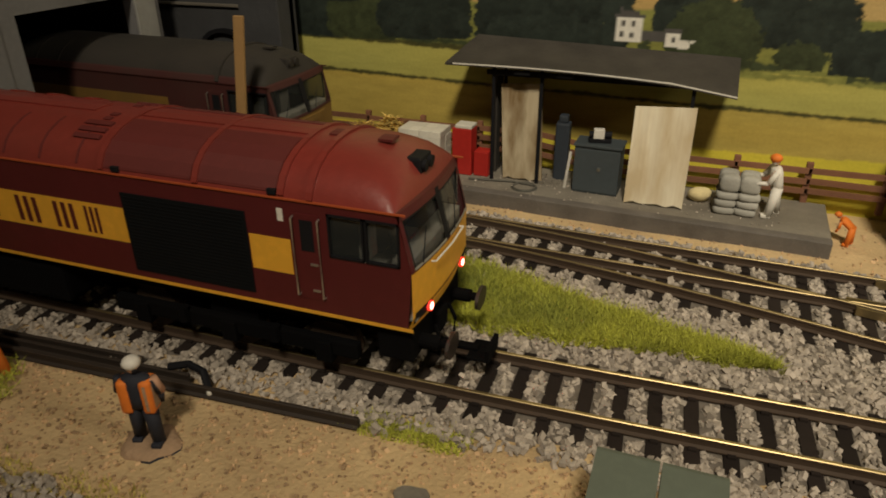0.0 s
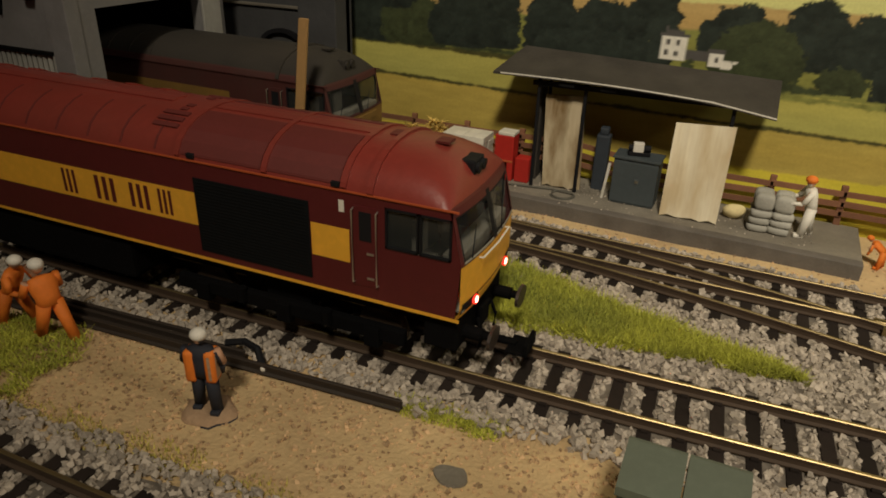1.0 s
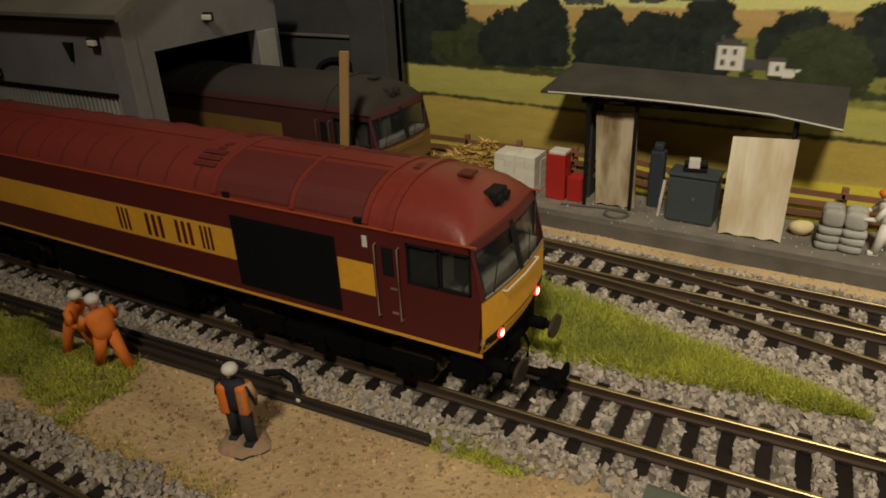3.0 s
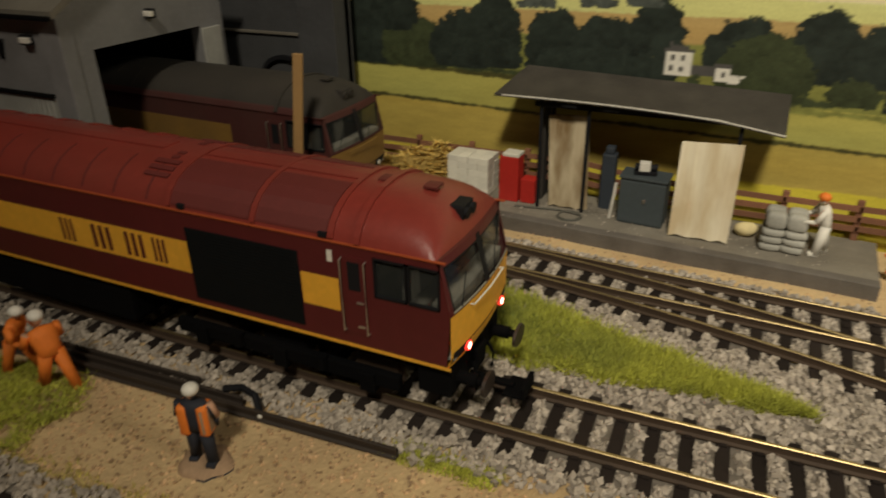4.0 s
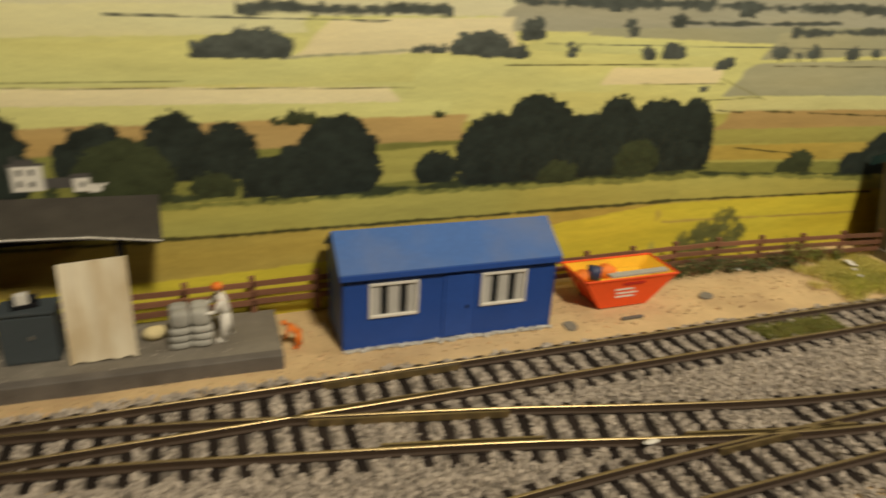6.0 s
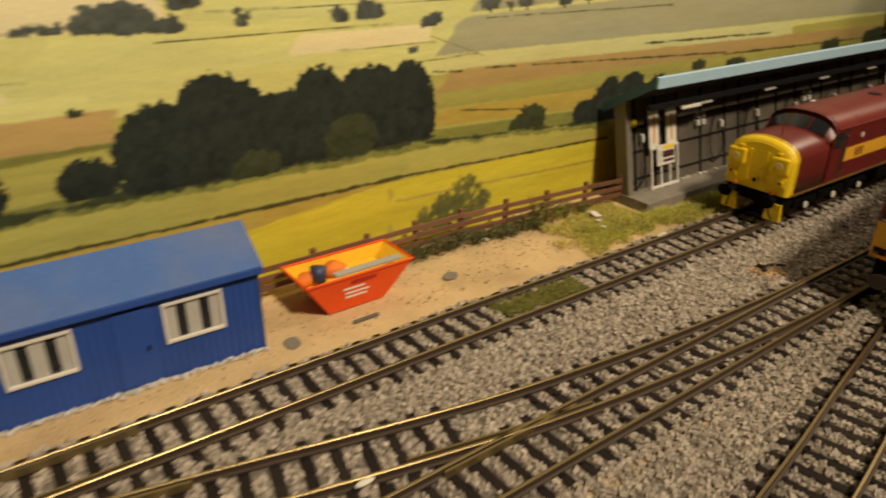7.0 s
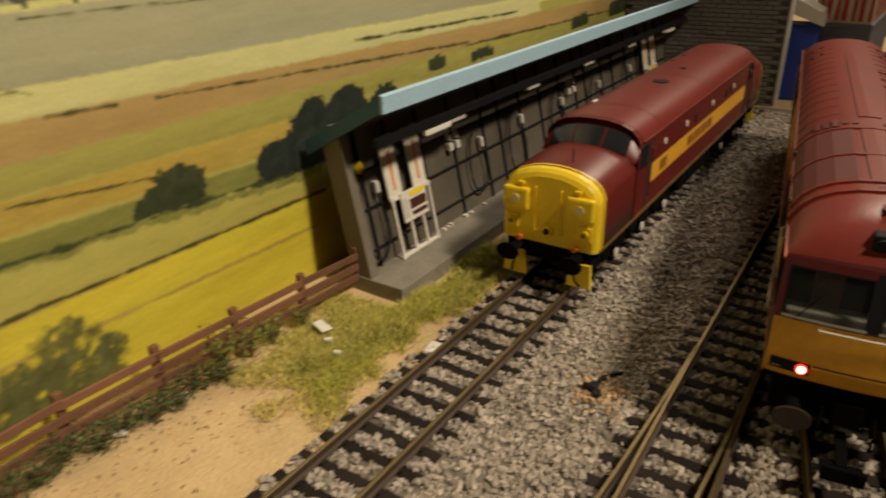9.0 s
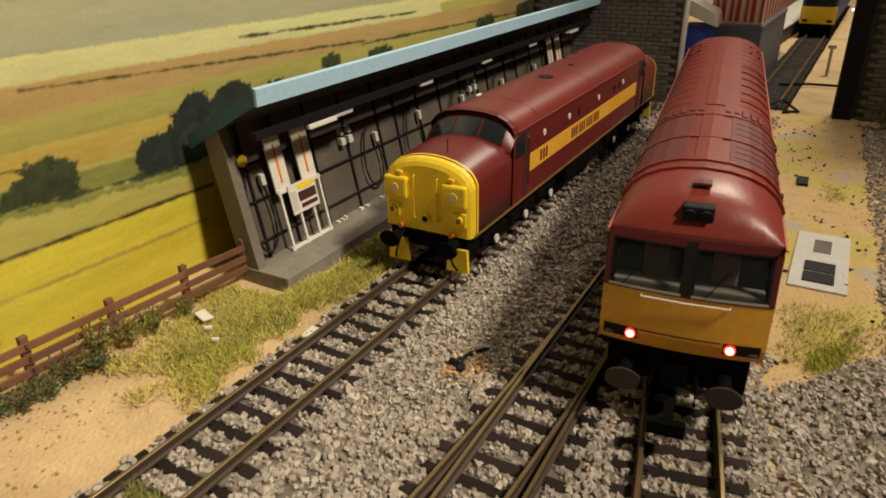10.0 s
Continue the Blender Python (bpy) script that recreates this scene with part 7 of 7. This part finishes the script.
ball(bm, (18.1, 16.45, 0.3), 0.22, 1.4, 0.5, 0.3)
tagged(part("bright_foil", bm, WHITE), "bright scrap of foil by the rail", "scrap")
for x, y, s in ((37.5, 25.5, 0.32), (38.5, 22.05, 0.3), (37.0, 24.9, 0.13), (36.6, 24.2, 0.10), (33.0, 26.7, 0.2), (31.2, 26.9, 0.18), (0.3, 17.3, 0.12)):
    if s:
        bm = B()
        box(bm, -s, s, -s * 0.5, s * 0.5, 0, 0.1, 0.03)
        for v in bm.verts:
            v.co += Vector((noise.noise(v.co * 3 + Vector((x, y, 0))), noise.noise(v.co * 3 + Vector((y, x, 1))), 0)) * s * 0.5
        o = part("white_scrap", bm, WHITE)
        o.matrix_world = pose(x * CM, y * CM, (0.2 if 36 < x < 38 else 0) * CM, 0, 0, random.uniform(0, 180))
        tagged(o, "small white scrap lying on the ground", "scrap", "white scraps")
bm = B()
bmesh.ops.create_cone(bm, cap_ends=True, segments=16, radius1=0.42, radius2=0.4, depth=0.06, matrix=Matrix.Translation((0, 0, 0)) @ Matrix.Diagonal((1, 0.7, 1, 1)))
for v in bm.verts:
    v.co *= 1 + 0.3 * noise.noise(v.co * 3.1)
o = part("grey_blob", bm, CONCRETE)
o.matrix_world = pose(-1.25 * CM, 10.2 * CM, -0.04 * CM)
tagged(o, "dried grey glue spot on the ground", "glue spot", "glue spots")
for x, y in GLUE:
    copy_thing(o, pose(x * CM, y * CM, -0.04 * CM, 0, 0, 40 * x))


# ---- plants ----
def grass(name, spots, material, label, hmin=0.15, hmax=0.42, lean=0.6, thick=1.0, lift=0.0):
    rng = np.random.RandomState(len(spots))
    n = len(spots)
    p = np.array(spots, float) + np.array((0, 0, lift))
    a = rng.rand(n) * 2 * math.pi
    h = hmin + (hmax - hmin) * rng.rand(n)
    w = (0.014 + 0.016 * rng.rand(n)) * thick
    d = np.stack([np.cos(a), np.sin(a), 0 * a], 1)
    t = rng.rand(n) * 2 * math.pi
    l = np.stack([np.cos(t), np.sin(t), 0 * t], 1) * (h * lean * rng.rand(n))[:, None]
    v = np.stack([p - d * w[:, None], p + d * w[:, None], p + l + np.stack([0 * h, 0 * h, h], 1)], 1)
    me = bpy.data.meshes.new(name)
    me.from_pydata((v.reshape(-1, 3) * CM).tolist(), [], np.arange(3 * n).reshape(-1, 3).tolist())
    me.materials.append(material)
    return tagged(new(name, me), label, "grass", kind="stuff")


def grass_bed(spots, label, material=GRASSBASE):
    """A thin mossy mat under a grass patch."""
    tally = collections.Counter((round(x / 0.3), round(y / 0.3)) for x, y, _ in spots)
    many = max(tally.values())
    cells = {k for k, v in tally.items() if v > 0.3 * many}
    bm = B()
    vs = {}
    for i, j in cells:
        q = []
        for a, b in ((0, 0), (1, 0), (1, 1), (0, 1)):
            k = (i + a, j + b)
            if k not in vs:
                inner = all((k[0] + c, k[1] + d) in cells for c in (-1, 0) for d in (-1, 0))
                x, y = (k[0] - 0.5) * 0.3, (k[1] - 0.5) * 0.3
                vs[k] = bm.verts.new((x + 0.1 * fbm(x, y, 2), y + 0.1 * fbm(y, x, 2), (0.075 + 0.06 * fbm(x, y, 1.5)) if inner else -0.16))
            q.append(vs[k])
        bm.faces.new(q)
    return tagged(part("grass_bed", bm, material, smooth=True), label, "grass", kind="stuff")


def scatter(n, x0, x1, lo, hi, edge=0.8):
    """Spots inside a patch that thins out towards an uneven edge."""
    out = []
    while len(out) < n:
        x = rs.uniform(x0, x1)
        a, b = lo(x), hi(x)
        y = rs.uniform(a, b)
        m = min(y - a, b - y, (x - x0) * 0.6, (x1 - x) * 0.6)
        w = min(edge, 0.45 * (b - a))
        if rs.random() < (m / w) * 1.2 - 0.25 + 0.75 * fbm(x, y, 0.8):
            out.append((x, y, -0.12))
    return out


gp = scatter(52000, -9, 6.2, lambda x: 15.9 + 0.1 * max(0, x + 4), lambda x: 20.6 if x < -4 else 20.6 - 0.31 * (x + 4), 0.5)
grass_bed(gp, "mossy green ground mat between the tracks")
grass("grass_patch", gp, GRASS, "bright green static grass between the tracks", 0.15, 0.4, 1.4, lift=0.1)
grass("grass_patch", scatter(2200, -4.0, -0.4, K(11.45), K(12.5)), GRASS, "tuft of green static grass by the spare rails", 0.08, 0.22, 1.4)
grass("grass_patch", scatter(5000, -8.5, 0.5, lambda x: 17.3, lambda x: 19.4 - 0.2 * max(0, x + 4)), DARKGRASS, "darker green grass clumps between the tracks", 0.25, 0.5, 1.5)
gp = scatter(24000, -24, -11.6, lambda x: 8.0, lambda x: 11.3, 1.4)
grass_bed(gp, "mossy ground mat near the stooping figures", MOSSBED)
grass("grass_patch", gp, GRASS, "green grass strip near the stooping figures", 0.08, 0.2, 1.8, lift=0.15)
grass("grass_patch", scatter(2200, -14, 3, K(7.4), K(8.6)), DRYGRASS, "thin dry grass along the foreground track", 0.08, 0.22)
gp = scatter(15000, 33.4, 46, lambda x: FAR(x) + 1.45, lambda x: 27.2 if x < 39.8 else 24.6, 1.7)
grass_bed(gp, "mossy ground mat by the fuelling shed", MOSSBED)
grass("grass_patch", gp, DRYGRASS, "dry yellow-green grass by the fuelling shed", 0.1, 0.3, 1.8, lift=0.1)
grass("grass_patch", scatter(6000, 34.5, 47, lambda x: FAR(x) + 1.7, lambda x: 25.4 if x < 39.8 else 24.5, 1.5), GRASS, "green grass by the fuelling shed", 0.1, 0.32, 1.6, lift=0.1)
gp = scatter(8000, 26.9, 31.6, lambda x: FAR(x) - 0.72, lambda x: FAR(x) + 0.72, 0.35)
grass_bed(gp, "olive moss mat grown over the sleepers", OLIVEBED)
for m_, n_ in ((OLIVEGRASS, 0), (DARKGRASS, 1), (OLIVEGRASS, 2)):
    grass("grass_patch", gp[n_::3], m_, "olive grass grown up between the rails", 0.06, 0.22, 1.8, lift=0.12)
bm = B()
band(bm, lambda x: 6.0 + max(0.0, 47.3 - x) * 0.62, lambda x: NEAR(x) - 1.5, 41.5, 74.5, z=-0.02, rag=0.5, rows=10)
tagged(part("dry_turf", bm, DRYBASE, smooth=True), "thin straw-coloured turf with bare patches", "turf", kind="structure")
grass("grass_patch", scatter(14000, 42, 73, K(6.0), lambda x: NEAR(x) - 1.7), DRYGRASS, "thin straw-coloured grass on the sandy ground", 0.05, 0.16, 1.5)
litter = [(rs.uniform(42.5, 73.5), rs.uniform(5.2, 11.8)) for _ in range(1500)]
litter = [(x, y, -0.02 + rs.uniform(0, 0.03)) for x, y in litter if 6.2 + max(0.0, 47.3 - x) * 0.62 < y < NEAR(x) - 1.9 and fbm(x, y, 0.5) > -0.1]
pebbles("dark_litter", litter[:90], 0.12, RAILSIDE, "dark crumbs littered over the straw ground", "litter", 0.5)
pebbles("pale_litter", litter[420:560], 0.09, CARD, "pale crumbs littered over the straw ground", "litter", 0.5)
grass("grass_patch", scatter(2600, 42.3, 47.5, K(6.8), K(9.4)), GRASS, "green tuft by the grey plate", 0.1, 0.32, 1.6)
grass("grass_patch", scatter(500, 57.5, 60.5, K(7.1), K(8.3)), GRASS, "small green tuft on the straw ground", 0.1, 0.28, 1.5)
bm = B()
ball(bm, (0, 0, 0), 1.0, 1.9, 0.75, 0.95, 24, 12)
for v in bm.verts:
    v.co += v.co.normalized() * 0.12 * noise.noise(v.co * 2.5)
o = part("moss_mound", bm, MOSS, smooth=True)
o.matrix_world = pose(-9.45 * CM, 26.95 * CM, 0.1 * CM)
tagged(o, "pale mossy mound at the platform end beside the blocks", "moss")


def bush(x, y, z, r, h, n, label, material=LEAF, name="bush"):
    b = thing(name, x, y, z, random.uniform(0, 360), label, "bush", "trackside bushes")
    bm = B()
    ends = []
    for i in range(9):
        a = i * 0.7
        e = Vector((r * 0.8 * math.cos(a) * random.uniform(0.3, 1), r * 0.5 * math.sin(a), h * random.uniform(0.55, 1.0)))
        tube(bm, [(0, 0, 0), e * 0.5 + Vector((0.05, 0, 0.1)), e], 0.025, 4)
        ends.append(e)
    part("stem", bm, FENCEWOOD, b)
    bm = B()
    for i in range(n):
        e = random.choice(ends) * random.uniform(0.35, 1.05) + Vector([random.gauss(0, r * 0.17) for _ in range(3)])
        e.z = max(0.02, e.z)
        q = Euler([random.uniform(0, 6.3) for _ in range(3)]).to_matrix()
        s = random.uniform(0.035, 0.085)
        bm.faces.new([bm.verts.new(e + q @ Vector(p) * s) for p in ((-1, 0, 0), (0, -0.5, 0.15), (1, 0, 0), (0, 0.5, 0.15))])
    part("foliage", bm, material, b)
    return b


for i in range(15):
    x = 24.2 + 0.72 * i
    bush(x, fence_y(x) - 0.55 + random.uniform(-0.15, 0.15), -0.1, 0.75, random.uniform(0.5, 0.8), 330, "low dark green weeds along the fence foot")
for x, y, r, h in ((34.6, 26.9, 0.8, 1.4), (35.5, 26.6, 0.9, 1.2), (36.4, 26.6, 0.7, 1.1), (37.6, 26.5, 0.5, 0.7)):
    bush(x, y, -0.1, r, h, 300, "leafy light green weeds climbing the fence", LEAFLIGHT)
bush(72.5, 5.0, -0.1, 2.0, 1.6, 700, "mossy green bush by the brick wall")

sp = []
for i in range(3200):
    a, r = rs.uniform(0, 6.3), math.sqrt(rs.random())
    x, y = -10.2 + 2.6 * r * math.cos(a), 27.5 + 0.7 * r * math.sin(a)
    hump = 0.75 + 0.5 * fbm(x, 3.0, 0.55)
    sp.append((x, y, 0.7 + max(0.0, 2.2 * hump * (1 - r * r) * (0.55 + 0.45 * rs.random()))))
grass("straw_heap", sp, STRAW, "heap of yellow straw beside the platform", 0.08, 0.24, 4.0, 3.4)
bm = B()
ball(bm, (-10.2, 27.5, 0.4), 1.0, 2.4, 0.65, 1.7, 28, 16)
for v in bm.verts:
    v.co.z += 0.5 * fbm(v.co.x, 3.0, 0.55) * max(0.0, v.co.z - 0.6) + 0.08 * noise.noise(v.co * 3)
tagged(part("straw_mound", bm, STRAWBASE, smooth=True), "yellow straw mound beside the platform", "straw heap")
